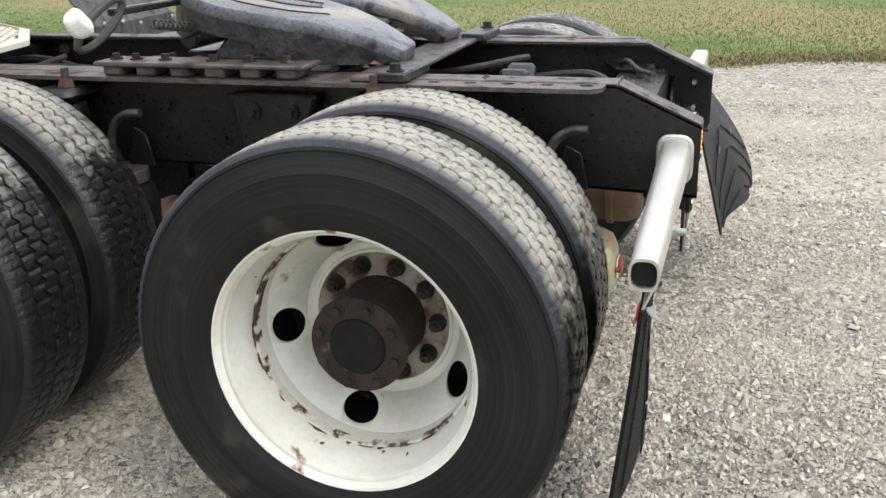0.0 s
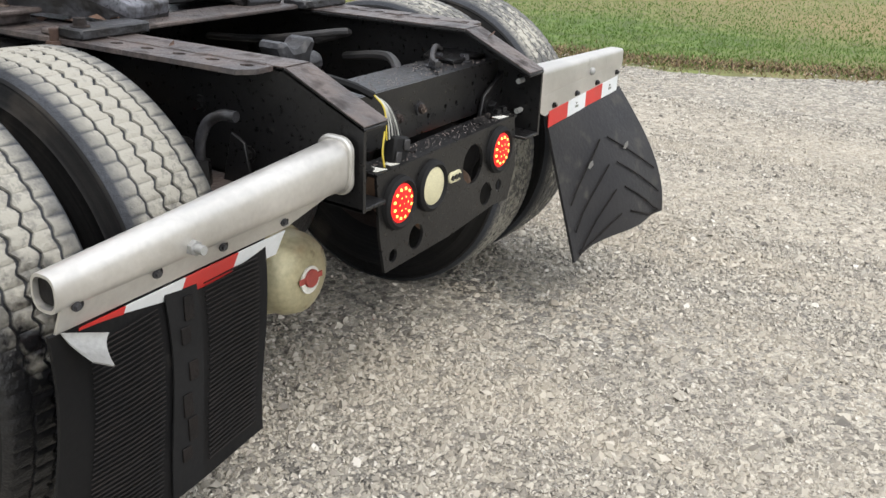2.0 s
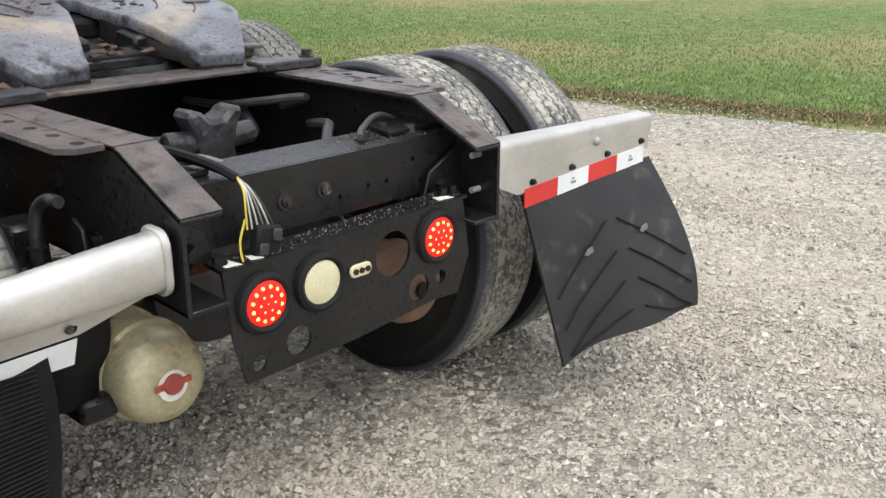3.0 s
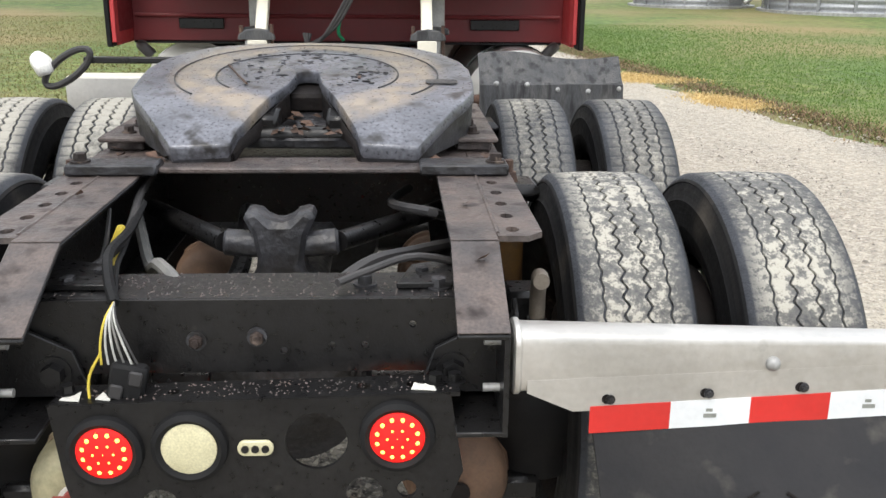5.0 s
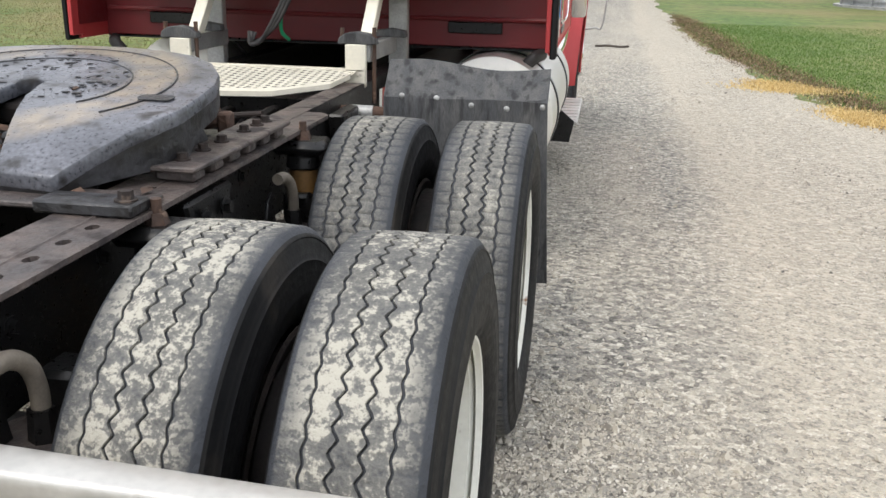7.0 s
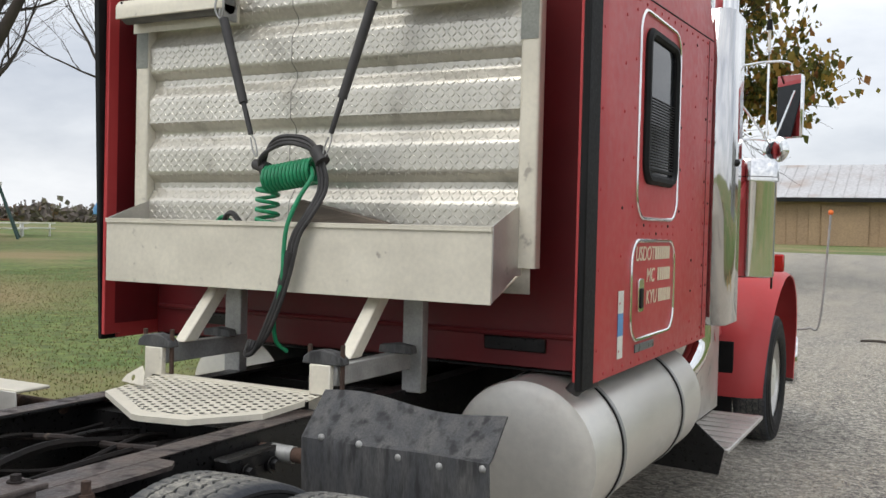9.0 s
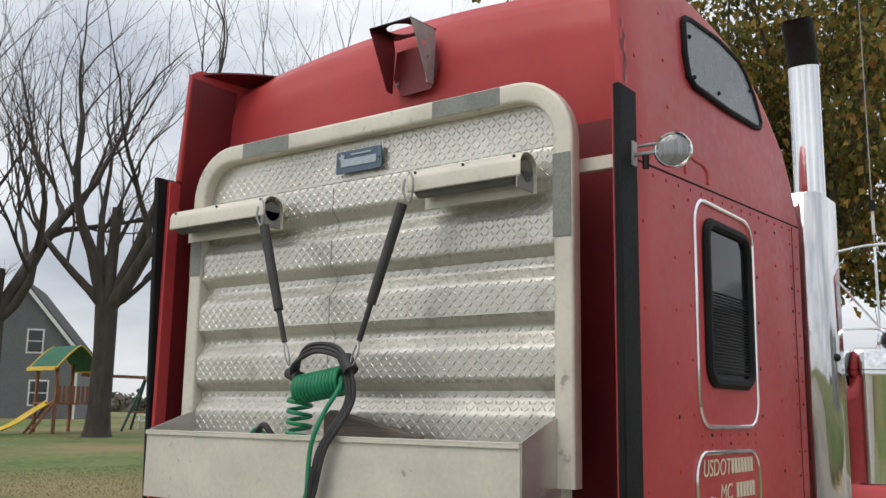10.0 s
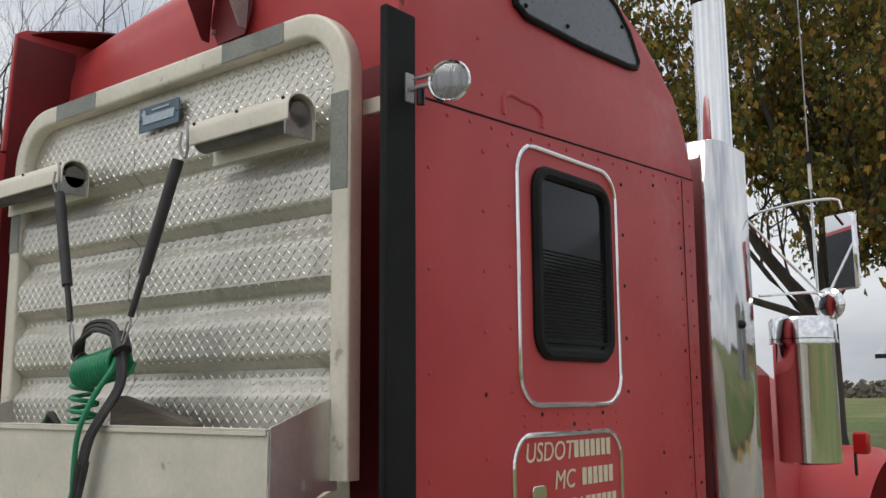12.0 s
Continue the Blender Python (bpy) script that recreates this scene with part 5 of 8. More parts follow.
for s in (-1, 1):
    arm = part("rack_arm", box((s * 0.43 - 0.025, 2.26, 1.125), (s * 0.43 + 0.025, 2.82, 1.2), 0.004), M_GALV, truck, "grey steel arm that carries the rack")
    part("arm_end", box((s * 0.395 - 0.045, 2.235, 1.02), (s * 0.395 + 0.045, 2.262, 1.2), 0.004), M_ALUW, arm, "white end plate of the arm")
    cap = plate([[(-0.085, 0.0), (0.085, 0.0), (0.08, 0.025), (0.05, 0.045), (0, 0.052), (-0.05, 0.045), (-0.08, 0.025)]], 0.055, Matrix.Translation((s * 0.4, 2.24, 1.2)) @ XZ, 0.004)
    part("rubber_saddle", cap, M_FLAPWORN, arm, "weathered grey rubber saddle")
    part("u_bolt", cyl((s * 0.4 + 0.07, 2.27, 0.95), (s * 0.4 + 0.07, 2.27, 1.27), 0.009, seg=10), M_RUST, arm)
    part("u_bolt", cyl((s * 0.4 - 0.07, 2.27, 1.2), (s * 0.4 - 0.07, 2.27, 1.265), 0.009, seg=10), M_RUST, arm)
    cap2 = plate([[(-0.075, 0.0), (0.075, 0.0), (0.07, 0.03), (0, 0.04), (-0.07, 0.03)]], 0.05, Matrix.Translation((s * 0.45, 2.66, 1.2)) @ XZ, 0.004)
    part("rubber_saddle", cap2, M_FLAPWORN, arm)
    st = B()
    vs = [(2.38, 1.205), (2.46, 1.205), (2.66, 1.42), (2.58, 1.42)]
    part("strut", plate([vs], 0.055, at(YZ, s * 0.4 - 0.0275), 0.004), M_ALUW, arm, "white slanted strut under the tray")
    part("rear_post", box((s * 0.46 - 0.045, 2.78, 1.03), (s * 0.46 + 0.045, 2.83, 1.5), 0.004), M_GALV, arm)
for k, c in enumerate((M_STICKERW, M_REDPLUG, M_STICKERW)):
    part("warning_decal", box((RX + 0.001, 2.42 + 0.06 * k, 0.9), (RX + 0.003, 2.47 + 0.06 * k, 0.99), 0.0005), c, truck, "small warning decal")

# ---- cab rack: frame, tread plate sheet, tray ----
RY = 2.72
path = []
for cx, cz, a0 in ((0.785, 2.757, 0), (-0.785, 2.757, 90)):
    path += [Vector((cx + 0.2 * math.cos(radians(a0 + a)), RY, cz + 0.2 * math.sin(radians(a0 + a)))) for a in range(0, 91, 10)]
path = [Vector((0.985, RY, 1.55))] + [Vector((0.985, RY, 1.55 + 0.3 * k)) for k in range(1, 4)] + path + [Vector((-0.985, RY, 2.45 - 0.3 * k)) for k in range(0, 3)] + [Vector((-0.985, RY, 1.55))]
fb = B()
sec = [(u * 0.5, v * 0.5) for u, v in rounded(-0.078, -0.085, 0.078, 0.085, 0.03, 4)]
rings = []
for i, p in enumerate(path):
    d = (path[min(i + 1, len(path) - 1)] - path[max(i - 1, 0)]).normalized()
    n_ = Vector((d.z, 0, -d.x))
    rings.append([fb.verts.new(p + n_ * u + Vector((0, 0.03 + 0.72 * v, 0))) for u, v in sec])
for A, Z in zip(rings, rings[1:]):
    for k in range(len(sec)):
        fb.faces.new((A[k], A[(k + 1) % len(sec)], Z[(k + 1) % len(sec)], Z[k]))
fb.faces.new(rings[0])
fb.faces.new(rings[-1][::-1])
rack = part("cab_rack", fb, M_ALUW, truck, "aluminium headache rack with a rounded tube frame", 50)
for x0, x1, z0, z1 in ((-0.69, -0.395, 2.922, 2.99), (0.403, 0.72, 2.922, 2.99), (0.946, 1.018, 2.4, 2.7), (-1.018, -0.946, 2.4, 2.66)):
    part("grey_tape", box((x0, RY - 0.003, z0), (x1, RY - 0.001, z1), 0.0005), M_TAPEG, rack, "faded grey tape on the tube")


def sheet_y(z):
    """Depth of the pressed sheet: ridges that stand out, flat lower faces."""
    if z > 2.74 or z < 1.6:
        return 2.775
    t = ((z - 1.876) / 0.235) % 1.0
    if t < 0.14:
        return 2.775 - 0.042 * t / 0.14
    if t < 0.62:
        return 2.733
    if t < 0.86:
        return 2.733 + 0.042 * (t - 0.62) / 0.24
    return 2.775


zs = [1.45, 1.6]
zz_ = 1.6
while zz_ < 2.97:
    zz_ += 0.0105
    zs.append(zz_)
sb = B()
prev = None
for z in zs:
    xw = 0.985 if z < 2.8 else 0.985 - 0.16 * ((z - 2.8) / 0.18) ** 2
    cur = [sb.verts.new((x, sheet_y(z), z)) for x in (-xw, -0.02, 0.02, xw)]
    if prev:
        for k in range(3):
            sb.faces.new((prev[k], prev[k + 1], cur[k + 1], cur[k]))
    prev = cur
sheet = part("sheet", sb, M_TREADPLATE, rack, "ribbed diamond tread plate sheet", 40)
part("sheet_seam", tube([(-0.125, sheet_y(z) - 0.0002, z) for z in zs if 1.6 <= z <= 2.72], 0.0014, 5), M_FRAME, rack)
# raised lozenges, alternately slanted
V, F = [], []
step = 0.0235
for i in range(-40, 41):
    for j in range(0, 57):
        x, z = i * step + (0.0 if j % 2 else 0.0), 1.62 + j * step
        if abs(x) > 0.94 or (z > 2.8 and abs(x) > 0.9 - 0.3 * (z - 2.8)) or z > 2.95:
            continue
        s = 1 if (i + j) % 2 else -1
        a = radians(45 * s)
        ca, sa = math.cos(a), math.sin(a)
        n0 = len(V)
        for u, v, h in ((-0.0125, 0, 0), (0, -0.0036, 0), (0.0125, 0, 0), (0, 0.0036, 0), (-0.006, 0, 0.0022), (0.006, 0, 0.0022)):
            px, pz = x + u * ca - v * sa, z + u * sa + v * ca
            V.append((px, sheet_y(pz) - 0.0003 - h, pz))
        F += [(n0, n0 + 1, n0 + 4), (n0 + 1, n0 + 5, n0 + 4), (n0 + 1, n0 + 2, n0 + 5), (n0 + 2, n0 + 3, n0 + 5), (n0 + 3, n0 + 4, n0 + 5), (n0 + 3, n0, n0 + 4)]
me = bpy.data.meshes.new("tread_relief")
me.from_pydata(V, [], F)
tagged(meshpart("tread_relief", me, M_TREADPLATE, sheet, "", 20), kind="stuff")
# brand plate as plain relief
bd = part("badge", plate([rounded(-0.129, 2.776, 0.121, 2.871, 0.006)], 0.006, at(XZ, y=2.748), 0.001), M_BADGE, rack, "blue-grey metal badge plate")
part("badge_bar", box((-0.099, 2.744, 2.801), (0.096, 2.749, 2.836), 0.002), M_BADGELT, bd)
part("badge_bar", box((-0.044, 2.744, 2.848), (0.066, 2.749, 2.856), 0.001), M_BADGELT, bd)
part("badge_star", plate([[(-0.094 + (0.02 if k % 2 else 0.011) * math.cos(k * math.pi / 5), 2.844 + (0.02 if k % 2 else 0.011) * math.sin(k * math.pi / 5)) for k in range(10)]], 0.004, at(XZ, y=2.745)), M_BADGELT, bd)
for x in (-0.119, 0.111):
    part("badge_rivet", ball((x, 2.748, 2.821), 0.004, seg=8), M_FRAME, bd)
HOODS = []
# two open hooded tubes that held tarps
for x0, x1 in ((-1.03, -0.4), (0.385, 0.885)):
    pb = B()
    rr = []
    prof = [(2.752, 2.62), (2.752, 2.71)] + [(2.695 + 0.057 * math.cos(radians(a)), 2.71 + 0.045 * math.sin(radians(a))) for a in range(20, 181, 20)] + [(2.638, 2.665)]
    offp = [(y + (0.004 if i > 6 else -0.003), z - 0.004) for i, (y, z) in enumerate(prof)]
    for x in (x0, x1):
        rr.append([pb.verts.new((x, y, z)) for y, z in prof + offp[::-1]])
    n_ = len(rr[0])
    for k in range(n_):
        pb.faces.new((rr[0][k], rr[0][(k + 1) % n_], rr[1][(k + 1) % n_], rr[1][k]))
    pb.faces.new(rr[0])
    pb.faces.new(rr[1][::-1])
    hood = part("hood_tube", pb, M_ALUW, rack, "chalky half-round hanger tube", 40)
    hood.location = (0, -0.04, -0.055)
    part("inner_roll", cyl((x0 + 0.01, 2.7, 2.69), (x1 - 0.012, 2.7, 2.69), 0.042, seg=20), M_GREYHOSE, hood)
    for x in (x0 + 0.03, (x0 + x1) / 2, x1 - 0.03):
        part("hood_rivet", ball((x, 2.645, 2.735), 0.006, seg=8), M_FRAME, hood)
    part("bracket", box((x1 - 0.02, 2.64, 2.62), (x1 - 0.012, 2.752, 2.69), 0.002), M_GALV, hood)
for s in (-1, 1):
    part("stay", box((min(s * 1.0, s * 1.2), 2.8, 2.64), (max(s * 1.0, s * 1.2), 2.83, 2.69), 0.003), M_ALUW, rack)
# tray
tray = part("tray", box((-0.952, 2.505, 1.425), (0.927, 2.511, 1.7), 0.001), M_ALUW, truck, "shallow aluminium tray at the foot of the rack")
part("tray_lip", box((-0.952, 2.497, 1.695), (0.927, 2.53, 1.702), 0.001), M_ALUW, tray)
part("lip_edge", box((-0.952, 2.4965, 1.683), (0.927, 2.5, 1.6945), 0.001), M_ALUW, tray)
for s in (-1, 1):
    part("tray_side", plate([[(2.515, 1.43), (2.72, 1.52), (2.77, 1.52), (2.77, 1.79), (2.7, 1.77), (2.515, 1.705)]], 0.005, at(YZ, s * 0.9375 - 0.015), 0.001), M_ALU, tray)
part("tray_floor", plate([[(2.511, 1.425), (2.77, 1.52), (2.77, 1.526), (2.511, 1.431)]], 1.87, at(YZ, -0.948)), M_ALUW, tray)

rack.scale = (0.99, 1, 1)
rack.location = (0.0, 0.02, SHIFT[2])

# ---- sleeper, cab, tank, exhaust ----
def lean(z, y=4.0):
    """Half width of the sleeper at a height: upright, then leaning in; less so at the rear wings."""
    f = 0.4 + 0.15 * min(1.0, max(0.0, (y - 3.4) / 0.8))
    return 1.2 if z < 2.74 else 1.2 - f * (0.14 * (z - 2.74) / 0.75 + 0.05 * max(0, z - 3.3))


ROOF = [(4.705, 1.13), (4.715, 2.1), (4.72, 2.74), (4.7, 2.95), (4.64, 3.1), (4.5, 3.24), (4.36, 3.35), (4.2, 3.43), (4.05, 3.475), (3.8, 3.5), (3.5, 3.5), (3.1, 3.475), (2.9, 3.465), (2.8, 3.45), (2.755, 3.42), (2.745, 2.88), (2.78, 2.876), (2.79, 1.13)]


def side_panel(s):
    b = B()
    vs = [b.verts.new((y, z, 0)) for y, z in ROOF]
    b.faces.new(vs)
    for c in (2.95, 3.15, 3.35, 3.55, 3.75, 4.0, 4.3):
        bmesh.ops.bisect_plane(b, geom=b.verts[:] + b.edges[:] + b.faces[:], plane_co=(c, 0, 0), plane_no=(1, 0, 0))
    for h in (1.5, 1.9, 2.3, 2.74, 2.9, 3.1, 3.3, 3.4):
        bmesh.ops.bisect_plane(b, geom=b.verts[:] + b.edges[:] + b.faces[:], plane_co=(0, h, 0), plane_no=(0, 1, 0))
    g = bmesh.ops.extrude_face_region(b, geom=b.faces[:])
    bmesh.ops.translate(b, vec=(0, 0, 0.028), verts=[v for v in g["geom"] if isinstance(v, bmesh.types.BMVert)])
    for v in b.verts:
        y, z, w = v.co
        v.co = Vector((s * (lean(z, y) - w), y, z))
    bmesh.ops.recalc_face_normals(b, faces=b.faces)
    bevel(b, 0.006, 2, [e for e in b.edges if len(e.link_faces) == 2 and e.calc_face_angle(0) > 1.0])
    return part("sleeper_side", b, M_RED, truck, "faded red sleeper side panel with rivets", 30)


sides = {s: side_panel(s) for s in (-1, 1)}
for s in (-1, 1):
    x0, x1 = sorted((s * 1.19, s * 1.218))
    tilt_y = Matrix.Identity(4)
    if s < 0:
        tilt_y[1][2], tilt_y[1][3] = -0.035, 0.09
    part("rubber_edge", box((x0, 2.655, 1.125), (x1, 2.786 if s > 0 else 2.8, 2.885), 0.006, None, tilt_y), M_BLACK, truck, "black rubber trailing edge of the sleeper fairing")
    part("red_edge", box((min(s * 1.165, s * 1.188), 2.7, 1.15), (max(s * 1.165, s * 1.188), 2.8, 2.87), 0.003), M_RED, truck)

    # inward lip at the top of the wing
    def lip(u, v, s=s):
        x = lean(3.43, 2.8) - 0.01 - 0.2 * u
        return Vector((s * x, 2.81 + 0.3 * u ** 1.5 + (0.36 - 0.2 * u) * v, 3.435 + 0.05 * u + 0.02 * v))
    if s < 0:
        # Lip and thin inner sheet carry the wing's shade in their darker red.
        part("wing_lip", grid_mesh("lip", lip, 8, 6, 0.008), M_REDDARK, truck)
        part("wing_lining", grid_mesh("shade_sheet", lambda u, v: Vector((-(lean(1.2 + 2.2 * v, 2.76 + 0.28 * u) - 0.033), 2.76 + 0.28 * u, 1.2 + 2.2 * v)), 3, 14, 0.003), M_REDDARK, truck, "inner face of the wing, shade put into its dark red")


# peeled paint down the trailing edge of the wing, down to the darker coat
pe = random.Random(17)
for k in range(26):
    zc, yc, q = pe.uniform(2.92, 3.36), pe.uniform(2.757, 2.79), pe.uniform(0.006, 0.022)
    chip = B()
    chip.faces.new([chip.verts.new((lean(zc, yc) + 0.0012, yc + 0.6 * q * pe.uniform(0.5, 1) * math.cos(a), zc + 1.7 * q * pe.uniform(0.5, 1) * math.sin(a))) for a in (2 * math.pi * n / 9 for n in range(9))])
    part("paint_chip", chip, M_TAPER if k % 4 == 0 else M_REDDARK, sides[1])


def roof_line(t):
    """Rear face and roof as one line: (y, z, crown weight)."""
    pts = [(3.05, 1.13, 0), (3.05, 2.9, 0), (3.03, 3.1, 0.3), (3.03, 3.25, 0.6), (3.06, 3.36, 0.85), (3.13, 3.42, 1), (3.4, 3.45, 1), (3.9, 3.45, 1), (4.2, 3.39, 1), (4.36, 3.3, 1), (4.5, 3.2, 0.8), (4.66, 3.04, 0.5), (4.715, 2.6, 0), (4.715, 1.13, 0)]
    k = t * (len(pts) - 1)
    i = min(int(k), len(pts) - 2)
    f = k - i
    return [a + (z - a) * f for a, z in zip(pts[i], pts[i + 1])]


def body(u, v):
    y, z, c = roof_line(v)
    x = (2 * u - 1)
    xw = lean(z, y) - 0.03
    zz = z + c * 0.1 * (1 - x * x) + c * 0.03
    return Vector((x * xw, y, zz))


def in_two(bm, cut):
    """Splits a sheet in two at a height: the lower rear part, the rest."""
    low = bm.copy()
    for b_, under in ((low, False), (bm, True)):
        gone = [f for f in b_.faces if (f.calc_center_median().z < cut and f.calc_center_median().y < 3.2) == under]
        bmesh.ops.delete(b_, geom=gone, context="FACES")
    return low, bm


# Lower rear wall takes a darker red to stand for shade behind the rack.
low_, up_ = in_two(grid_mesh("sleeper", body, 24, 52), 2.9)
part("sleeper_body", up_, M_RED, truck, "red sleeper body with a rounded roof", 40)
part("back_panel", low_, M_REDDARK, truck, "rear wall of the sleeper, red darkened for shade", 40)
part("sleeper_floor", box((-1.17, 3.05, 1.12), (1.17, 4.71, 1.14), 0.003), M_FRAME, truck)
for x0, x1 in ((-0.92, -0.68), (0.66, 0.93)):
    part("vent_slot", box((x0, 3.03, 1.2), (x1, 3.048, 1.255), 0.004), M_FRAME, truck)
# Rib in the same darkened red, so it sinks into the painted shade.
part("lower_rib", tube([(-1.15, 3.04, 1.27), (1.15, 3.04, 1.27)], 0.012, 8), M_REDDARK, truck)

# bracket on the rear of the roof
m = Matrix.Translation((0.07, 2.995, 3.16)) @ Matrix.Rotation(radians(-4), 4, "X") @ Matrix.Scale(0.9, 4)
br = part("roof_bracket", plate([[(-0.06, -0.005), (0.12, 0.0), (0.155, 0.12), (0.13, 0.24), (-0.11, 0.24), (-0.12, 0.1)]], 0.006, m @ XZ, 0.001), M_REDDARK, truck, "bent red sheet metal lamp bracket")
cheek = [(-0.2, 0.28), (-0.02, 0.3), (0.0, 0.24), (0.0, 0.02), (-0.04, 0.02), (-0.16, 0.22)]
part("bracket_cheek", plate([cheek, circle(-0.09, 0.2, 0.018, 12), circle(-0.05, 0.14, 0.011, 10)], 0.005, m @ Matrix.Translation((0.125, 0, 0)) @ YZ), M_GALV, br, "bare metal cheek with holes")
part("bracket_cheek", plate([cheek], 0.005, m @ Matrix.Translation((-0.125, 0, 0)) @ YZ), M_REDDARK, br)
part("bracket_top", plate([[(-0.125, -0.2), (0.13, -0.2), (0.13, 0), (-0.125, 0)], circle(0.0, -0.105, 0.075, 24)], 0.005, m @ Matrix.Translation((0, 0, 0.302)) @ Matrix.Rotation(radians(6), 4, "X")), M_FRAME, br)
for x, z in ((-0.09, 0.06), (0.1, 0.05), (0.11, 0.2)):
    part("bracket_bolt", bolt(m @ Vector((x, -0.001, z)), (0, -1, 0), 0.008, 0.006), M_GALV, br)

# trim, windows, hatch on both sides
def tube_frame(s, y0, z0, y1, z1, r, rad, material, name, parent, label="", x=1.203):
    lp = rounded(y0, z0, y1, z1, r, 8)
    return part(name, tube([(s * x, u, v) for u, v in lp], rad, 8, closed=True), material, parent, label)


for s in (-1, 1):
    sp = sides[s]
    tube_frame(s, 3.31, 1.755, 3.975, 2.625, 0.11, 0.009, M_CHROME, "window_trim", sp, "polished trim round the window panel")
    wf = tube_frame(s, 3.42, 1.925, 3.9, 2.545, 0.07, 0.024, M_BLACK, "window_frame", sp, "black rubber window frame", 1.202)
    wx = at(YZ, s * 1.203 - (0.004 if s > 0 else 0))
    part("pane", plate([rounded(3.42, 1.925, 3.9, 2.545, 0.07, 8)], 0.004, wx), M_GLASS, wf)
    part("pane_rail", box((min(s * 1.203, s * 1.21), 3.44, 1.96), (max(s * 1.203, s * 1.21), 3.88, 1.975), 0.002), M_BLACK, wf)
    for k in range(24):
        z = 1.985 + 0.0125 * k
        part("blind_slat", box((min(s * 1.2065, s * 1.2085), 3.45, z), (max(s * 1.2065, s * 1.2085), 3.87, z + 0.004), 0.0005), M_CAP, wf)
    # upper quarter window
    q = [(3.37, 3.36), (3.35, 3.22), (3.365, 3.125), (3.42, 3.1), (3.8, 3.107), (4.2, 3.135), (4.275, 3.15), (4.3, 3.18), (4.25, 3.3), (4.16, 3.39), (4.08, 3.425), (3.8, 3.435), (3.46, 3.4), (3.395, 3.385)]
    def onwall(y, z, out):
        return Vector((s * (lean(z, y) + out), y, z))
    qb = B()
    vs = [qb.verts.new(onwall(y, z, 0.012)) for y, z in q]
    qb.faces.new(vs)
    qw = part("quarter_window", qb, M_GREYPANEL, sp, "grey upper quarter window")
    part("window_gasket", tube([onwall(y, z, 0.008) for y, z in q], 0.014, 8, closed=True), M_BLACK, qw)
    for y, z in ((3.413, 3.31), (3.42, 3.138), (3.71, 3.154), (4.186, 3.306)):
        part("window_bolt", ball(onwall(y, z, 0.013), 0.009, seg=8), M_CAP, qw)
    # hatch
    ht = tube_frame(s, 3.265, 1.245, 3.955, 1.66, 0.1, 0.009, M_CHROME, "hatch_trim", sp, "polished trim round the luggage hatch")
    part("hatch_latch", plate([rounded(3.36, 1.36, 3.44, 1.5, 0.015)], 0.012, at(YZ, s * 1.2 if s > 0 else s * 1.212), 0.002), M_CHROME, ht, "chrome paddle latch")
    part("latch_paddle", box((min(s * 1.205, s * 1.216), 3.375, 1.375), (max(s * 1.205, s * 1.216), 3.425, 1.46), 0.004), M_CAP, ht)
    # seams
    part("seam", tube([onwall(y, 2.655 + 0.0428 * (y - 2.83), 0.0) for y in (2.83, 3.4, 4.0, 4.712)], 0.004, 6), M_CAP, sp)
    part("seam", tube([onwall(4.6, z, 0.0) for z in (1.15, 2.0, 2.72)], 0.0025, 6), M_CAP, sp)
    # rivets
    spots = [(3.13, 1.22 + 0.19 * k) for k in range(12)] + [(2.86, 1.25 + 0.3 * k) for k in range(8)] + [(4.32, 1.25 + 0.155 * k) for k in range(10)] + [(4.56, 1.2 + 0.11 * k) for k in range(14)] + [(4.66, 1.2 + 0.11 * k) for k in range(14)]
    spots += [(2.95 + 0.115 * k, 2.63 + 0.0049 * k) for k in range(15)] + [(3.27, 1.8 + 0.2 * k) for k in range(5)] + [(4.04, 1.8 + 0.2 * k) for k in range(5)]
    spots += [(3.34 + 0.1 * k, 1.725) for k in range(7)] + [(3.34 + 0.1 * k, 1.69) for k in range(7)] + [(2.95 + 0.12 * k, 1.155) for k in range(15)]
    for y, z in spots:
        part("rivet", ball(onwall(y, z, 0.0005), 0.0075, seg=8, squash=(0.6, 1, 1)), M_HUB if (int(y * 100) + int(z * 100)) % 4 == 0 else M_RED, sp)
    # decals
    for k, c in enumerate((M_STICKERW, M_STICKERB, M_STICKERW)):
        part("decal", box((min(s * 1.201, s * 1.203), 3.11, 1.19 + 0.09 * k), (max(s * 1.201, s * 1.203), 3.18, 1.28 + 0.09 * k), 0.0005), c, sp)
    part("name_plate", box((min(s * 1.2, s * 1.206), 3.35, 1.19), (max(s * 1.2, s * 1.206), 3.64, 1.225), 0.002), M_GREYPANEL, sp, "small grey maker's plate")
    dent = [(3.25, 2.7), (3.25, 2.75), (3.29, 2.78), (3.36, 2.775), (3.43, 2.775), (3.48, 2.75), (3.48, 2.705)]
    part("dent", tube(smooth_path([onwall(y, z, -0.004) for y, z in dent], 5), 0.011, 8), M_RED, sp)


def letters(text, y, z, size, s, parent):
    cu = bpy.data.curves.new("letters", "FONT")
    cu.body, cu.size, cu.extrude, cu.shear = text, size, 0.001, 0.15
    tmp = new("tmp_text", cu)
    dg = bpy.context.evaluated_depsgraph_get()
    me_ = bpy.data.meshes.new_from_object(tmp.evaluated_get(dg))
    bpy.data.objects.remove(tmp)
    bpy.data.curves.remove(cu)
    me_.transform(Matrix(((0, 0, 1, 1.2025), (1, 0, 0, y), (0, 1, 0, z), (0, 0, 0, 1))))
    me_.materials.clear()
    return meshpart("lettering", me_, M_GOLDEDGE, parent, "gold lettering", 30)


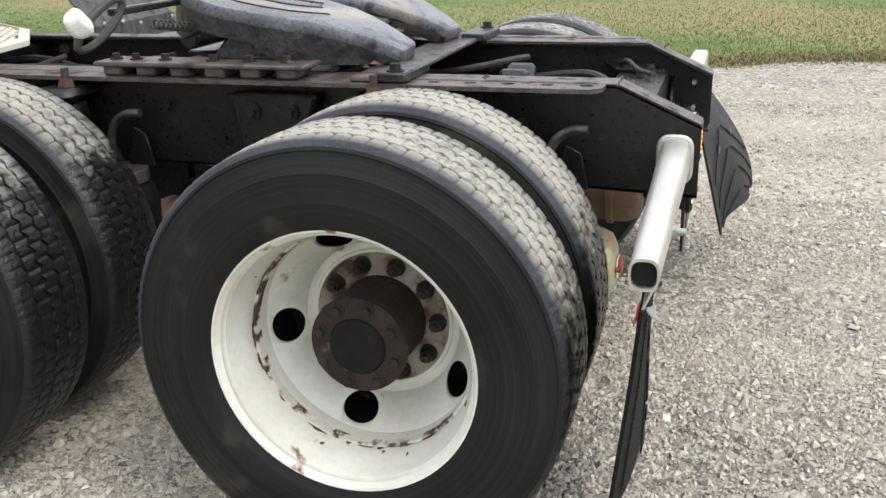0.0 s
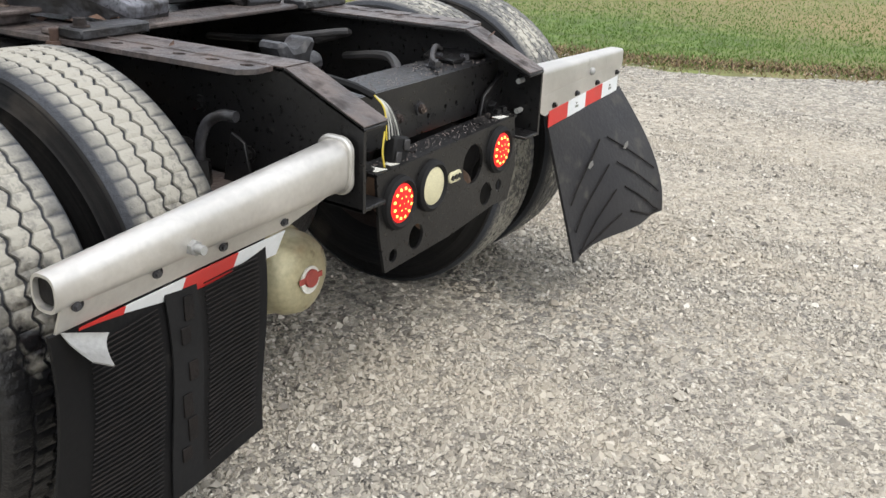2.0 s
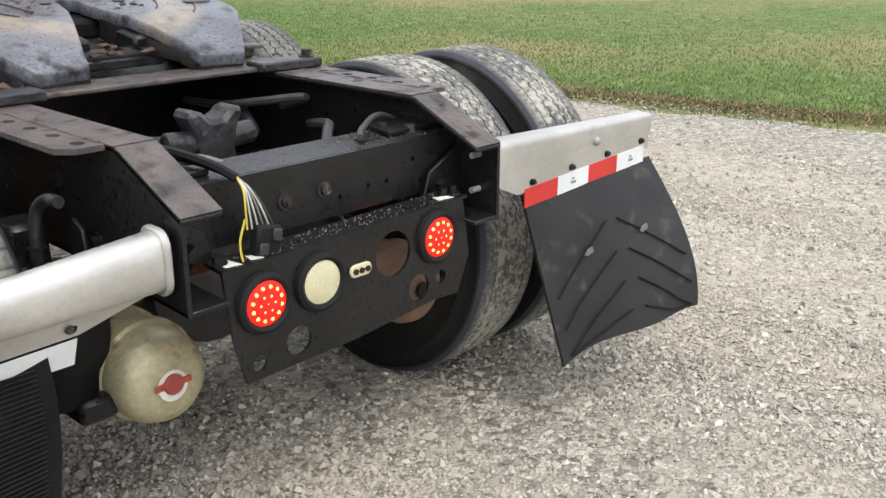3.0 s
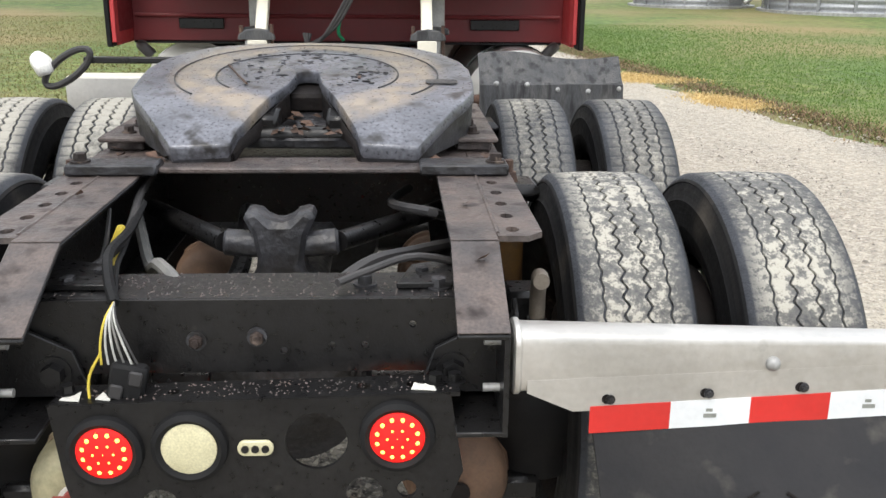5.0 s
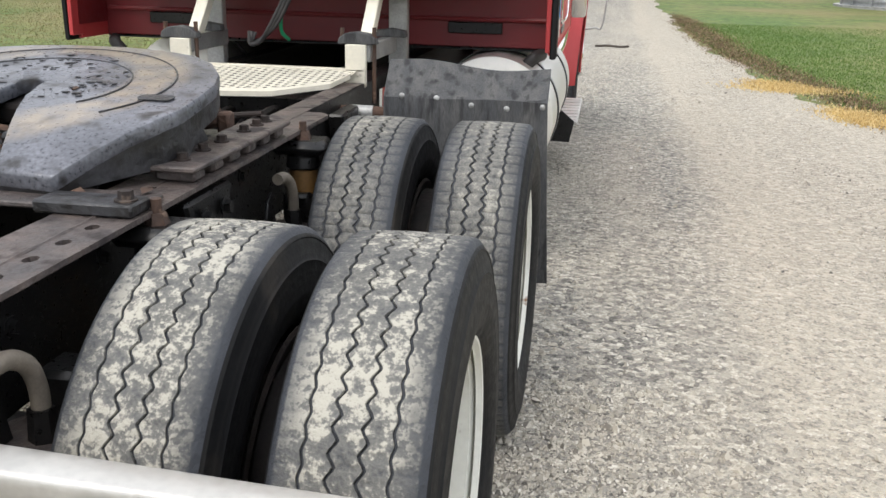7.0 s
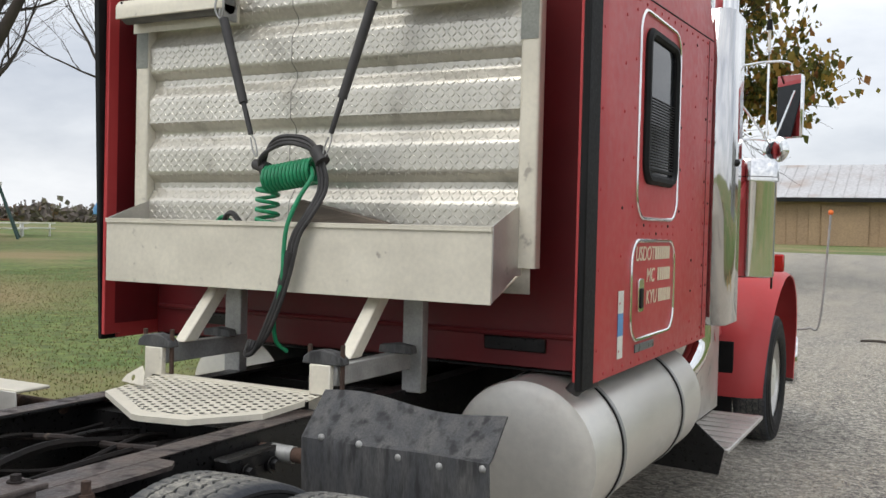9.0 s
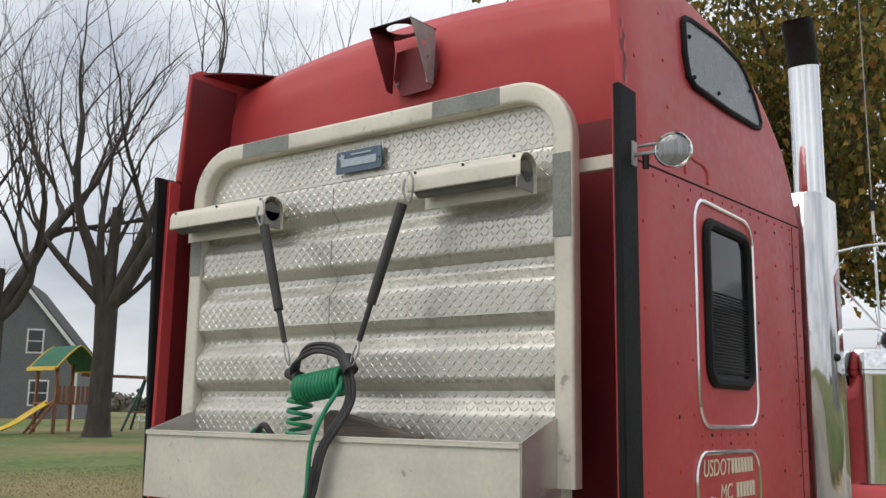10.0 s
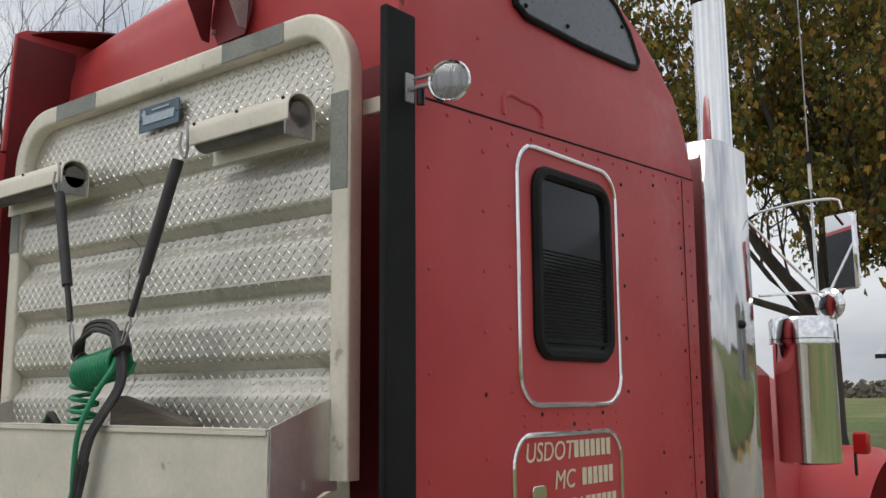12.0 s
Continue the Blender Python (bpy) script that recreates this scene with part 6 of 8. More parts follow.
letters("USDOT", 3.33, 1.575, 0.088, 1, sides[1])
letters("MC", 3.5, 1.48, 0.088, 1, sides[1])
letters("KYU", 3.5, 1.385, 0.088, 1, sides[1])
for y0, n, z in ((3.63, 7, 1.577), (3.68, 6, 1.482), (3.7, 6, 1.387)):
    for k in range(n):
        part("number_bar", box((1.2015, y0 + 0.037 * k, z), (1.2035, y0 + 0.028 + 0.037 * k, z + 0.058), 0.0004), M_GOLDEDGE, sides[1])

# round work lamp on the trailing edge
lm = Matrix.Translation((1.345, 2.785, 2.655)) @ Matrix.Rotation(radians(-68), 4, "Z") @ Matrix.Scale(0.84, 4)
wl_ = part("work_lamp", lathe([(-0.06, 0.0), (-0.055, 0.03), (-0.03, 0.055), (0.0, 0.07), (0.02, 0.075), (0.03, 0.07), (0.025, 0.064)], 32, m=lm), M_CHROME, truck, "round chrome work lamp on a bracket")
part("lens", lathe([(0.022, 0.065), (0.034, 0.04), (0.037, 0.0)], 28, m=lm), M_LAMPGLASS, wl_)
part("lamp_bracket", box((1.215, 2.745, 2.645), (1.31, 2.76, 2.658), 0.003), M_GALV, wl_)
part("lamp_bracket", box((1.215, 2.735, 2.615), (1.224, 2.77, 2.7), 0.002), M_GALV, wl_)
part("lamp_bracket", box((1.235, 2.745, 2.675), (1.31, 2.76, 2.684), 0.003), M_GALV, wl_)
part("lamp_nut", cyl((1.262, 2.752, 2.6), (1.262, 2.752, 2.645), 0.012, seg=8), M_FRAME, wl_)

# cab ahead of the sleeper, hood
part("cab_body", box((-0.85, 4.72, 1.9), (0.85, 5.7, 2.9), 0.08, box((-0.98, 4.72, 1.1), (0.98, 6.2, 1.95), 0.06)), M_RED, truck, "faded red cab")
hd = B()
hood_pts = lambda u, v: Vector(((2 * u - 1) * (0.95 - 0.3 * v), 6.2 + 2.35 * v, 0.95 + (1.2 - 0.3 * v) * (1 - abs(2 * u - 1) ** 4) ** 0.5 * (1 if v < 0.97 else 0.9)))
part("hood", grid_mesh("hood", hood_pts, 24, 10), M_RED, truck, "sloping red hood")
part("hood_front", box((-0.6, 8.4, 0.6), (0.6, 8.56, 1.75), 0.05), M_CHROME, truck)
part("windscreen", grid_mesh("ws", lambda u, v: Vector(((2 * u - 1) * 0.84, 5.95 - 0.25 * v, 1.9 + 0.95 * v)), 2, 2, 0.01), M_GLASS, truck)

for s in (-1, 1):
    tk_x, tk_z, tk_r = s * 0.91, 0.808, 0.305
    tm = Matrix.Translation((tk_x, 2.86 if s > 0 else 3.35, tk_z)) @ Matrix.Rotation(radians(90), 4, "Z")
    tank = part("fuel_tank", lathe([(0.0, 0.0), (0.0, tk_r - 0.05), (0.008, tk_r - 0.03), (0.012, tk_r - 0.005), (0.03, tk_r), (1.72, tk_r), (1.735, tk_r - 0.01), (1.74, 0)], 64, m=tm), M_TANK, truck, "dull aluminium cylindrical fuel tank")
    for y in (0.32, 1.3):
        part("strap", lathe([(y, tk_r + 0.001), (y, tk_r + 0.006), (y + 0.045, tk_r + 0.006), (y + 0.045, tk_r + 0.001)], 64, m=tm), M_BLACK, tank, "black strap round the tank")
        part("strap_band", lathe([(y + 0.008, tk_r + 0.004), (y + 0.008, tk_r + 0.009), (y + 0.037, tk_r + 0.009), (y + 0.037, tk_r + 0.004)], 64, m=tm), M_GALV, tank)
    part("tank_step", box((s * 0.78, 3.95, 1.13), (s * 1.12, 4.58, 1.15), 0.004), M_ALU, tank)
    for k in range(9):
        part("step_rib", box((min(s * 0.8, s * 1.1), 4.0 + 0.065 * k, 1.15), (max(s * 0.8, s * 1.1), 4.03 + 0.065 * k, 1.157), 0.002), M_ALU, tank)
    part("filler", tube(smooth_path([(s * 1.06, 2.98, 1.06), (s * 1.1, 2.98, 1.1), (s * 1.13, 3.04, 1.11)], 4), 0.03, 10), M_HOSE, tank)
    for y in (3.2, 4.2):
        part("tank_bracket", box((min(s * 0.44, s * 0.7), y, 0.45), (max(s * 0.44, s * 0.7), y + 0.08, 0.62), 0.01), M_FRAME, tank)
    # exhaust
    shield = [(1.0, 4.8), (1.2, 4.8), (1.265, 4.815), (1.285, 4.86), (1.285, 5.14), (1.265, 5.185), (1.2, 5.2), (1.0, 5.2)]
    if s < 0:
        shield = [(-x, y) for x, y in reversed(shield)]
    guard = part("exhaust_guard", plate([shield], 1.75, at(XY, z=1.19), 0.006), M_SHIELD, truck, "polished folded exhaust guard", 50)
    part("guard_bolt", ball((s * 1.287, 4.98, 2.1), 0.022, seg=12), M_FRAME, guard)
    for z in (1.45, 2.7):
        part("guard_bolt", ball((s * 1.15, 4.797, z), 0.008, seg=8), M_GALV, guard)
    stack = part("exhaust_tube", tube([(s * 1.18, 5.05, 2.8), (s * 1.18, 5.05, 3.3), (s * 1.18, 5.05, 3.66), (s * 1.18, 5.03, 3.78), (s * 1.18, 4.97, 3.9)], 0.08, 28, caps=False), M_CHROME, truck, "chrome exhaust stack with a black mouth")
    mouth = Matrix.Translation((s * 1.18, 4.955, 3.92)) @ Vector((0, -0.4, 0.92)).to_track_quat("X", "Z").to_matrix().to_4x4()
    part("mouth", lathe([(0.02, 0.081), (0.02, 0.072), (-0.12, 0.07), (-0.12, 0.0)], 28, m=mouth), M_CAP, stack)
    part("soot_band", tube([(s * 1.18, 5.046, 3.69), (s * 1.18, 5.03, 3.78), (s * 1.18, 4.97, 3.9), (s * 1.18, 4.958, 3.925)], 0.0815, 28, caps=False), M_CAP, stack, "sooty black tip")
    part("lower_pipe", tube(smooth_path([(s * 1.11, 4.96, 1.22), (s * 1.11, 4.96, 1.06), (s * 1.06, 4.88, 0.92), (s * 0.95, 4.78, 0.8), (s * 0.8, 4.72, 0.74)], 6), 0.064, 24), M_CHROME, truck, "bent chrome exhaust pipe")
    # steps below the cab
    stp = part("cab_step", box((min(s * 0.92, s * 1.27), 5.1, 0.42), (max(s * 0.92, s * 1.27), 6.3, 0.45), 0.006), M_ALU, truck, "ribbed aluminium cab step")
    for k in range(8):
        part("step_rib", box((min(s * 0.94, s * 1.26), 5.14 + 0.145 * k, 0.45), (max(s * 0.94, s * 1.26), 5.2 + 0.145 * k, 0.457), 0.002), M_ALU, stp)
    part("step_panel", plate([[(s * 0.6, 0.75), (s * 0.92, 0.72), (s * 1.25, 0.45), (s * 1.22, 0.3), (s * 0.6, 0.32)]], 0.01, at(XZ, y=5.08)), M_FRAME, stp)
    part("battery_box", box((min(s * 0.5, s * 0.94), 5.1, 0.45), (max(s * 0.5, s * 0.94), 6.4, 1.08), 0.02), M_ALU, truck, "aluminium battery box under the cab door")
    # front wheel, fender
    fw_ = part("front_wheel", lathe([(0.0, 0.16), (0.1, 0.16), (0.11, 0.0)], 24), M_WHEEL, truck, "front wheel with a black tyre")
    fw_.matrix_basis = Matrix.Translation((s * 1.05, 7.65, 0.503)) @ Matrix.Rotation(0 if s > 0 else math.pi, 4, "Z")
    meshpart("tyre", TYREFRONT, None, fw_)
    part("rim", lathe([(0.105, 0.309), (0.11, 0.318), (0.1, 0.309), (0.06, 0.28), (0.05, 0.2), (0.08, 0.16)], 40), M_ALU, fw_)

    def fender(u, v):
        a = radians(-12 + 196 * u)
        t = abs(2 * v - 1)
        r = 0.89 - 0.06 * max(0, (v - 0.7) / 0.3) ** 2
        x = 0.6 + 0.64 * v - 0.05 * (1 - math.sin(max(0.0, a))) * v
        y, z = 7.62 - r * math.cos(math.pi - a) * -1.0, 0.55 + r * math.sin(a)
        y = 7.62 + r * math.cos(a) * 1.02
        return Vector((s * x, y, max(z, 0.42)))
    fd = part("front_fender", grid_mesh("fender", fender, 36, 12, 0.012), M_RED, truck, "rounded red front fender", 50)
    part("fender_flap", box((min(s * 0.62, s * 0.98), 6.72, 0.3), (max(s * 0.62, s * 0.98), 6.735, 0.9), 0.004), M_FLAP, fd)
    part("marker_lamp", box((s * 1.255 - 0.045, 6.82, 1.43), (s * 1.255 + 0.045, 6.88, 1.56), 0.012), M_REDLENS, truck, "red marker lamp on the fender")
    part("lamp_foot", box((s * 1.255 - 0.05, 6.84, 1.3), (s * 1.2 + 0.02, 6.87, 1.44), 0.006), M_FRAME, truck)
    # air cleaner
    acm = Matrix.Translation((s * 1.16, 6.2, 1.41)) @ Matrix.Rotation(radians(-90), 4, "Y")
    ac = part("air_cleaner", lathe([(0.0, 0.0), (0.0, 0.15), (0.01, 0.165), (0.64, 0.165), (0.66, 0.17), (0.675, 0.165), (0.68, 0.18), (0.78, 0.18), (0.8, 0.165), (0.8, 0.0)], 48, m=acm), M_CHROME, truck, "polished cylindrical air cleaner")
    part("band", lathe([(0.655, 0.168), (0.655, 0.184), (0.675, 0.184), (0.675, 0.168)], 48, m=acm), M_CHROME, ac)
    # mirror
    mm = Matrix.Translation((s * 1.39, 6.28, 2.575)) @ Matrix.Rotation(radians(-s * 22), 4, "Z")
    mi = part("mirror", box((-0.09, -0.025, -0.215), (0.09, 0.03, 0.215), 0.02, None, mm), M_CHROME, truck, "tall chrome west coast mirror")
    part("mirror_glass", box((-0.086, -0.031, -0.209), (0.086, -0.027, 0.209), 0.001, None, mm), M_MIRROR, mi)
    part("round_mirror", lathe([(-0.03, 0.0), (-0.02, 0.06), (0.0, 0.09), (0.01, 0.092), (0.015, 0.085), (0.03, 0.05), (0.035, 0)], 28, m=Matrix.Translation((s * 1.31, 6.24, 2.28)) @ Matrix.Rotation(radians(-90 - s * 14), 4, "Z")), M_MIRROR, mi)
    arms = [smooth_path([(s * 1.0, 6.0, 2.8), (s * 1.2, 6.2, 2.87), (s * 1.36, 6.3, 2.88), (s * 1.39, 6.3, 2.82)], 5), smooth_path([(s * 1.0, 6.0, 2.33), (s * 1.2, 6.2, 2.35), (s * 1.3, 6.29, 2.34), (s * 1.38, 6.29, 2.37)], 5), [(s * 1.24, 6.26, 2.34), (s * 1.24, 6.26, 2.88)], [(s * 0.99, 5.9, 2.75), (s * 1.24, 6.25, 2.36)]]
    for a in arms:
        part("mirror_arm", tube(a, 0.008, 8), M_CHROME, mi)
    an = part("antenna", tube([(s * 1.24, 6.26, 2.88), (s * 1.24, 6.26, 3.5), (s * 1.235, 6.27, 4.7)], 0.005, 6, taper=0.0025), M_GALV, truck, "thin whip antenna")
    part("antenna_coil", cyl((s * 1.24, 6.26, 3.1), (s * 1.24, 6.26, 3.17), 0.022, 0.016, 14), M_BLACK, an)
    part("antenna_base", cyl((s * 1.24, 6.26, 2.95), (s * 1.24, 6.26, 3.1), 0.01, seg=10), M_STICKERW, an)
# kerb feeler
kf = part("fender_guide", tube(smooth_path([(1.2, 8.5, 0.86), (1.3, 8.5, 0.88), (1.39, 8.5, 0.96), (1.45, 8.5, 1.9)], 6), 0.01, 8), M_GALV, truck, "thin guide rod with an orange tip")
part("tip", ball((1.45, 8.5, 1.915), 0.024), M_ORANGE, kf)
part("bumper", box((-1.2, 8.55, 0.35), (1.2, 8.68, 0.8), 0.03), M_CHROME, truck, "chrome front bumper")
part("engine_block", box((-0.4, 5.2, 0.5), (0.4, 7.8, 1.1), 0.03), M_FRAME, truck)
SHIFT = (0.0, 0.0, 0.0)

# ---- ground ----
def sstep(a, b, x):
    t = min(1.0, max(0.0, (x - a) / (b - a)))
    return t * t * (3 - 2 * t)


def land(x, y):
    """Height of the ground: level yard, a gentle rise away to the front."""
    return 1.0 * sstep(22, 85, math.hypot(x, max(0.0, y))) * sstep(0.0, 20.0, y)


def island_colours(name, cols, rough=0.8, spread=0.25):
    """Material whose colour differs from loose piece to loose piece."""
    m = mat(name, cols[0][1], cols[0][1], 8, rough)
    N, L = m.node_tree.nodes, m.node_tree.links
    b = N["Principled BSDF"]
    geo, ramp = N.new("ShaderNodeNewGeometry"), N.new("ShaderNodeValToRGB")
    ramp.color_ramp.elements[0].position, ramp.color_ramp.elements[0].color = cols[0][0], (*cols[0][1], 1)
    ramp.color_ramp.elements[1].position, ramp.color_ramp.elements[1].color = cols[-1][0], (*cols[-1][1], 1)
    for p, c in cols[1:-1]:
        e = ramp.color_ramp.elements.new(p)
        e.color = (*c, 1)
    L.new(geo.outputs["Random Per Island"], ramp.inputs["Fac"])
    L.new(ramp.outputs["Color"], b.inputs["Base Color"])
    return m


def gravel_material():
    m = mat("limestone_gravel", (0.33, 0.305, 0.265), (0.25, 0.235, 0.21), 0.9, 0.85, 0.95)
    N, L = m.node_tree.nodes, m.node_tree.links
    b = N["Principled BSDF"]
    tc = N.new("ShaderNodeTexCoord")
    big, small = N.new("ShaderNodeTexVoronoi"), N.new("ShaderNodeTexVoronoi")
    big.inputs["Scale"].default_value, small.inputs["Scale"].default_value = 36.0, 95.0
    warp = N.new("ShaderNodeTexNoise")
    warp.inputs["Scale"].default_value = 40.0
    add = N.new("ShaderNodeMixRGB")
    add.blend_type, add.inputs[0].default_value = "ADD", 0.018
    L.new(tc.outputs["Object"], warp.inputs["Vector"])
    L.new(tc.outputs["Object"], add.inputs[1])
    L.new(warp.outputs["Color"], add.inputs[2])
    for v in (big, small):
        L.new(add.outputs[0], v.inputs["Vector"])
    sep = N.new("ShaderNodeSeparateColor")
    L.new(big.outputs["Color"], sep.inputs[0])
    sep2 = N.new("ShaderNodeSeparateColor")
    L.new(small.outputs["Color"], sep2.inputs[0])
    ramp = N.new("ShaderNodeValToRGB")
    stops = [(0.0, (0.05, 0.047, 0.044)), (0.25, (0.16, 0.15, 0.134)), (0.5, (0.29, 0.273, 0.24)), (0.75, (0.43, 0.395, 0.325)), (1.0, (0.7, 0.665, 0.59))]
    ramp.color_ramp.elements[0].color, ramp.color_ramp.elements[1].color = (*stops[0][1], 1), (*stops[-1][1], 1)
    for p, c in stops[1:-1]:
        ramp.color_ramp.elements.new(p).color = (*c, 1)
    mixv = N.new("ShaderNodeMath")
    mixv.operation = "MULTIPLY_ADD"
    L.new(sep.outputs[0], mixv.inputs[0])
    mixv.inputs[1].default_value = 0.66
    half = N.new("ShaderNodeMath")
    half.operation = "MULTIPLY"
    L.new(sep2.outputs[1], half.inputs[0])
    half.inputs[1].default_value = 0.36
    L.new(half.outputs[0], mixv.inputs[2])
    L.new(mixv.outputs[0], ramp.inputs["Fac"])
    # tan dust and worn tracks, metres wide
    dust = N.new("ShaderNodeTexNoise")
    dust.inputs["Scale"].default_value, dust.inputs["Detail"].default_value, dust.inputs["Roughness"].default_value = 0.7, 10.0, 0.68
    lane = N.new("ShaderNodeMapping")
    lane.inputs["Scale"].default_value = (1.0, 0.22, 1.0)
    L.new(tc.outputs["Object"], lane.inputs["Vector"])
    L.new(lane.outputs["Vector"], dust.inputs["Vector"])
    dr = N.new("ShaderNodeMapRange")
    dr.inputs["From Min"].default_value, dr.inputs["From Max"].default_value, dr.inputs["To Max"].default_value = 0.43, 0.62, 0.6
    L.new(dust.outputs["Fac"], dr.inputs["Value"])
    mx = N.new("ShaderNodeMix")
    mx.data_type = "RGBA"
    # compacted wheel lane along the drive
    sx = N.new("ShaderNodeSeparateXYZ")
    L.new(tc.outputs["Object"], sx.inputs[0])
    wob = N.new("ShaderNodeMath")
    wob.operation, wob.inputs[1].default_value = "MULTIPLY_ADD", 1.6
    L.new(dust.outputs["Fac"], wob.inputs[0])
    L.new(sx.outputs["X"], wob.inputs[2])
    lane_r = N.new("ShaderNodeValToRGB")
    lane_r.color_ramp.elements[0].position, lane_r.color_ramp.elements[0].color = 0.27, (0, 0, 0, 1)
    lane_r.color_ramp.elements[1].position, lane_r.color_ramp.elements[1].color = 0.58, (0, 0, 0, 1)
    for p, c in ((0.31, 0.9), (0.37, 0.7), (0.42, 0.7), (0.48, 0.95)):
        lane_r.color_ramp.elements.new(p).color = (c, c, c, 1)
    tenth = N.new("ShaderNodeMath")
    tenth.operation, tenth.inputs[1].default_value = "MULTIPLY", 0.1
    L.new(wob.outputs[0], tenth.inputs[0])
    L.new(tenth.outputs[0], lane_r.inputs["Fac"])
    both = N.new("ShaderNodeMath")
    both.operation = "MAXIMUM"
    L.new(dr.outputs["Result"], both.inputs[0])
    L.new(lane_r.outputs["Color"], both.inputs[1])
    speck = N.new("ShaderNodeMapRange")
    speck.inputs["To Min"].default_value, speck.inputs["To Max"].default_value = 0.22, 1.0
    L.new(sep2.outputs[2], speck.inputs["Value"])
    cover = N.new("ShaderNodeMath")
    cover.operation = "MULTIPLY"
    L.new(both.outputs[0], cover.inputs[0])
    L.new(speck.outputs["Result"], cover.inputs[1])
    L.new(cover.outputs[0], mx.inputs["Factor"])
    L.new(ramp.outputs["Color"], mx.inputs[6])
    mx.inputs[7].default_value = (0.53, 0.468, 0.37, 1)
    L.new(mx.outputs[2], b.inputs["Base Color"])
    bp = N.new("ShaderNodeBump")
    bp.inputs["Strength"].default_value, bp.inputs["Distance"].default_value = 0.8, 0.009
    sm = N.new("ShaderNodeMath")
    sm.operation = "ADD"
    L.new(big.outputs["Distance"], sm.inputs[0])
    L.new(small.outputs["Distance"], sm.inputs[1])
    bp.invert = True
    L.new(sm.outputs[0], bp.inputs["Height"])
    L.new(bp.outputs["Normal"], b.inputs["Normal"])
    return m


M_GRAVEL = gravel_material()
M_STONE = island_colours("crushed_stone", [(0.0, (0.11, 0.101, 0.09)), (0.2, (0.265, 0.243, 0.208)), (0.5, (0.41, 0.377, 0.318)), (0.78, (0.48, 0.442, 0.37)), (0.94, (0.57, 0.53, 0.455)), (1.0, (0.7, 0.67, 0.61))], 0.85)


def dusty_stone(m):
    """Tan dust lies over the loose stones in drifts some metres long."""
    N, L = m.node_tree.nodes, m.node_tree.links
    b = N["Principled BSDF"]
    old = b.inputs["Base Color"].links[0].from_socket
    tc, mp, ns, mr = N.new("ShaderNodeTexCoord"), N.new("ShaderNodeMapping"), N.new("ShaderNodeTexNoise"), N.new("ShaderNodeMapRange")
    mp.inputs["Scale"].default_value = (1.0, 0.4, 1.0)
    ns.inputs["Scale"].default_value, ns.inputs["Detail"].default_value = 1.7, 5.0
    mr.inputs["From Min"].default_value, mr.inputs["From Max"].default_value, mr.inputs["To Max"].default_value = 0.48, 0.6, 0.62
    L.new(tc.outputs["Object"], mp.inputs["Vector"])
    L.new(mp.outputs["Vector"], ns.inputs["Vector"])
    L.new(ns.outputs["Fac"], mr.inputs["Value"])
    x = N.new("ShaderNodeMix")
    x.data_type = "RGBA"
    L.new(mr.outputs["Result"], x.inputs["Factor"])
    L.new(old, x.inputs[6])
    x.inputs[7].default_value = (0.475, 0.425, 0.345, 1)
    L.new(x.outputs[2], b.inputs["Base Color"])


dusty_stone(M_STONE)
M_GRASS = mat("mown_grass_soil", (0.09, 0.145, 0.033), (0.15, 0.17, 0.05), 0.3, 0.9, 1.0, 0, 0.8, 60, patch=(0.24, 0.19, 0.085), pscale=0.14, plo=0.47, phi=0.64, fine=0.45)
M_BLADE = island_colours("grass_blade", [(0.0, (0.085, 0.165, 0.03)), (0.5, (0.11, 0.195, 0.038)), (0.9, (0.135, 0.205, 0.046)), (1.0, (0.18, 0.21, 0.065))], 0.7)
M_BLADEDRY = island_colours("thin_lawn_blade", [(0.0, (0.085, 0.11, 0.03)), (0.4, (0.135, 0.135, 0.042)), (0.75, (0.19, 0.16, 0.068)), (1.0, (0.23, 0.185, 0.085))], 0.8)
M_STRAW = island_colours("dry_straw", [(0.0, (0.09, 0.06, 0.038)), (0.45, (0.14, 0.092, 0.052)), (0.75, (0.22, 0.15, 0.078)), (1.0, (0.38, 0.29, 0.16))], 0.8)
M_CHAFF = island_colours("yellow_chaff", [(0.0, (0.5, 0.33, 0.1)), (0.5, (0.62, 0.46, 0.2)), (1.0, (0.7, 0.56, 0.3))], 0.8)


def ground_sheet():
    xs = [-900, -500, -250, -150] + [-110 + 3.0 * k for k in range(50)] + [50, 100, 250, 500, 900]
    ys = [-900, -300, -100, -40, -10] + [3.0 * k for k in range(40)] + [150, 250, 500, 900]
    V = [(x, y, land(x, y)) for x in xs for y in ys]
    n = len(ys)
    F = [(i * n + j, (i + 1) * n + j, (i + 1) * n + j + 1, i * n + j + 1) for i in range(len(xs) - 1) for j in range(n - 1)]
    me = bpy.data.meshes.new("ground")
    me.from_pydata(V, [], F)
    return tagged(meshpart("ground", me, M_GRASS, None), "mown autumn lawn with brown patches", "ground", kind="structure")


ground_sheet()
EDGE_R = [(-40, 9.5), (-12, 8.2), (-4, 7.3), (-1.5, 6.8), (0.5, 5.9), (4.6, 4.95), (8, 4.3), (12, 3.75), (16, 3.35), (30, 3.0), (44, 3.3), (56, 9.0), (64, 18.0)]
EDGE_L = [(-40, -6.5), (-8, -5.2), (0, -4.4), (5, -3.4), (12, -3.0), (30, -3.2), (44, -4.0), (56, -7.0), (64, -12.0)]


def edge(tab, y, wob):
    for (y0, x0), (y1, x1) in zip(tab, tab[1:]):
        if y <= y1:
            t = max(0.0, (y - y0) / (y1 - y0))
            return x0 + (x1 - x0) * t + wob * noise.noise((y * 0.9, 3.1, wob)) + 0.4 * wob * noise.noise((y * 4.1, 7.7, 1.0))
    return tab[-1][1]


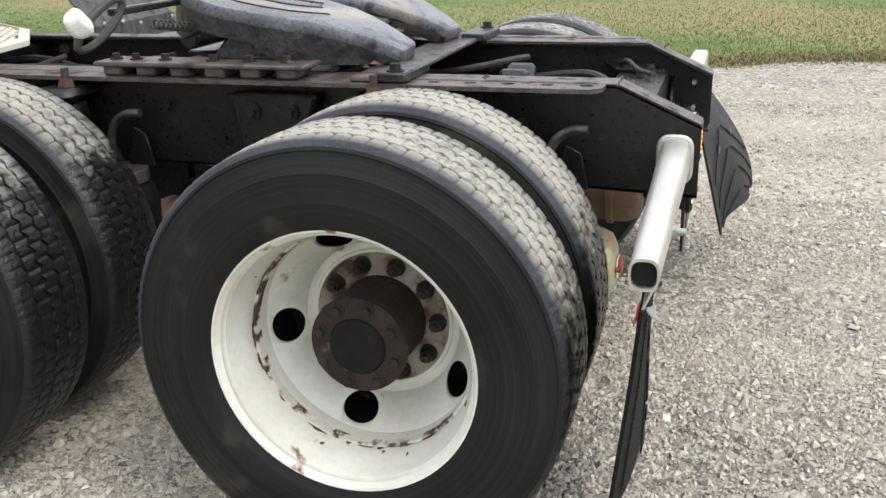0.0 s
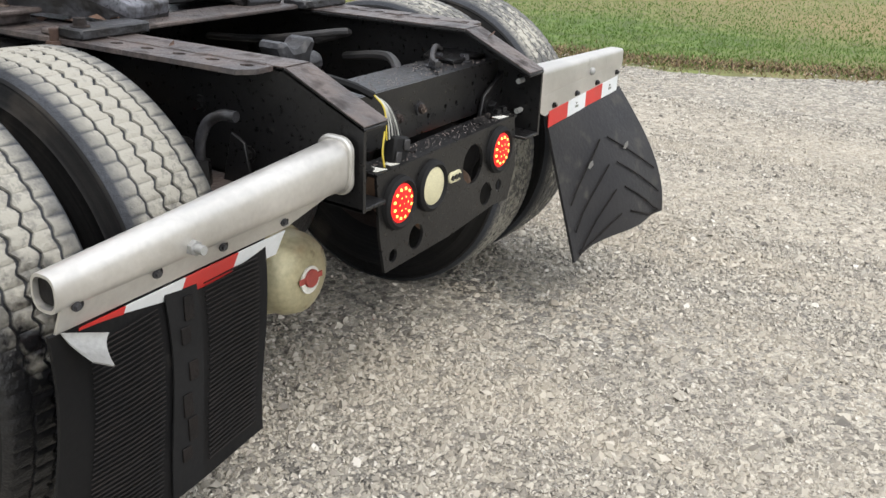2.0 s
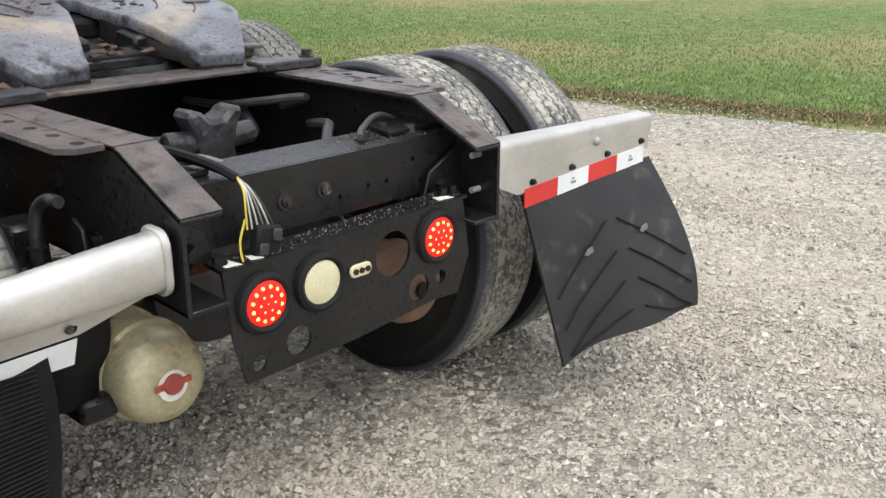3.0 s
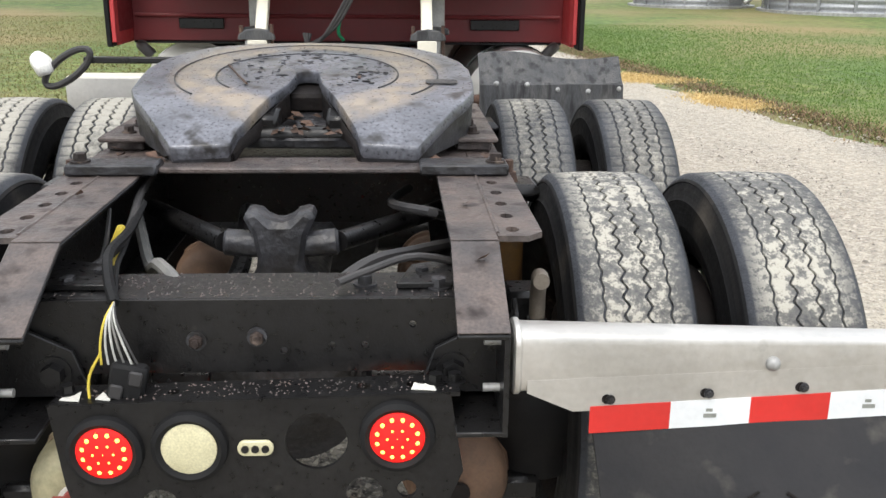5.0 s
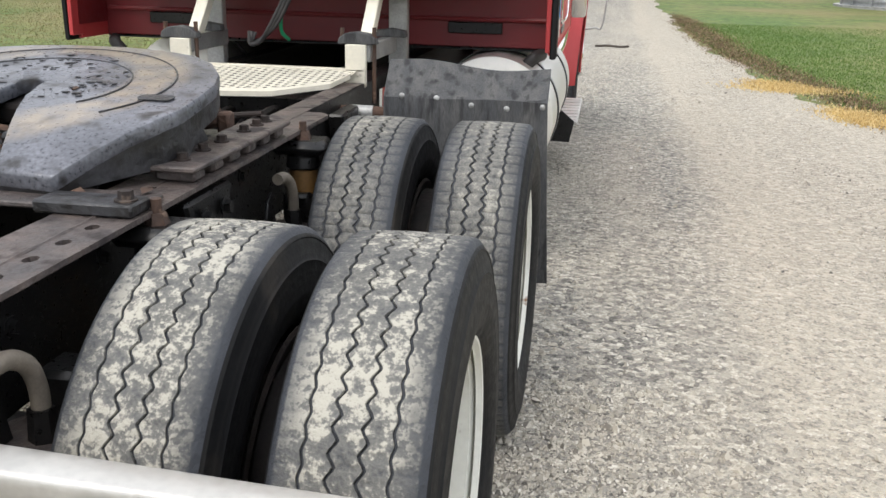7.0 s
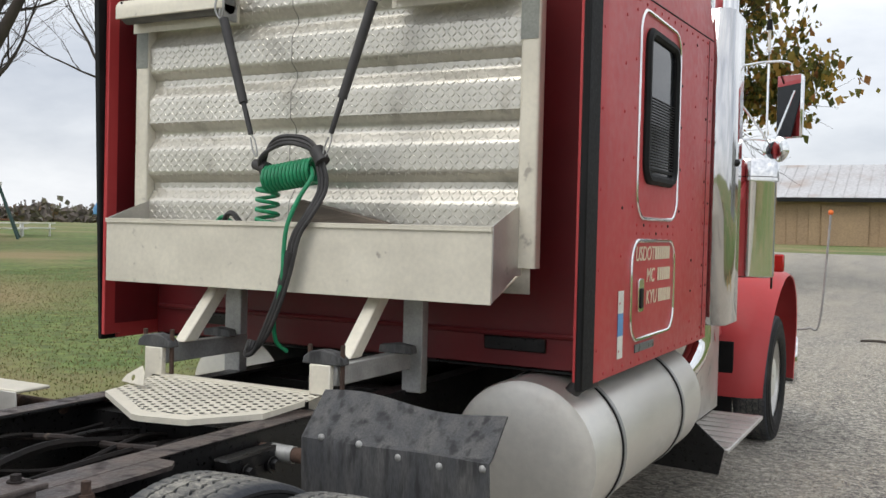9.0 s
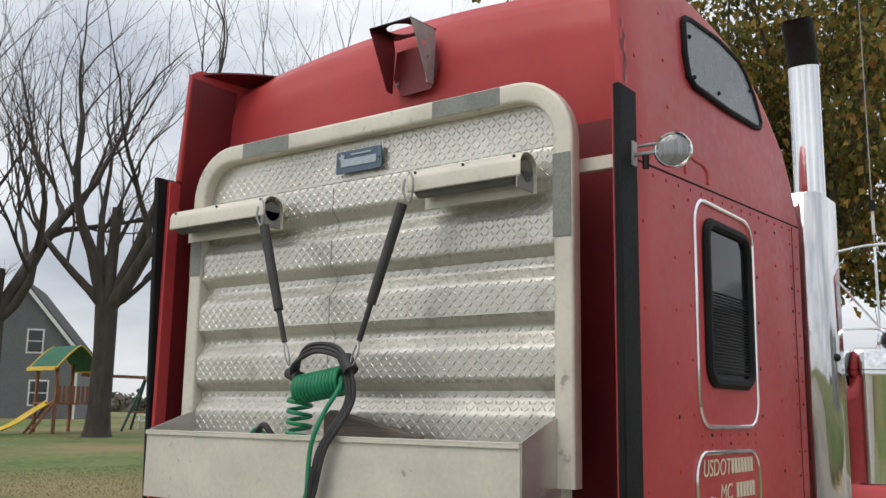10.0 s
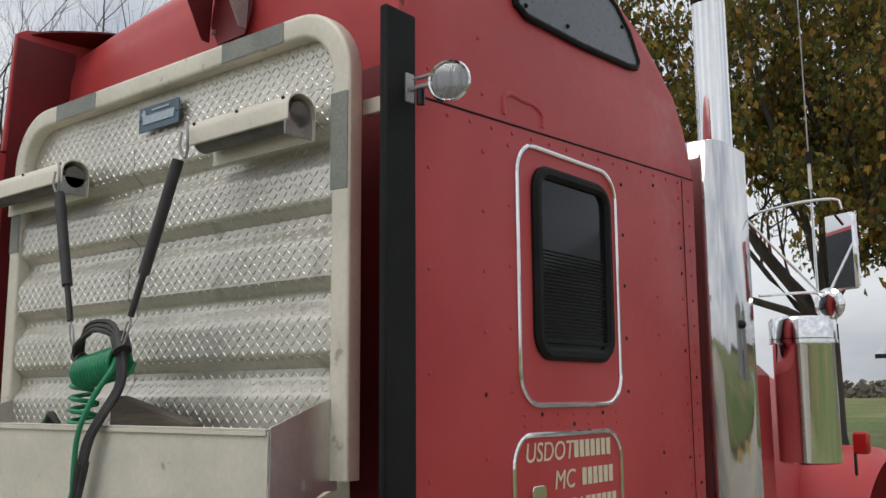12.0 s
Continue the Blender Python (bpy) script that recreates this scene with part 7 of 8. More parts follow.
V, F = [], []
ys_ = [-40 + 0.5 * k for k in range(56)] + [-12 + 0.15 * k for k in range(280)] + [30 + 0.5 * k for k in range(61)]
for y in ys_:
    l, r = edge(EDGE_L, y, 0.25), edge(EDGE_R, y, 0.25)
    for k in range(13):
        x = l + (r - l) * k / 12
        V.append((x, y, land(x, y) + 0.03 * sstep(20, 40, y) + 0.012 + 0.006 * noise.noise((y * 0.5, k * 0.7, 0.0)) - (0.014 if k in (0, 12) and y < 25 else 0)))
for j in range(len(ys_) - 1):
    for k in range(12):
        F.append((j * 13 + k, j * 13 + k + 1, (j + 1) * 13 + k + 1, (j + 1) * 13 + k))
me = bpy.data.meshes.new("road")
me.from_pydata(V, [], F)
tagged(meshpart("road", me, M_GRAVEL, None), "pale crushed limestone gravel drive", "gravel drive", kind="structure")


def scatter(name, n, place, shape, material, label, category):
    """Many small loose pieces in one mesh: place(rng) gives spot and size, shape is (verts, faces)."""
    rng = np.random.default_rng(7)
    base, faces = np.array(shape[0], float), np.array(shape[1], int)
    P, S = place(rng, n)
    n = len(P)
    k = len(base)
    out = np.repeat(base[None], n, 0) * (1 + 0.35 * rng.uniform(-1, 1, (n, k, 1))) * S[:, None, :]
    a = rng.uniform(0, 2 * np.pi, n)
    c, s = np.cos(a)[:, None], np.sin(a)[:, None]
    x = out[..., 0] * c - out[..., 1] * s
    y = out[..., 0] * s + out[..., 1] * c
    lx, ly = rng.normal(0, 0.35, (2, n, 1))
    z = out[..., 2] + lx * x * 0.5 + ly * y * 0.5 if name == "loose_stones" else out[..., 2]
    if name != "loose_stones":
        x = x + lx * out[..., 2]
        y = y + ly * out[..., 2]
    V = np.stack([x, y, z], -1) + P[:, None, :]
    F = (np.arange(n)[:, None, None] * k + faces[None]).reshape(-1, faces.shape[1])
    me = bpy.data.meshes.new(name)
    me.from_pydata(V.reshape(-1, 3).tolist(), [], F.tolist())
    return tagged(meshpart(name, me, material, None, "", 30), label, category, kind="stuff")


OCTA = ([(1, 0, 0), (0.3, 0.9, 0), (-0.8, 0.6, 0), (-0.9, -0.5, 0), (0.2, -1, 0), (0.35, 0.2, 0.95), (-0.4, -0.2, 0.85)],
        [(0, 1, 5), (1, 2, 5), (2, 6, 5), (2, 3, 6), (3, 4, 6), (4, 5, 6), (4, 0, 5)])


def stone_spots(rng, n):
    x, y = rng.uniform(-4.2, 7.0, n * 2), rng.uniform(-3.5, 14.0, n * 2)
    half = rng.uniform(0, 1, n * 2) < 0.6
    x, y = np.where(half, rng.uniform(-2.6, 4.6, n * 2), x), np.where(half, rng.uniform(-3.2, 1.6, n * 2), y)
    ok = (x < np.interp(y, [p[0] for p in EDGE_R], [p[1] for p in EDGE_R]) + 0.2) & (x > np.interp(y, [p[0] for p in EDGE_L], [p[1] for p in EDGE_L]))
    lane = ((np.abs(x - 2.5) < 0.45) | (np.abs(x - 4.0) < 0.55)) & (rng.uniform(0, 1, n * 2) < 0.6)
    lane |= (y > 2.5) & (np.abs(x - 3.1) < 1.6) & (rng.uniform(0, 1, n * 2) < 0.25)
    bald = np.array([noise.noise((a * 0.9, b * 0.35, 3.0)) for a, b in zip(x, y)])
    ok &= ~lane & (rng.uniform(-0.15, 0.45, n * 2) > bald)
    x, y = x[ok][:n], y[ok][:n]
    r = np.clip(rng.lognormal(math.log(0.0054), 0.46, len(x)), 0.003, 0.02)
    S = np.stack([r * rng.uniform(0.8, 1.4, len(x)), r * rng.uniform(0.7, 1.1, len(x)), r * rng.uniform(0.55, 1.0, len(x))], -1)
    return np.stack([x, y, 0.013 + 0.05 * r], -1), S


scatter("loose_stones", 230000, stone_spots, OCTA, M_STONE, "loose crushed limestone pieces on the drive", "gravel")
BLADE = ([(-0.5, 0, 0), (0.5, 0, 0), (0.15, 0.35, 1.0)], [(0, 1, 2)])


def lawn_right(rng, n):
    y = rng.uniform(-6, 24, n)
    x = np.interp(y, [p[0] for p in EDGE_R], [p[1] for p in EDGE_R]) + rng.exponential(4.5, n) + 0.05
    h = rng.uniform(0.014, 0.034, n)
    return np.stack([x, y, np.zeros(n)], -1), np.stack([rng.uniform(0.008, 0.016, n), h * 0.8, h], -1)


def lawn_left(rng, n):
    y = rng.uniform(2, 26, n)
    x = np.interp(y, [p[0] for p in EDGE_L], [p[1] for p in EDGE_L]) - rng.uniform(0.0, 1, n) ** 1.5 * 20
    h = rng.uniform(0.014, 0.034, n)
    z = np.array([land(a, b) for a, b in zip(x, y)])
    return np.stack([x, y, z], -1), np.stack([rng.uniform(0.01, 0.02, n), h * 0.8, h], -1)


def edge_straw(rng, n):
    y = rng.uniform(-6, 30, n)
    x = np.interp(y, [p[0] for p in EDGE_R], [p[1] for p in EDGE_R]) + rng.normal(0.3, 0.2, n)
    h = rng.uniform(0.02, 0.05, n)
    return np.stack([x, y, np.full(n, 0.004)], -1), np.stack([rng.uniform(0.008, 0.018, n), h * 2.2, h * 0.7], -1)


def chaff(rng, n):
    c = np.array([(3.72, 11.2, 0.2, 0.8), (4.18, 8.75, 0.18, 0.9), (4.2, 8.6, 0.14, 0.6), (3.8, 10.9, 0.3, 0.5)])[rng.integers(0, 4, n)]
    x, y = c[:, 0] + rng.normal(0, 1, n) * c[:, 2], c[:, 1] + rng.normal(0, 1, n) * c[:, 3] * 0.36
    x = x - 0.18 * (y - c[:, 1])
    return np.stack([x, y, np.full(n, 0.012)], -1), np.stack([rng.uniform(0.01, 0.02, n), rng.uniform(0.02, 0.05, n), rng.uniform(0.01, 0.03, n)], -1)


scatter("grass_blades", 160000, lawn_right, BLADE, M_BLADE, "short green grass blades beside the drive", "grass")
scatter("grass_blades", 110000, lawn_left, BLADE, M_BLADEDRY, "short patchy grass blades on the lawn", "grass")
scatter("dry_edge_grass", 60000, edge_straw, BLADE, M_STRAW, "dead brown grass along the drive's edge", "dry grass")
scatter("corn_chaff", 16000, chaff, BLADE, M_CHAFF, "yellow corn chaff spilled on the drive", "chaff")

# ---- trees ----
M_BARK = mat("grey_brown_bark", (0.075, 0.06, 0.05), (0.045, 0.037, 0.032), 3, 0.85, 0.95, 0, 0.8, 18, stretch=(1, 1, 0.3))
M_MAPLE = island_colours("autumn_maple_leaf", [(0.0, (0.07, 0.085, 0.022)), (0.35, (0.15, 0.155, 0.035)), (0.62, (0.27, 0.22, 0.05)), (0.86, (0.46, 0.28, 0.06)), (1.0, (0.28, 0.12, 0.045))], 0.6)
M_BROWNLEAF = island_colours("withered_leaf", [(0.0, (0.03, 0.022, 0.018)), (1.0, (0.08, 0.05, 0.035))], 0.8)


def leafy(m, share):
    """Lets light through a leaf: part of the surface is translucent in the leaf's own colour."""
    N, L = m.node_tree.nodes, m.node_tree.links
    b, out = N["Principled BSDF"], N["Material Output"]
    tr, mix = N.new("ShaderNodeBsdfTranslucent"), N.new("ShaderNodeMixShader")
    L.new(b.inputs["Base Color"].links[0].from_socket, tr.inputs["Color"])
    mix.inputs[0].default_value = share
    L.new(b.outputs[0], mix.inputs[1])
    L.new(tr.outputs[0], mix.inputs[2])
    L.new(mix.outputs[0], out.inputs["Surface"])


leafy(M_MAPLE, 0.6)
leafy(M_BLADE, 0.3)
M_FARTREE = island_colours("far_wood", [(0.0, (0.1, 0.085, 0.075)), (0.5, (0.15, 0.125, 0.11)), (0.85, (0.13, 0.13, 0.08)), (1.0, (0.22, 0.14, 0.08))], 0.9)


class Wood:
    """Collects tapered branches, leaf spots."""

    def __init__(self, seed):
        self.rng = random.Random(seed)
        self.V, self.F, self.tips = [], [], []

    def limb(self, pts, rads, seg):
        n0 = len(self.V)
        for i, p in enumerate(pts):
            d = (pts[min(i + 1, len(pts) - 1)] - pts[max(i - 1, 0)]).normalized()
            u = d.orthogonal().normalized()
            w = d.cross(u)
            for k in range(seg):
                a = 2 * math.pi * k / seg
                self.V.append(tuple(p + rads[i] * (math.cos(a) * u + math.sin(a) * w)))
        for i in range(len(pts) - 1):
            for k in range(seg):
                j = (k + 1) % seg
                self.F.append((n0 + i * seg + k, n0 + i * seg + j, n0 + (i + 1) * seg + j, n0 + (i + 1) * seg + k))

    def grow(self, p, d, length, r, level, deepest, spread, lift, bare=False):
        rng = self.rng
        n = 5 if level < 3 else 3
        pts, rads = [p.copy()], [r]
        dd = d.copy()
        for i in range(n):
            dd = (dd + Vector((rng.gauss(0, 1), rng.gauss(0, 1), rng.gauss(0, 1))) * 0.13 + Vector((0, 0, lift))).normalized()
            pts.append(pts[-1] + dd * length / n)
            rads.append(r * (1 - 0.55 * (i + 1) / n))
        self.limb(pts, rads, 8 if level < 2 else (5 if level < 4 else 3))
        if level >= deepest - 1:
            self.tips += pts[1:]
        if level >= deepest:
            return
        kids = (3 if level < 2 else 2) if bare else (3 if level < 2 else (4 if level < deepest - 1 else 3))
        for k in range(kids):
            t = 0.35 + 0.65 * (k + rng.random() * 0.6) / kids
            i = min(int(t * n), n - 1)
            at_ = pts[i] + (pts[i + 1] - pts[i]) * (t * n - i)
            axis = Vector((rng.gauss(0, 1), rng.gauss(0, 1), rng.gauss(0, 0.4))).normalized()
            nd = (dd * math.cos(spread) + axis * math.sin(spread)).normalized()
            self.grow(at_, nd, length * rng.uniform(0.55, 0.8), max(0.008, rads[i] * rng.uniform(0.45, 0.65)), level + 1, deepest, spread, lift, bare)
        self.grow(pts[-1], dd, length * 0.75, max(0.008, rads[-1] * 0.9), level + 1, deepest, spread, lift, bare)

    def mesh(self, name, material, parent, label=""):
        me = bpy.data.meshes.new(name)
        me.from_pydata(self.V, [], self.F)
        return meshpart(name, me, material, parent, label, 60)


def leaves(tips, per, size, jitter, seed, keep=lambda p: True):
    rng = np.random.default_rng(seed)
    P = np.array([tuple(t) for t in tips if keep(t)])
    P = np.repeat(P, per, 0) + rng.normal(0, jitter, (len(P) * per, 3))
    n = len(P)
    A = rng.normal(0, 1, (n, 3))
    A[:, 2] -= 0.5
    A /= np.linalg.norm(A, axis=1)[:, None]
    Bv = np.cross(A, rng.normal(0, 1, (n, 3)))
    Bv /= np.linalg.norm(Bv, axis=1)[:, None]
    s = (size * rng.uniform(0.6, 1.3, n))[:, None]
    fold = np.cross(A, Bv) * s * 0.25
    V = np.stack([P, P + A * s * 0.5 + Bv * s * 0.45 + fold, P + A * s, P + A * s * 0.5 - Bv * s * 0.45 + fold], 1).reshape(-1, 3)
    F = (np.arange(n)[:, None, None] * 4 + np.array([[0, 1, 2], [0, 2, 3]])[None]).reshape(-1, 3)
    me = bpy.data.meshes.new("leaves")
    me.from_pydata(V.tolist(), [], F.tolist())
    return me


def polar(eye, bearing, dist):
    x, y = eye[0] + dist * math.sin(radians(bearing)), eye[1] + dist * math.cos(radians(bearing))
    return Vector((x, y, land(x, y)))


def bare_tree(base, trunk_h, r, stems, seed, label, dark=0):
    """Old trunk with heavy forked stems and a haze of twigs; some stems are sawn off."""
    t = thing("bare_tree", label, "tree", base)
    w, w0 = Wood(seed), Wood(seed)
    w0.limb([Vector((0, 0, -0.2)), Vector((0, 0, 0.3)), Vector((0.03, 0, 1.2)), Vector((0.0, 0.05, trunk_h * 0.7)), Vector((0, 0, trunk_h))], [r * 1.5, r * 1.18, r, r * 0.95, r * 1.0], 14)
    stubs = Wood(seed + 50)
    for az, tilt, ln, rr, cut in stems:
        d = Vector((math.cos(radians(az)) * math.sin(radians(tilt)), math.sin(radians(az)) * math.sin(radians(tilt)), math.cos(radians(tilt))))
        p = Vector((0, 0, trunk_h - 0.25)) + d * 0.1
        if cut:
            w.limb([p, p + d * ln * 0.5, p + d * ln + Vector((0, 0, 0.2))], [rr, rr * 0.85, rr * 0.75], 10)
            for k in range(3):
                w.grow(p + d * ln * (0.5 + 0.2 * k), (d + Vector((w.rng.gauss(0, .5), w.rng.gauss(0, .5), 0.4))).normalized(), ln * 0.35, 0.05, 3, 5, 0.5, 0.05, True)
        else:
            w.grow(p, d, ln * 0.95, rr * 1.1, 0, 4, 0.5, 0.06, True)
    w0.mesh("trunk", M_BARK, t)
    w.mesh("branch_work", M_BARK, t)
    if dark:
        tips = [q for q in w.tips if w.rng.random() < dark]
        meshpart("withered_leaves", leaves(tips, 7, 0.22, 0.16, seed), M_BROWNLEAF, t, "dark withered leaves still hanging")
    return t


E95, E105, E83 = (2.4, -0.4), (2.7, 0.0), (2.1, -0.9)
bare_tree(polar((2.54, -0.1), -55.9, 50), 6.4, 0.56, ((236, 44, 6.5, 0.22, False), (236, 17, 8.0, 0.32, False), (60, 2, 5.0, 0.34, True), (56, 21, 6.0, 0.34, True), (56, 38, 9.0, 0.36, False), (50, 62, 4.5, 0.16, False), (146, 26, 7.5, 0.26, False)), 11,
          "old bare tree with sawn-off limbs on the lawn")
bare_tree(polar(E105, -62.0, 50), 5.4, 0.58, ((236, 30, 8.0, 0.36, False), (95, 4, 2.5, 0.4, True), (56, 20, 8.5, 0.4, False), (-60, 35, 7.0, 0.28, False), (60, 40, 7.0, 0.24, False)), 23,
          "old bare tree with a broken stem near the house")
bare_tree(polar(E83, -43.0, 52), 6.0, 0.6, ((140, 35, 9.0, 0.3, False), (-30, 18, 9.0, 0.34, False), (-60, 40, 8.0, 0.24, False), (60, 25, 9.0, 0.28, False), (180, 62, 7.0, 0.2, False)), 37,
          "tall bare tree with long thin twigs")


def maple(base, seed):
    t = thing("maple_tree", "large maple with thinning yellow-green autumn leaves", "tree", base)
    t.scale = (0.88, 0.88, 1.2)
    w, w0 = Wood(seed), Wood(seed)
    w0.limb([Vector((0, 0, -0.3)), Vector((0, 0, 0.4)), Vector((0.05, 0, 1.6)), Vector((0.02, 0.05, 3.2))], [0.55, 0.4, 0.34, 0.32], 14)
    for az, tilt, ln, rr in ((20, 34, 6.2, 0.26), (75, 22, 7.0, 0.28), (140, 36, 6.2, 0.26), (205, 40, 6.6, 0.26), (260, 26, 7.2, 0.3), (320, 38, 6.4, 0.26), (0, 4, 8.0, 0.34), (175, 52, 5.6, 0.2), (285, 48, 5.2, 0.2), (230, 54, 5.4, 0.18), (110, 15, 6.4, 0.24)):
        d = Vector((math.cos(radians(az)) * math.sin(radians(tilt)), math.sin(radians(az)) * math.sin(radians(tilt)), math.cos(radians(tilt))))
        w.grow(Vector((0, 0, 3.0)) + d * 0.2, d, ln * (0.84 - 0.1 * math.sin(radians(tilt)) - 0.34 * math.sin(radians(tilt)) * math.cos(radians(az - 10)) / 0.6), rr * 0.62, 0, 4, 0.6, 0.02)
    w0.mesh("trunk", M_BARK, t)
    w.mesh("branch_work", M_BARK, t)
    tips = [q for q in w.tips if q.z > 4.2 and noise.noise(Vector(q) * 1.3) > 0.07]
    meshpart("crown", leaves(tips, 6, 0.23, 0.24, seed), M_MAPLE, t, "thin crown of green, yellow and brown leaves", 60)
    return t


maple(polar((2.9, 0.4), -16.4, 32), 5)

# ---- house on the far lawn ----
M_SIDING = mat("grey_siding", (0.16, 0.165, 0.175), (0.14, 0.145, 0.155), 0.5, 0.7, 0.8)
M_SHINGLE = mat("dark_shingles", (0.055, 0.055, 0.058), (0.08, 0.078, 0.078), 2, 0.9, 0.95, 0, 0.5, 12)
M_WHITE = mat("white_trim_paint", (0.75, 0.75, 0.73), (0.68, 0.68, 0.66), 2, 0.6)
M_DARKPANE = mat("dark_window_pane", (0.03, 0.035, 0.04), (0.04, 0.045, 0.05), 1, 0.08)
M_TAN = mat("tan_metal_siding", (0.36, 0.25, 0.15), (0.32, 0.22, 0.135), 0.6, 0.55, 0.7)
M_METALROOF = mat("pale_metal_roof", (0.55, 0.55, 0.56), (0.47, 0.46, 0.46), 0.3, 0.5, 0.65, 0.2, patch=(0.42, 0.34, 0.3), pscale=0.3, plo=0.55, phi=0.75)
M_CEDAR = mat("cedar_wood", (0.3, 0.13, 0.065), (0.22, 0.095, 0.05), 3, 0.7)
M_SLIDE = mat("yellow_plastic", (0.75, 0.5, 0.04), (0.68, 0.44, 0.03), 2, 0.4)
M_CANVAS = mat("green_canvas", (0.04, 0.17, 0.1), (0.03, 0.13, 0.08), 3, 0.7)
M_STEELGREEN = mat("dark_green_steel", (0.025, 0.07, 0.06), (0.02, 0.055, 0.05), 3, 0.5)
M_BIN = mat("galvanized_bin_steel", (0.34, 0.35, 0.36), (0.28, 0.29, 0.3), 1.0, 0.35, 0.5, 0.6)


def window(parent, cx, z0, w, h, y):
    fr = part("window", box((cx - w / 2, y - 0.06, z0), (cx + w / 2, y - 0.01, z0 + h), 0.01), M_WHITE, parent, "white framed window")
    part("pane", box((cx - w / 2 + 0.12, y - 0.075, z0 + 0.12), (cx + w / 2 - 0.12, y - 0.062, z0 + h / 2 - 0.04), 0.004), M_DARKPANE, fr)
    part("pane", box((cx - w / 2 + 0.12, y - 0.075, z0 + h / 2 + 0.04), (cx + w / 2 - 0.12, y - 0.062, z0 + h - 0.12), 0.004), M_DARKPANE, fr)


def house():
    base = polar(E105, -60.5, 76)
    h = thing("house", "grey two-storey house with white trim and a steep gable", "house", base)
    h.rotation_euler = (0, 0, radians(50))
    part("wall", plate([[(-4.2, -0.5), (4.2, -0.5), (4.2, 5.0), (0, 10.0), (-4.2, 5.0)]], 9.0, XZ), M_SIDING, h)
    lb = B()
    for k in range(48):
        z = -0.3 + 0.2 * k
        half = 4.2 if z < 5.0 else 4.2 * (10.0 - z) / 5.0
        if half > 0.2:
            box((-half, -0.02, z), (half, 0.0, z + 0.18), 0.0, lb)
    part("cladding", lb, M_SIDING, h)
    for s in (-1, 1):
        ang = math.atan2(5.0, 4.2)
        ln = math.hypot(5.0, 4.2) + 0.5
        part("roof", box((0, -0.4, 0), (ln, 9.3, 0.18), 0.02, None, Matrix.Translation((0, 0, 10.05)) @ Matrix.Rotation(ang if s > 0 else math.pi - ang, 4, "Y")), M_SHINGLE, h)
        part("rake_board", box((0, -0.45, -0.18), (ln, -0.38, 0.06), 0.01, None, Matrix.Translation((0, 0, 10.05)) @ Matrix.Rotation(ang if s > 0 else math.pi - ang, 4, "Y")), M_WHITE, h)
        part("corner_board", box((s * 4.2 - 0.08, -0.05, -0.5), (s * 4.2 + 0.08, 0.05, 5.0), 0.01), M_WHITE, h)
    window(h, 1.2, 4.7, 1.2, 1.8, 0.0)
    window(h, 1.7, 0.9, 1.4, 1.9, 0.0)
    # wing to one side with its long roof
    part("wing_wall", box((-16, 2.0, -0.5), (-4.2, 9.0, 5.0), 0.02), M_SIDING, h)
    wa = math.atan2(5.0, 3.5)
    part("wing_roof", plate([[(1.4, 4.7), (5.5, 10.05), (9.6, 4.7), (9.4, 4.5), (5.5, 9.7), (1.6, 4.5)]], 12.0, at(YZ, -16.2)), M_SHINGLE, h)
    part("porch_roof", plate([[(-0.6, 3.0), (2.2, 3.9), (2.2, 3.7), (-0.6, 2.8)]], 11.0, at(YZ, -15.6)), M_SHINGLE, h)
    part("porch_fascia", box((-15.6, -0.64, 2.75), (-4.6, -0.58, 3.05), 0.01), M_WHITE, h)
    for x in (-15.3, -11.5, -8, -4.9):
        part("porch_post", box((x - 0.08, -0.5, -0.4), (x + 0.08, -0.34, 2.8), 0.01), M_WHITE, h)
    window(h, -8.0, 0.8, 1.3, 1.9, 2.0)
    window(h, -12.0, 0.8, 1.3, 1.9, 2.0)


house()


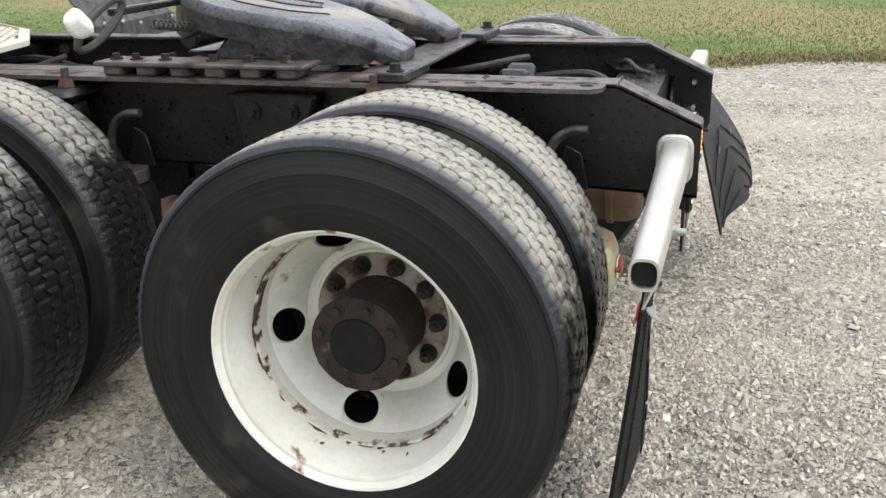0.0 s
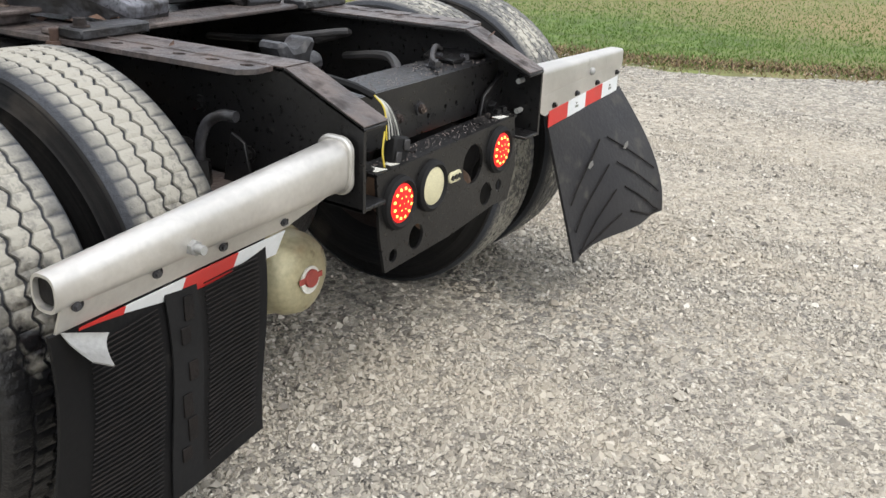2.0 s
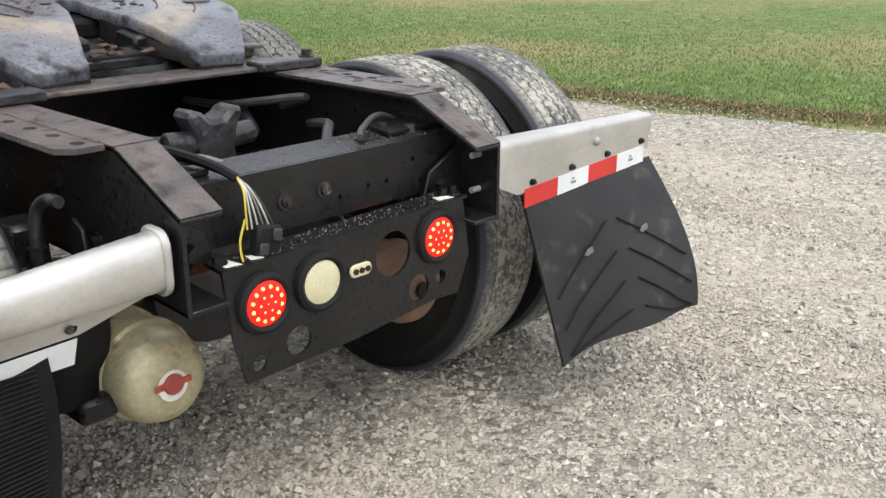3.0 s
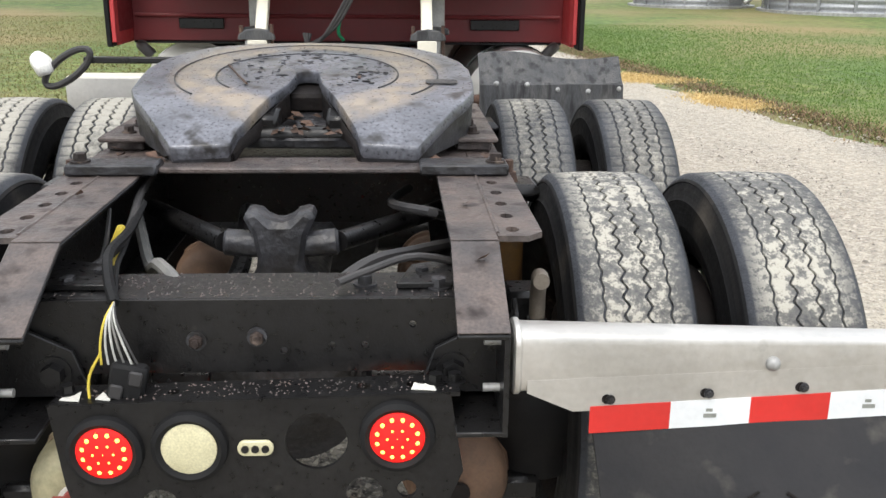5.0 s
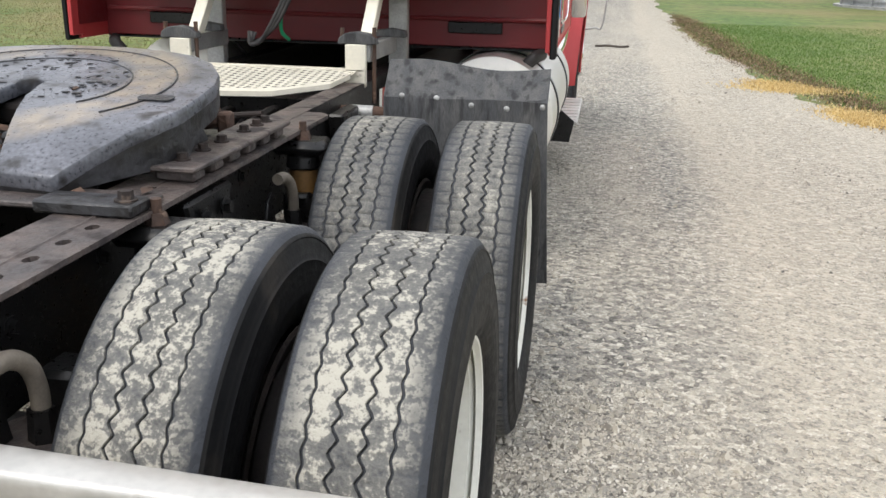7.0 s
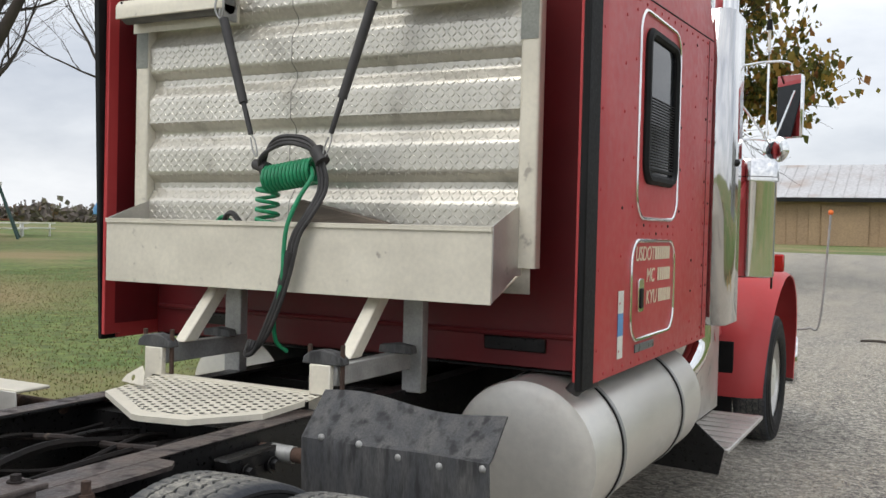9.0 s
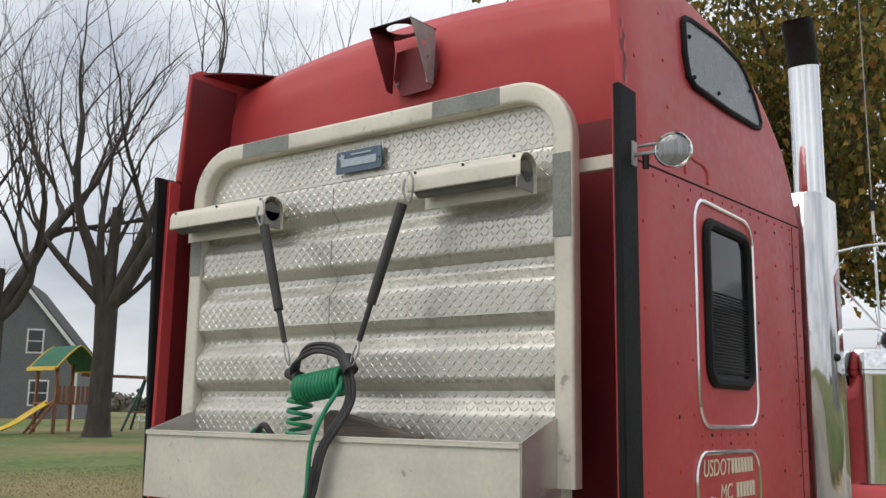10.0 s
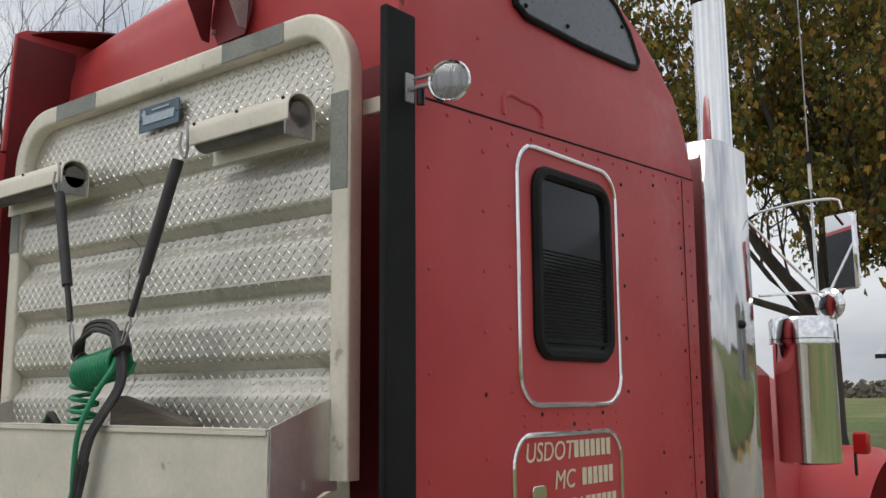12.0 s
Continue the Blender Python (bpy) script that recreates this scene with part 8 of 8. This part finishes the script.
def play_set():
    base = polar((2.54, -0.1), -57.8, 54)
    t = thing("play_set", "cedar play tower with a green and yellow canopy and slide", "play set", base)
    t.rotation_euler = (0, 0, radians(90))
    for x in (-1.0, 1.0):
        for y in (-0.9, 0.9):
            part("post", box((x - 0.07, y - 0.07, -0.1), (x + 0.07, y + 0.07, 3.6), 0.01), M_CEDAR, t)
    part("floor", box((-1.1, -1.0, 1.45), (1.1, 1.0, 1.55), 0.01), M_CEDAR, t)
    for k in range(8):
        x = -0.95 + 0.27 * k
        part("rail_board", box((x, -1.0, 1.55), (x + 0.17, -0.96, 2.4), 0.005), M_CEDAR, t)
    for s in (-1, 1):
        cv = grid_mesh("c", lambda u, v, s=s: Vector((s * (1.35 * u), -1.3 + 2.6 * v, 4.5 - 1.25 * u ** 1.3)), 6, 1, 0.03)
        part("canopy", cv, M_CANVAS, t)
        for y in (-1.32, 1.22):
            part("canopy_edge", grid_mesh("c", lambda u, v, s=s, y=y: Vector((s * (1.36 * u), y + 0.1 * v, 4.52 - 1.25 * u ** 1.3)), 6, 1, 0.05), M_SLIDE, t)
        part("canopy_edge", grid_mesh("c", lambda u, v, s=s: Vector((s * (1.36 + 0.04 * u), -1.3 + 2.6 * v, 3.35 - 0.2 * u)), 1, 1, 0.05), M_SLIDE, t)
    sl = grid_mesh("s", lambda u, v: Vector((-1.0 - 2.6 * v, -0.7 + 0.7 * u, 1.55 - 1.45 * (v ** 0.8) + 0.12 * (2 * u - 1) ** 2 + 0.06 * math.sin(6 * v))), 6, 14, 0.03)
    part("slide", sl, M_SLIDE, t, "yellow wavy slide")
    for y in (0.3, 0.8):
        part("ladder_rail", box((-0.05, y - 0.04, 0), (2.2, y + 0.04, 0.12), 0.01, None, Matrix.Translation((-1.1, -1.1, 1.5)) @ Matrix.Rotation(radians(128), 4, "Y")), M_CEDAR, t)
    for k in range(5):
        part("ladder_step", box((-1.2 - 0.22 * k, -0.9, 1.3 - 0.28 * k), (-1.05 - 0.22 * k, -0.3, 1.36 - 0.28 * k), 0.01), M_CEDAR, t)
    # swing beam with its A-frame legs
    part("swing_beam", box((1.0, -0.08, 2.95), (5.2, 0.08, 3.12), 0.01), M_CEDAR, t)
    for s in (-1, 1):
        part("swing_leg", cyl((5.1, 0, 3.1), (5.3, s * 1.5, -0.1), 0.075, seg=10), M_STEELGREEN, t)
        part("swing_leg", cyl((5.1, 0, 3.1), (5.1 + s * 1.5, 0, -0.1), 0.07, seg=10), M_STEELGREEN, t)
    part("swing_brace", cyl((4.2, 0, 1.1), (6.0, 0, 1.1), 0.05, seg=8), M_CEDAR, t)
    part("beam_bracket", box((4.95, -0.14, 2.9), (5.25, 0.14, 3.15), 0.02), M_STICKERW, t)


play_set()


def picnic_table(p, turn):
    t = thing("picnic_table", "white painted picnic table on the lawn", "picnic table", p, "tables by the swing")
    t.rotation_euler = (0, 0, turn)
    for k in range(4):
        part("top_board", box((-1.1, -0.36 + 0.185 * k, 0.74), (1.1, -0.2 + 0.185 * k, 0.78), 0.005), M_WHITE, t)
    for s in (-1, 1):
        part("bench", box((-1.1, s * 0.72 - 0.14, 0.43), (1.1, s * 0.72 + 0.14, 0.47), 0.005), M_WHITE, t)
        part("seat_bar", box((s * 0.8 - 0.04, -0.8, 0.36), (s * 0.8 + 0.04, 0.8, 0.43), 0.005), M_WHITE, t)
        for q in (-1, 1):
            part("leg", cyl((s * 0.8, q * 0.25, 0.74), (s * 0.8, q * 0.7, 0.0), 0.05, seg=6), M_WHITE, t)


for b, d in ((-52.6, 60), (-51.2, 61.5)):
    picnic_table(polar(E95, b, d), radians(50))


def clothes_post():
    p = polar(E83, -45.5, 46)
    t = thing("clothes_post", "white T-shaped clothesline post with a blue bag", "clothesline post", p)
    t.rotation_euler = (0, 0, radians(43))
    part("post", cyl((0, 0, -0.1), (0, 0, 2.95), 0.07, seg=12), M_WHITE, t)
    part("crossbar", box((-1.25, -0.05, 2.85), (1.2, 0.05, 2.93), 0.01), M_WHITE, t)
    bag = part("bag", lathe([(0, 0.0), (0.1, 0.28), (0.35, 0.3), (0.6, 0.16), (0.75, 0.03), (0.75, 0)], 10, m=Matrix.Translation((-1.35, 0, 1.55)) @ Matrix.Rotation(radians(-90), 4, "Y")), M_STICKERB, t, "blue bag hung from the bar")
    part("cord", tube(smooth_path([(-1.3, 0, 2.2), (-1.0, 0, 2.5), (-0.9, 0, 2.85)], 4), 0.015, 6), M_HOSE, t)
    part("cord", tube(smooth_path([(0.7, 0, 2.88), (3.5, 3, 2.3), (8, 7, 2.2)], 6), 0.01, 5), M_HOSE, t)


clothes_post()


# ---- barn ahead ----
def barn():
    x0, x1, y0, dep = -17.5, 26.0, 84.0, 14.0
    t = thing("barn", "long tan metal barn with a pale metal roof", "barn", (0, 0, land(0, 84)))
    part("wall", box((x0, y0, -0.5), (x1, y0 + dep, 3.9), 0.02), M_TAN, t)
    for k in range(int((x1 - x0) / 0.9)):
        part("wall_rib", box((x0 + 0.9 * k, y0 - 0.05, -0.3), (x0 + 0.9 * k + 0.06, y0, 3.85), 0.005), M_TAN, t)
    part("roof", plate([[(y0 - 0.9, 3.75), (y0 + dep / 2, 7.0), (y0 + dep + 0.9, 3.75), (y0 + dep + 0.9, 3.95), (y0 + dep / 2, 7.2), (y0 - 0.9, 3.95)]], x1 - x0 + 1.2, at(YZ, x0 - 0.6)), M_METALROOF, t)
    rb = B()
    ra, rl = math.atan2(3.25, dep / 2 + 0.9), math.hypot(3.25, dep / 2 + 0.9)
    for k in range(int((x1 - x0) / 0.9)):
        box((x0 + 0.9 * k, 0, 0), (x0 + 0.9 * k + 0.05, rl, 0.05), 0.0, rb, Matrix.Translation((0, y0 - 0.9, 3.95)) @ Matrix.Rotation(ra, 4, "X"))
    part("roof_seams", rb, M_METALROOF, t)
    part("fascia", box((x0 - 0.6, y0 - 0.98, 3.6), (x1 + 0.6, y0 - 0.9, 3.96), 0.01), M_FRAME, t)
    for x, w, h in ((-6.5, 3.6, 3.3), (5.5, 3.8, 3.3), (14, 3.6, 3.3)):
        part("sliding_door", box((x, y0 - 0.16, 0), (x + w, y0 - 0.07, h), 0.02), M_TAN, t)
    part("vent", box((-1.2, y0 - 0.14, 0.3), (-0.4, y0 - 0.05, 1.0), 0.02), M_FRAME, t)
    part("vent", box((2.1, y0 - 0.3, 0.0), (2.5, y0 - 0.06, 0.5), 0.02), M_FRAME, t)


barn()


# ---- grain bins ----
def grain_bin(x, y, r, hgt):
    t = thing("grain_bin", "corrugated galvanized grain bin", "grain bin", (x, y, land(x, y)), "grain bins")
    prof = [(-0.1, 0.0)]
    prof = []
    n = int(hgt / 0.055)
    for k in range(n + 1):
        prof.append((k * 0.055 - 0.05, r + 0.025 * math.sin(k * math.pi / 2)))
    part("wall", lathe(prof, 64, m=Matrix.Rotation(radians(-90), 4, "Y")), M_BIN, t, "", 70)
    part("roof", lathe([(hgt - 0.1, r + 0.15), (hgt + r * 0.45, 0.35), (hgt + r * 0.5, 0.35), (hgt + r * 0.5, 0)], 48, m=Matrix.Rotation(radians(-90), 4, "Y")), M_BIN, t)
    for k in range(16):
        a = 2 * math.pi * k / 16
        part("stiffener", box((r + 0.01, -0.05, 0), (r + 0.06, 0.05, hgt), 0.01, None, Matrix.Rotation(a, 4, "Z")), M_BIN, t)
    part("base_slab", lathe([(-0.3, r + 0.25), (0.06, r + 0.25), (0.06, 0)], 48, m=Matrix.Rotation(radians(-90), 4, "Y")), M_GALV, t)
    return t


grain_bin(11.6, 34.5, 2.1, 5.5)
grain_bin(16.2, 31.0, 2.9, 6.0)
au = thing("auger", "grey steel auger leaning by the bins", "auger", (13.2, 31.5, land(13.2, 31.5)))
part("tube", cyl((-0.6, 0, 0.25), (0.9, 0, 1.4), 0.09, seg=12), M_GALV, au)
for q in (-1, 1):
    part("leg", cyl((0.3, q * 0.3, 0), (0.5, 0, 1.1), 0.03, seg=8), M_FRAME, au)

# ---- horizon ----
rng_ = np.random.default_rng(3)
spots = []
for k in range(1500):
    a = radians(rng_.uniform(-80, 50))
    d = rng_.uniform(190, 320)
    clump = 2.0 + 5.0 * max(0.0, noise.noise((a * 9, 1.7, 0.3)) + 0.35)
    c = Vector((d * math.sin(a), d * math.cos(a), land(0, d)))
    for j in range(14):
        spots.append(c + Vector((rng_.normal(0, 2.2), rng_.normal(0, 2.2), rng_.uniform(0.2, 1.0) ** 1.5 * clump)))
far = meshpart("far_woods", leaves(spots, 2, 1.6, 0.7, 4), M_FARTREE, None)
tagged(far, "hazy brown tree line along the far fields", "woods", kind="stuff")


def far_house(b, d, w, hgt):
    p = polar(E83, b, d)
    t = thing("far_house", "small white house beyond the fields", "house", p, "far houses")
    t.rotation_euler = (0, 0, radians(-b))
    part("wall", plate([[(-w / 2, -0.5), (w / 2, -0.5), (w / 2, hgt * 0.6), (0, hgt), (-w / 2, hgt * 0.6)]], 8, XZ), M_WHITE, t)
    for s in (-1, 1):
        part("roof", plate([[(0, hgt + 0.1), (s * (w / 2 + 0.3), hgt * 0.6 - 0.1), (s * (w / 2 + 0.3), hgt * 0.6 + 0.1), (0, hgt + 0.35)]], 8.6, at(XZ, y=-0.3)), M_SHINGLE, t)
    part("window", box((-0.5, -0.05, 1.0), (0.5, -0.01, 2.4), 0.01), M_DARKPANE, t)
    part("side_wing", box((w / 2, 1, -0.5), (w / 2 + 9, 7, hgt * 0.55), 0.02), M_WHITE, t)
    part("wing_roof", plate([[(0.6, hgt * 0.52), (4, hgt * 0.85), (7.4, hgt * 0.52)]], 9.4, at(YZ, w / 2 - 0.1)), M_SHINGLE, t)


far_house(-45.9, 260, 5.0, 3.6)
far_house(-48.6, 300, 6.0, 3.6)

# ---- loose things on the truck ----
hs = thing("air_hoses", "coiled green air hose and black cables hung from straps", "hose", (0.075, 2.56, 1.565))
HZ = Vector((0, -2.57, -1.6))


def hpart(name, pts, r, material, label="", n=8, seg=8):
    return part(name, tube([Vector(p) + HZ for p in smooth_path(pts, n)], r, seg), material, hs, label)


coil = [(-0.17 + 0.235 * k / 130 + 0.0, 2.58 + 0.048 * math.cos(k * 2 * math.pi / 10), 1.885 + 0.035 * k / 130 + 0.05 * math.sin(k * 2 * math.pi / 10)) for k in range(131)]
part("green_coil", tube([Vector(p) + HZ for p in coil], 0.0085, 8), M_GREEN, hs, "tight coil of green air hose")
coil2 = [(-0.185 + 0.045 * math.cos(k * 2 * math.pi / 9), 2.6 + 0.045 * math.sin(k * 2 * math.pi / 9), 1.87 - 0.0045 * k) for k in range(42)]
part("green_coil", tube([Vector(p) + HZ for p in coil2], 0.0085, 8), M_GREEN, hs)
hpart("green_hose", [(0.06, 2.56, 1.93), (0.085, 2.53, 1.89), (0.05, 2.49, 1.8), (0.02, 2.465, 1.7), (0.01, 2.46, 1.6), (0.0, 2.465, 1.48), (-0.06, 2.5, 1.36), (-0.09, 2.55, 1.24), (-0.07, 2.6, 1.19)], 0.009, M_GREEN)
for k, o in enumerate((0.0, 0.016, -0.014)):
    hpart("black_cable", [(-0.2 + o, 2.6, 1.9), (-0.19, 2.57 + o, 1.97), (-0.12, 2.56, 2.03 + o), (-0.02, 2.55 + o, 2.04 + o), (0.07, 2.55, 2.01 + o), (0.12 + o, 2.54, 1.93), (0.135 + o, 2.53, 1.84), (0.1 + o, 2.49, 1.74), (0.055 + o, 2.475, 1.66), (0.02 + o, 2.47, 1.52), (-0.03 + o, 2.48, 1.4), (-0.1 + o, 2.5, 1.28), (-0.17 + o, 2.53, 1.2 + o), (-0.24, 2.56 + o, 1.17), (-0.25 + o, 2.6, 1.22)], 0.009, M_HOSE)
part("tape_wrap", cyl(Vector((0.035, 2.474, 1.6)) + HZ, Vector((-0.005, 2.475, 1.47)) + HZ, 0.022, 0.02, 12), M_HOSE, hs, "black tape round the cables")
part("tape_wrap", cyl(Vector((0.09, 2.55, 2.0)) + HZ, Vector((0.13, 2.54, 1.95)) + HZ, 0.03, 0.03, 12), M_HOSE, hs)
part("plug", cyl(Vector((-0.25, 2.6, 1.95)) + HZ, Vector((-0.17, 2.58, 1.93)) + HZ, 0.022, 0.026, 12), M_HOSE, hs)
hpart("black_cable", [(-0.42, 2.6, 1.69), (-0.38, 2.58, 1.735), (-0.34, 2.57, 1.745), (-0.3, 2.58, 1.7)], 0.012, M_HOSE)
hpart("green_hose", [(-0.46, 2.6, 1.7), (-0.42, 2.6, 1.73), (-0.38, 2.61, 1.71)], 0.009, M_GREEN)


def bungee(top, bot, label):
    top, bot = Vector(top), Vector(bot)
    t = thing("tender_strap", label, "strap", top, "straps that hold the hoses")
    d = bot - top
    part("hook", tube(smooth_path([(0, 0, 0.05), (0.025, -0.01, 0.02), (0.028, -0.01, -0.03), (0.005, 0, -0.07), (-0.02, -0.005, -0.03), (-0.02, 0, 0.02)], 5), 0.005, 6), M_GALV, t)
    part("sleeve", cyl(d * 0.11, d * 0.66, 0.02, 0.019, 14), M_HOSE, t, "dark rubber spring sleeve")
    part("spring", cyl(d * 0.64, d * 0.86, 0.011, seg=12), M_HOSE, t)
    part("snap", tube(smooth_path([d * 0.86, d * 0.9 + Vector((0.012, 0, 0)), d * 0.97 + Vector((0.01, 0, 0)), d * 1.0, d * 0.95 - Vector((0.01, 0, 0)), d * 0.88 - Vector((0.006, 0, 0))], 4), 0.0035, 6), M_GALV, t)


bungee((-0.39, 2.6, 2.6), (-0.144, 2.555, 1.945), "grey sprung strap with a wire hook")
bungee((0.4, 2.6, 2.61), (0.212, 2.52, 1.93), "grey sprung strap with a snap hook")
pk = thing("wooden_wedge", "dark weathered wooden wedge lying in the tray", "wood block", (0.15, 2.66, 1.465))
part("board", plate([[(-0.17, 0.0), (0.3, 0.0), (0.28, 0.22), (-0.15, 0.31), (-0.18, 0.28)]], 0.05, at(XZ, y=-0.02), 0.004), M_WOOD, pk)

rag = thing("white_rag", "crumpled white plastic rag tied to the release handle", "rag", (-0.845, 0.785, 1.212))
rb_ = B()
bmesh.ops.create_icosphere(rb_, subdivisions=3, radius=0.034)
for v in rb_.verts:
    v.co *= 1 + 0.45 * noise.noise(v.co * 30)
    v.co.z = v.co.z * 1.1
part("cloth", rb_, M_RAG, rag)
# wiring at the rear of the frame
wr = thing("wiring_harness", "loose trailer wiring harness with a black connector", "wiring", (-0.24, -0.68, 0.89))
WZ = Vector((0.24, 0.72, -0.9))


def wire(pts, r, material, label=""):
    return part("wire", tube([Vector(p) + WZ for p in smooth_path(pts, 6)], r, 6), material, wr, label)


wire([(-0.34, -0.1, 0.98), (-0.32, -0.3, 0.97), (-0.3, -0.52, 0.985), (-0.27, -0.64, 0.97), (-0.245, -0.7, 0.945)], 0.01, M_BLACK)
wire([(-0.36, -0.05, 0.97), (-0.33, -0.3, 0.94), (-0.28, -0.55, 0.965), (-0.25, -0.68, 0.95)], 0.006, M_BLACK)
wire([(-0.39, -0.2, 0.99), (-0.36, -0.35, 0.95), (-0.35, -0.5, 0.9), (-0.3, -0.6, 0.94)], 0.005, M_HOSE)
for k, (dx, c) in enumerate(((-0.018, M_WHITEWIRE), (-0.006, M_WHITEWIRE), (0.005, M_GREYHOSE), (0.016, M_WHITEWIRE), (-0.028, M_YELLOW), (0.024, M_HOSE))):
    wire([(-0.245, -0.7, 0.948), (-0.243 + 0.4 * dx, -0.735, 0.925), (-0.236 + 0.9 * dx, -0.748, 0.885), (-0.228 + 1.2 * dx, -0.75, 0.848)], 0.0022, c)
    wire([(-0.21 + dx, -0.75, 0.782), (-0.208 + 1.5 * dx, -0.76, 0.75), (-0.215 + 2 * dx, -0.755, 0.705 + 0.008 * k)], 0.0022, c)
wire([(-0.262, -0.745, 0.87), (-0.285, -0.755, 0.82), (-0.275, -0.765, 0.76), (-0.22, -0.765, 0.715)], 0.0026, M_YELLOW)
wire([(-0.345, -0.27, 0.965), (-0.35, -0.32, 0.935), (-0.345, -0.37, 0.905)], 0.013, M_YELLOW, "yellow wire splice")
con = part("connector", box((-0.032, -0.016, -0.035), (0.032, 0.016, 0.035), 0.006, None, Matrix.Translation(WZ + Vector((-0.218, -0.75, 0.815))) @ Matrix.Rotation(radians(12), 4, "Y")), M_BLACK, wr, "black plastic connector")
for k in (-1, 1):
    part("clip", box((-0.012, -0.022, -0.014), (0.012, -0.015, 0.014), 0.003, None, Matrix.Translation(WZ + Vector((-0.218 + 0.018 * k, -0.75, 0.815 + 0.012 * k))) @ Matrix.Rotation(radians(12), 4, "Y")), M_HOSE, con)

# hoses inside the frame
for k, pts in enumerate((
        [(-0.4, 0.1, 0.9), (-0.3, -0.2, 0.86), (-0.22, -0.42, 0.93), (-0.15, -0.52, 0.9), (-0.1, -0.56, 0.8)],
        [(0.4, -0.1, 0.88), (0.3, -0.3, 0.92), (0.2, -0.42, 0.93), (0.12, -0.5, 0.88), (0.1, -0.52, 0.78)],
        [(-0.38, -0.3, 0.8), (-0.2, -0.35, 0.75), (-0.12, -0.1, 0.8), (-0.15, 0.3, 0.86)],
        [(0.38, 0.0, 0.92), (0.34, -0.15, 0.97), (0.25, 0.1, 0.93), (0.3, 0.4, 0.9)],
        [(-0.42, 0.4, 0.95), (-0.36, 0.0, 0.98), (-0.33, -0.3, 0.94), (-0.4, -0.5, 0.9)],
        [(0.43, -0.45, 0.93), (0.3, -0.5, 0.97), (0.2, -0.55, 0.955), (0.15, -0.6, 0.95)])):
    part("air_line", tube(smooth_path(pts, 6), (0.014, 0.014, 0.024, 0.012, 0.01, 0.008)[k], 8), (M_GREYHOSE, M_HOSE, M_FRAME, M_HOSE, M_HOSE, M_HOSE)[k], truck)
al = random.Random(8)
for k in range(8):
    xs = [-0.33 + 0.075 * k + al.uniform(-0.05, 0.05) for _ in range(5)]
    zs = [0.9 + al.uniform(0.0, 0.07) for _ in range(5)]
    part("air_line", tube(smooth_path([(x, y, z) for x, y, z in zip(xs, (1.2, 1.5, 1.8, 2.1, 2.6), zs)], 5), (0.009, 0.013, 0.007, 0.016)[k % 4], 6), (M_CAP, M_CAP, M_FRAME, M_CAP)[k % 4], truck)
part("cross_pipe", tube(smooth_path([(-0.44, 1.62, 0.93), (-0.2, 1.66, 0.95), (0.0, 1.7, 0.94), (0.2, 1.68, 0.96)], 5), 0.012, 8), M_HUB, truck, "rusty pipe across the frame")

# crumbs of grit lying on the flat tops of the rear frame
gr = np.random.default_rng(31)
GV, GF = [], []
for x0, x1, y0, y1, z, n in ((-0.42, 0.42, -0.62, -0.48, 0.931, 420), (-0.33, 0.36, -0.735, -0.67, 0.785, 260), (-0.5, 0.5, 0.04, 0.16, RTOP + 0.02, 160)):
    for x, y, q in zip(gr.uniform(x0, x1, n), gr.uniform(y0, y1, n), gr.uniform(0.0012, 0.0032, n)):
        k, zb = len(GV), z + (0.021 * x if z < 0.8 else 0.0)
        GV += [(x + q, y, zb), (x, y + q, zb), (x - q, y, zb), (x, y - q, zb), (x + 0.2 * q, y, zb + q)]
        GF += [(k, k + 1, k + 4), (k + 1, k + 2, k + 4), (k + 2, k + 3, k + 4), (k + 3, k, k + 4)]
gme = bpy.data.meshes.new("grit")
gme.from_pydata(GV, [], GF)
tagged(meshpart("grit", gme, M_RAILTOP, truck, "grey grit on the frame", 20), kind="stuff")

# dead leaves caught on the frame and in the throat
lv = random.Random(4)
spots_l = [(lv.uniform(-0.1, 0.13), lv.uniform(0.22, 0.5), 1.105) for _ in range(34)] + [(lv.choice((-1, 1)) * lv.uniform(0.25, 0.5), lv.uniform(0.1, 0.24), RTOP + 0.022) for _ in range(12)] + [(0.42, -0.62, 1.0), (0.41, -0.3, RTOP + 0.006), (-0.44, -0.2, RTOP + 0.006)]
for x, y, z in spots_l:
    z2 = z + (0.117 * (y - 0.44) if z > 1.09 else 0)
    lb_ = B()
    s_ = lv.uniform(0.012, 0.026)
    c_ = [(0, -s_, 0), (s_ * 0.6, 0, s_ * lv.uniform(0, 0.6)), (0, s_, s_ * 0.2), (-s_ * 0.6, 0, s_ * lv.uniform(0, 0.6))]
    vs = [lb_.verts.new(p) for p in c_]
    lb_.faces.new((vs[0], vs[1], vs[2]))
    lb_.faces.new((vs[0], vs[2], vs[3]))
    lo = meshpart("dead_leaf", bpy.data.meshes.new("dead_leaf"), None, None)
    lb_.to_mesh(lo.data)
    lb_.free()
    lo.data.materials.append(M_LEAF)
    lo.location = (x, y, z2 + 0.004)
    lo.rotation_euler = (lv.uniform(-0.5, 0.5), lv.uniform(-0.5, 0.5), lv.uniform(0, 6.28))
    tagged(lo, "curled brown dead leaf lying on the truck", "leaf", "dead leaves")
stick = thing("fallen_stick", "thin dead stick lying on the gravel", "stick", (1.5, 16.0, 0.02))
part("twig", tube(smooth_path([(-0.25, 0, 0.01), (0, 0.04, 0.02), (0.2, -0.02, 0.01), (0.35, 0.03, 0.02)], 4), 0.02, 6), M_BARK, stick)
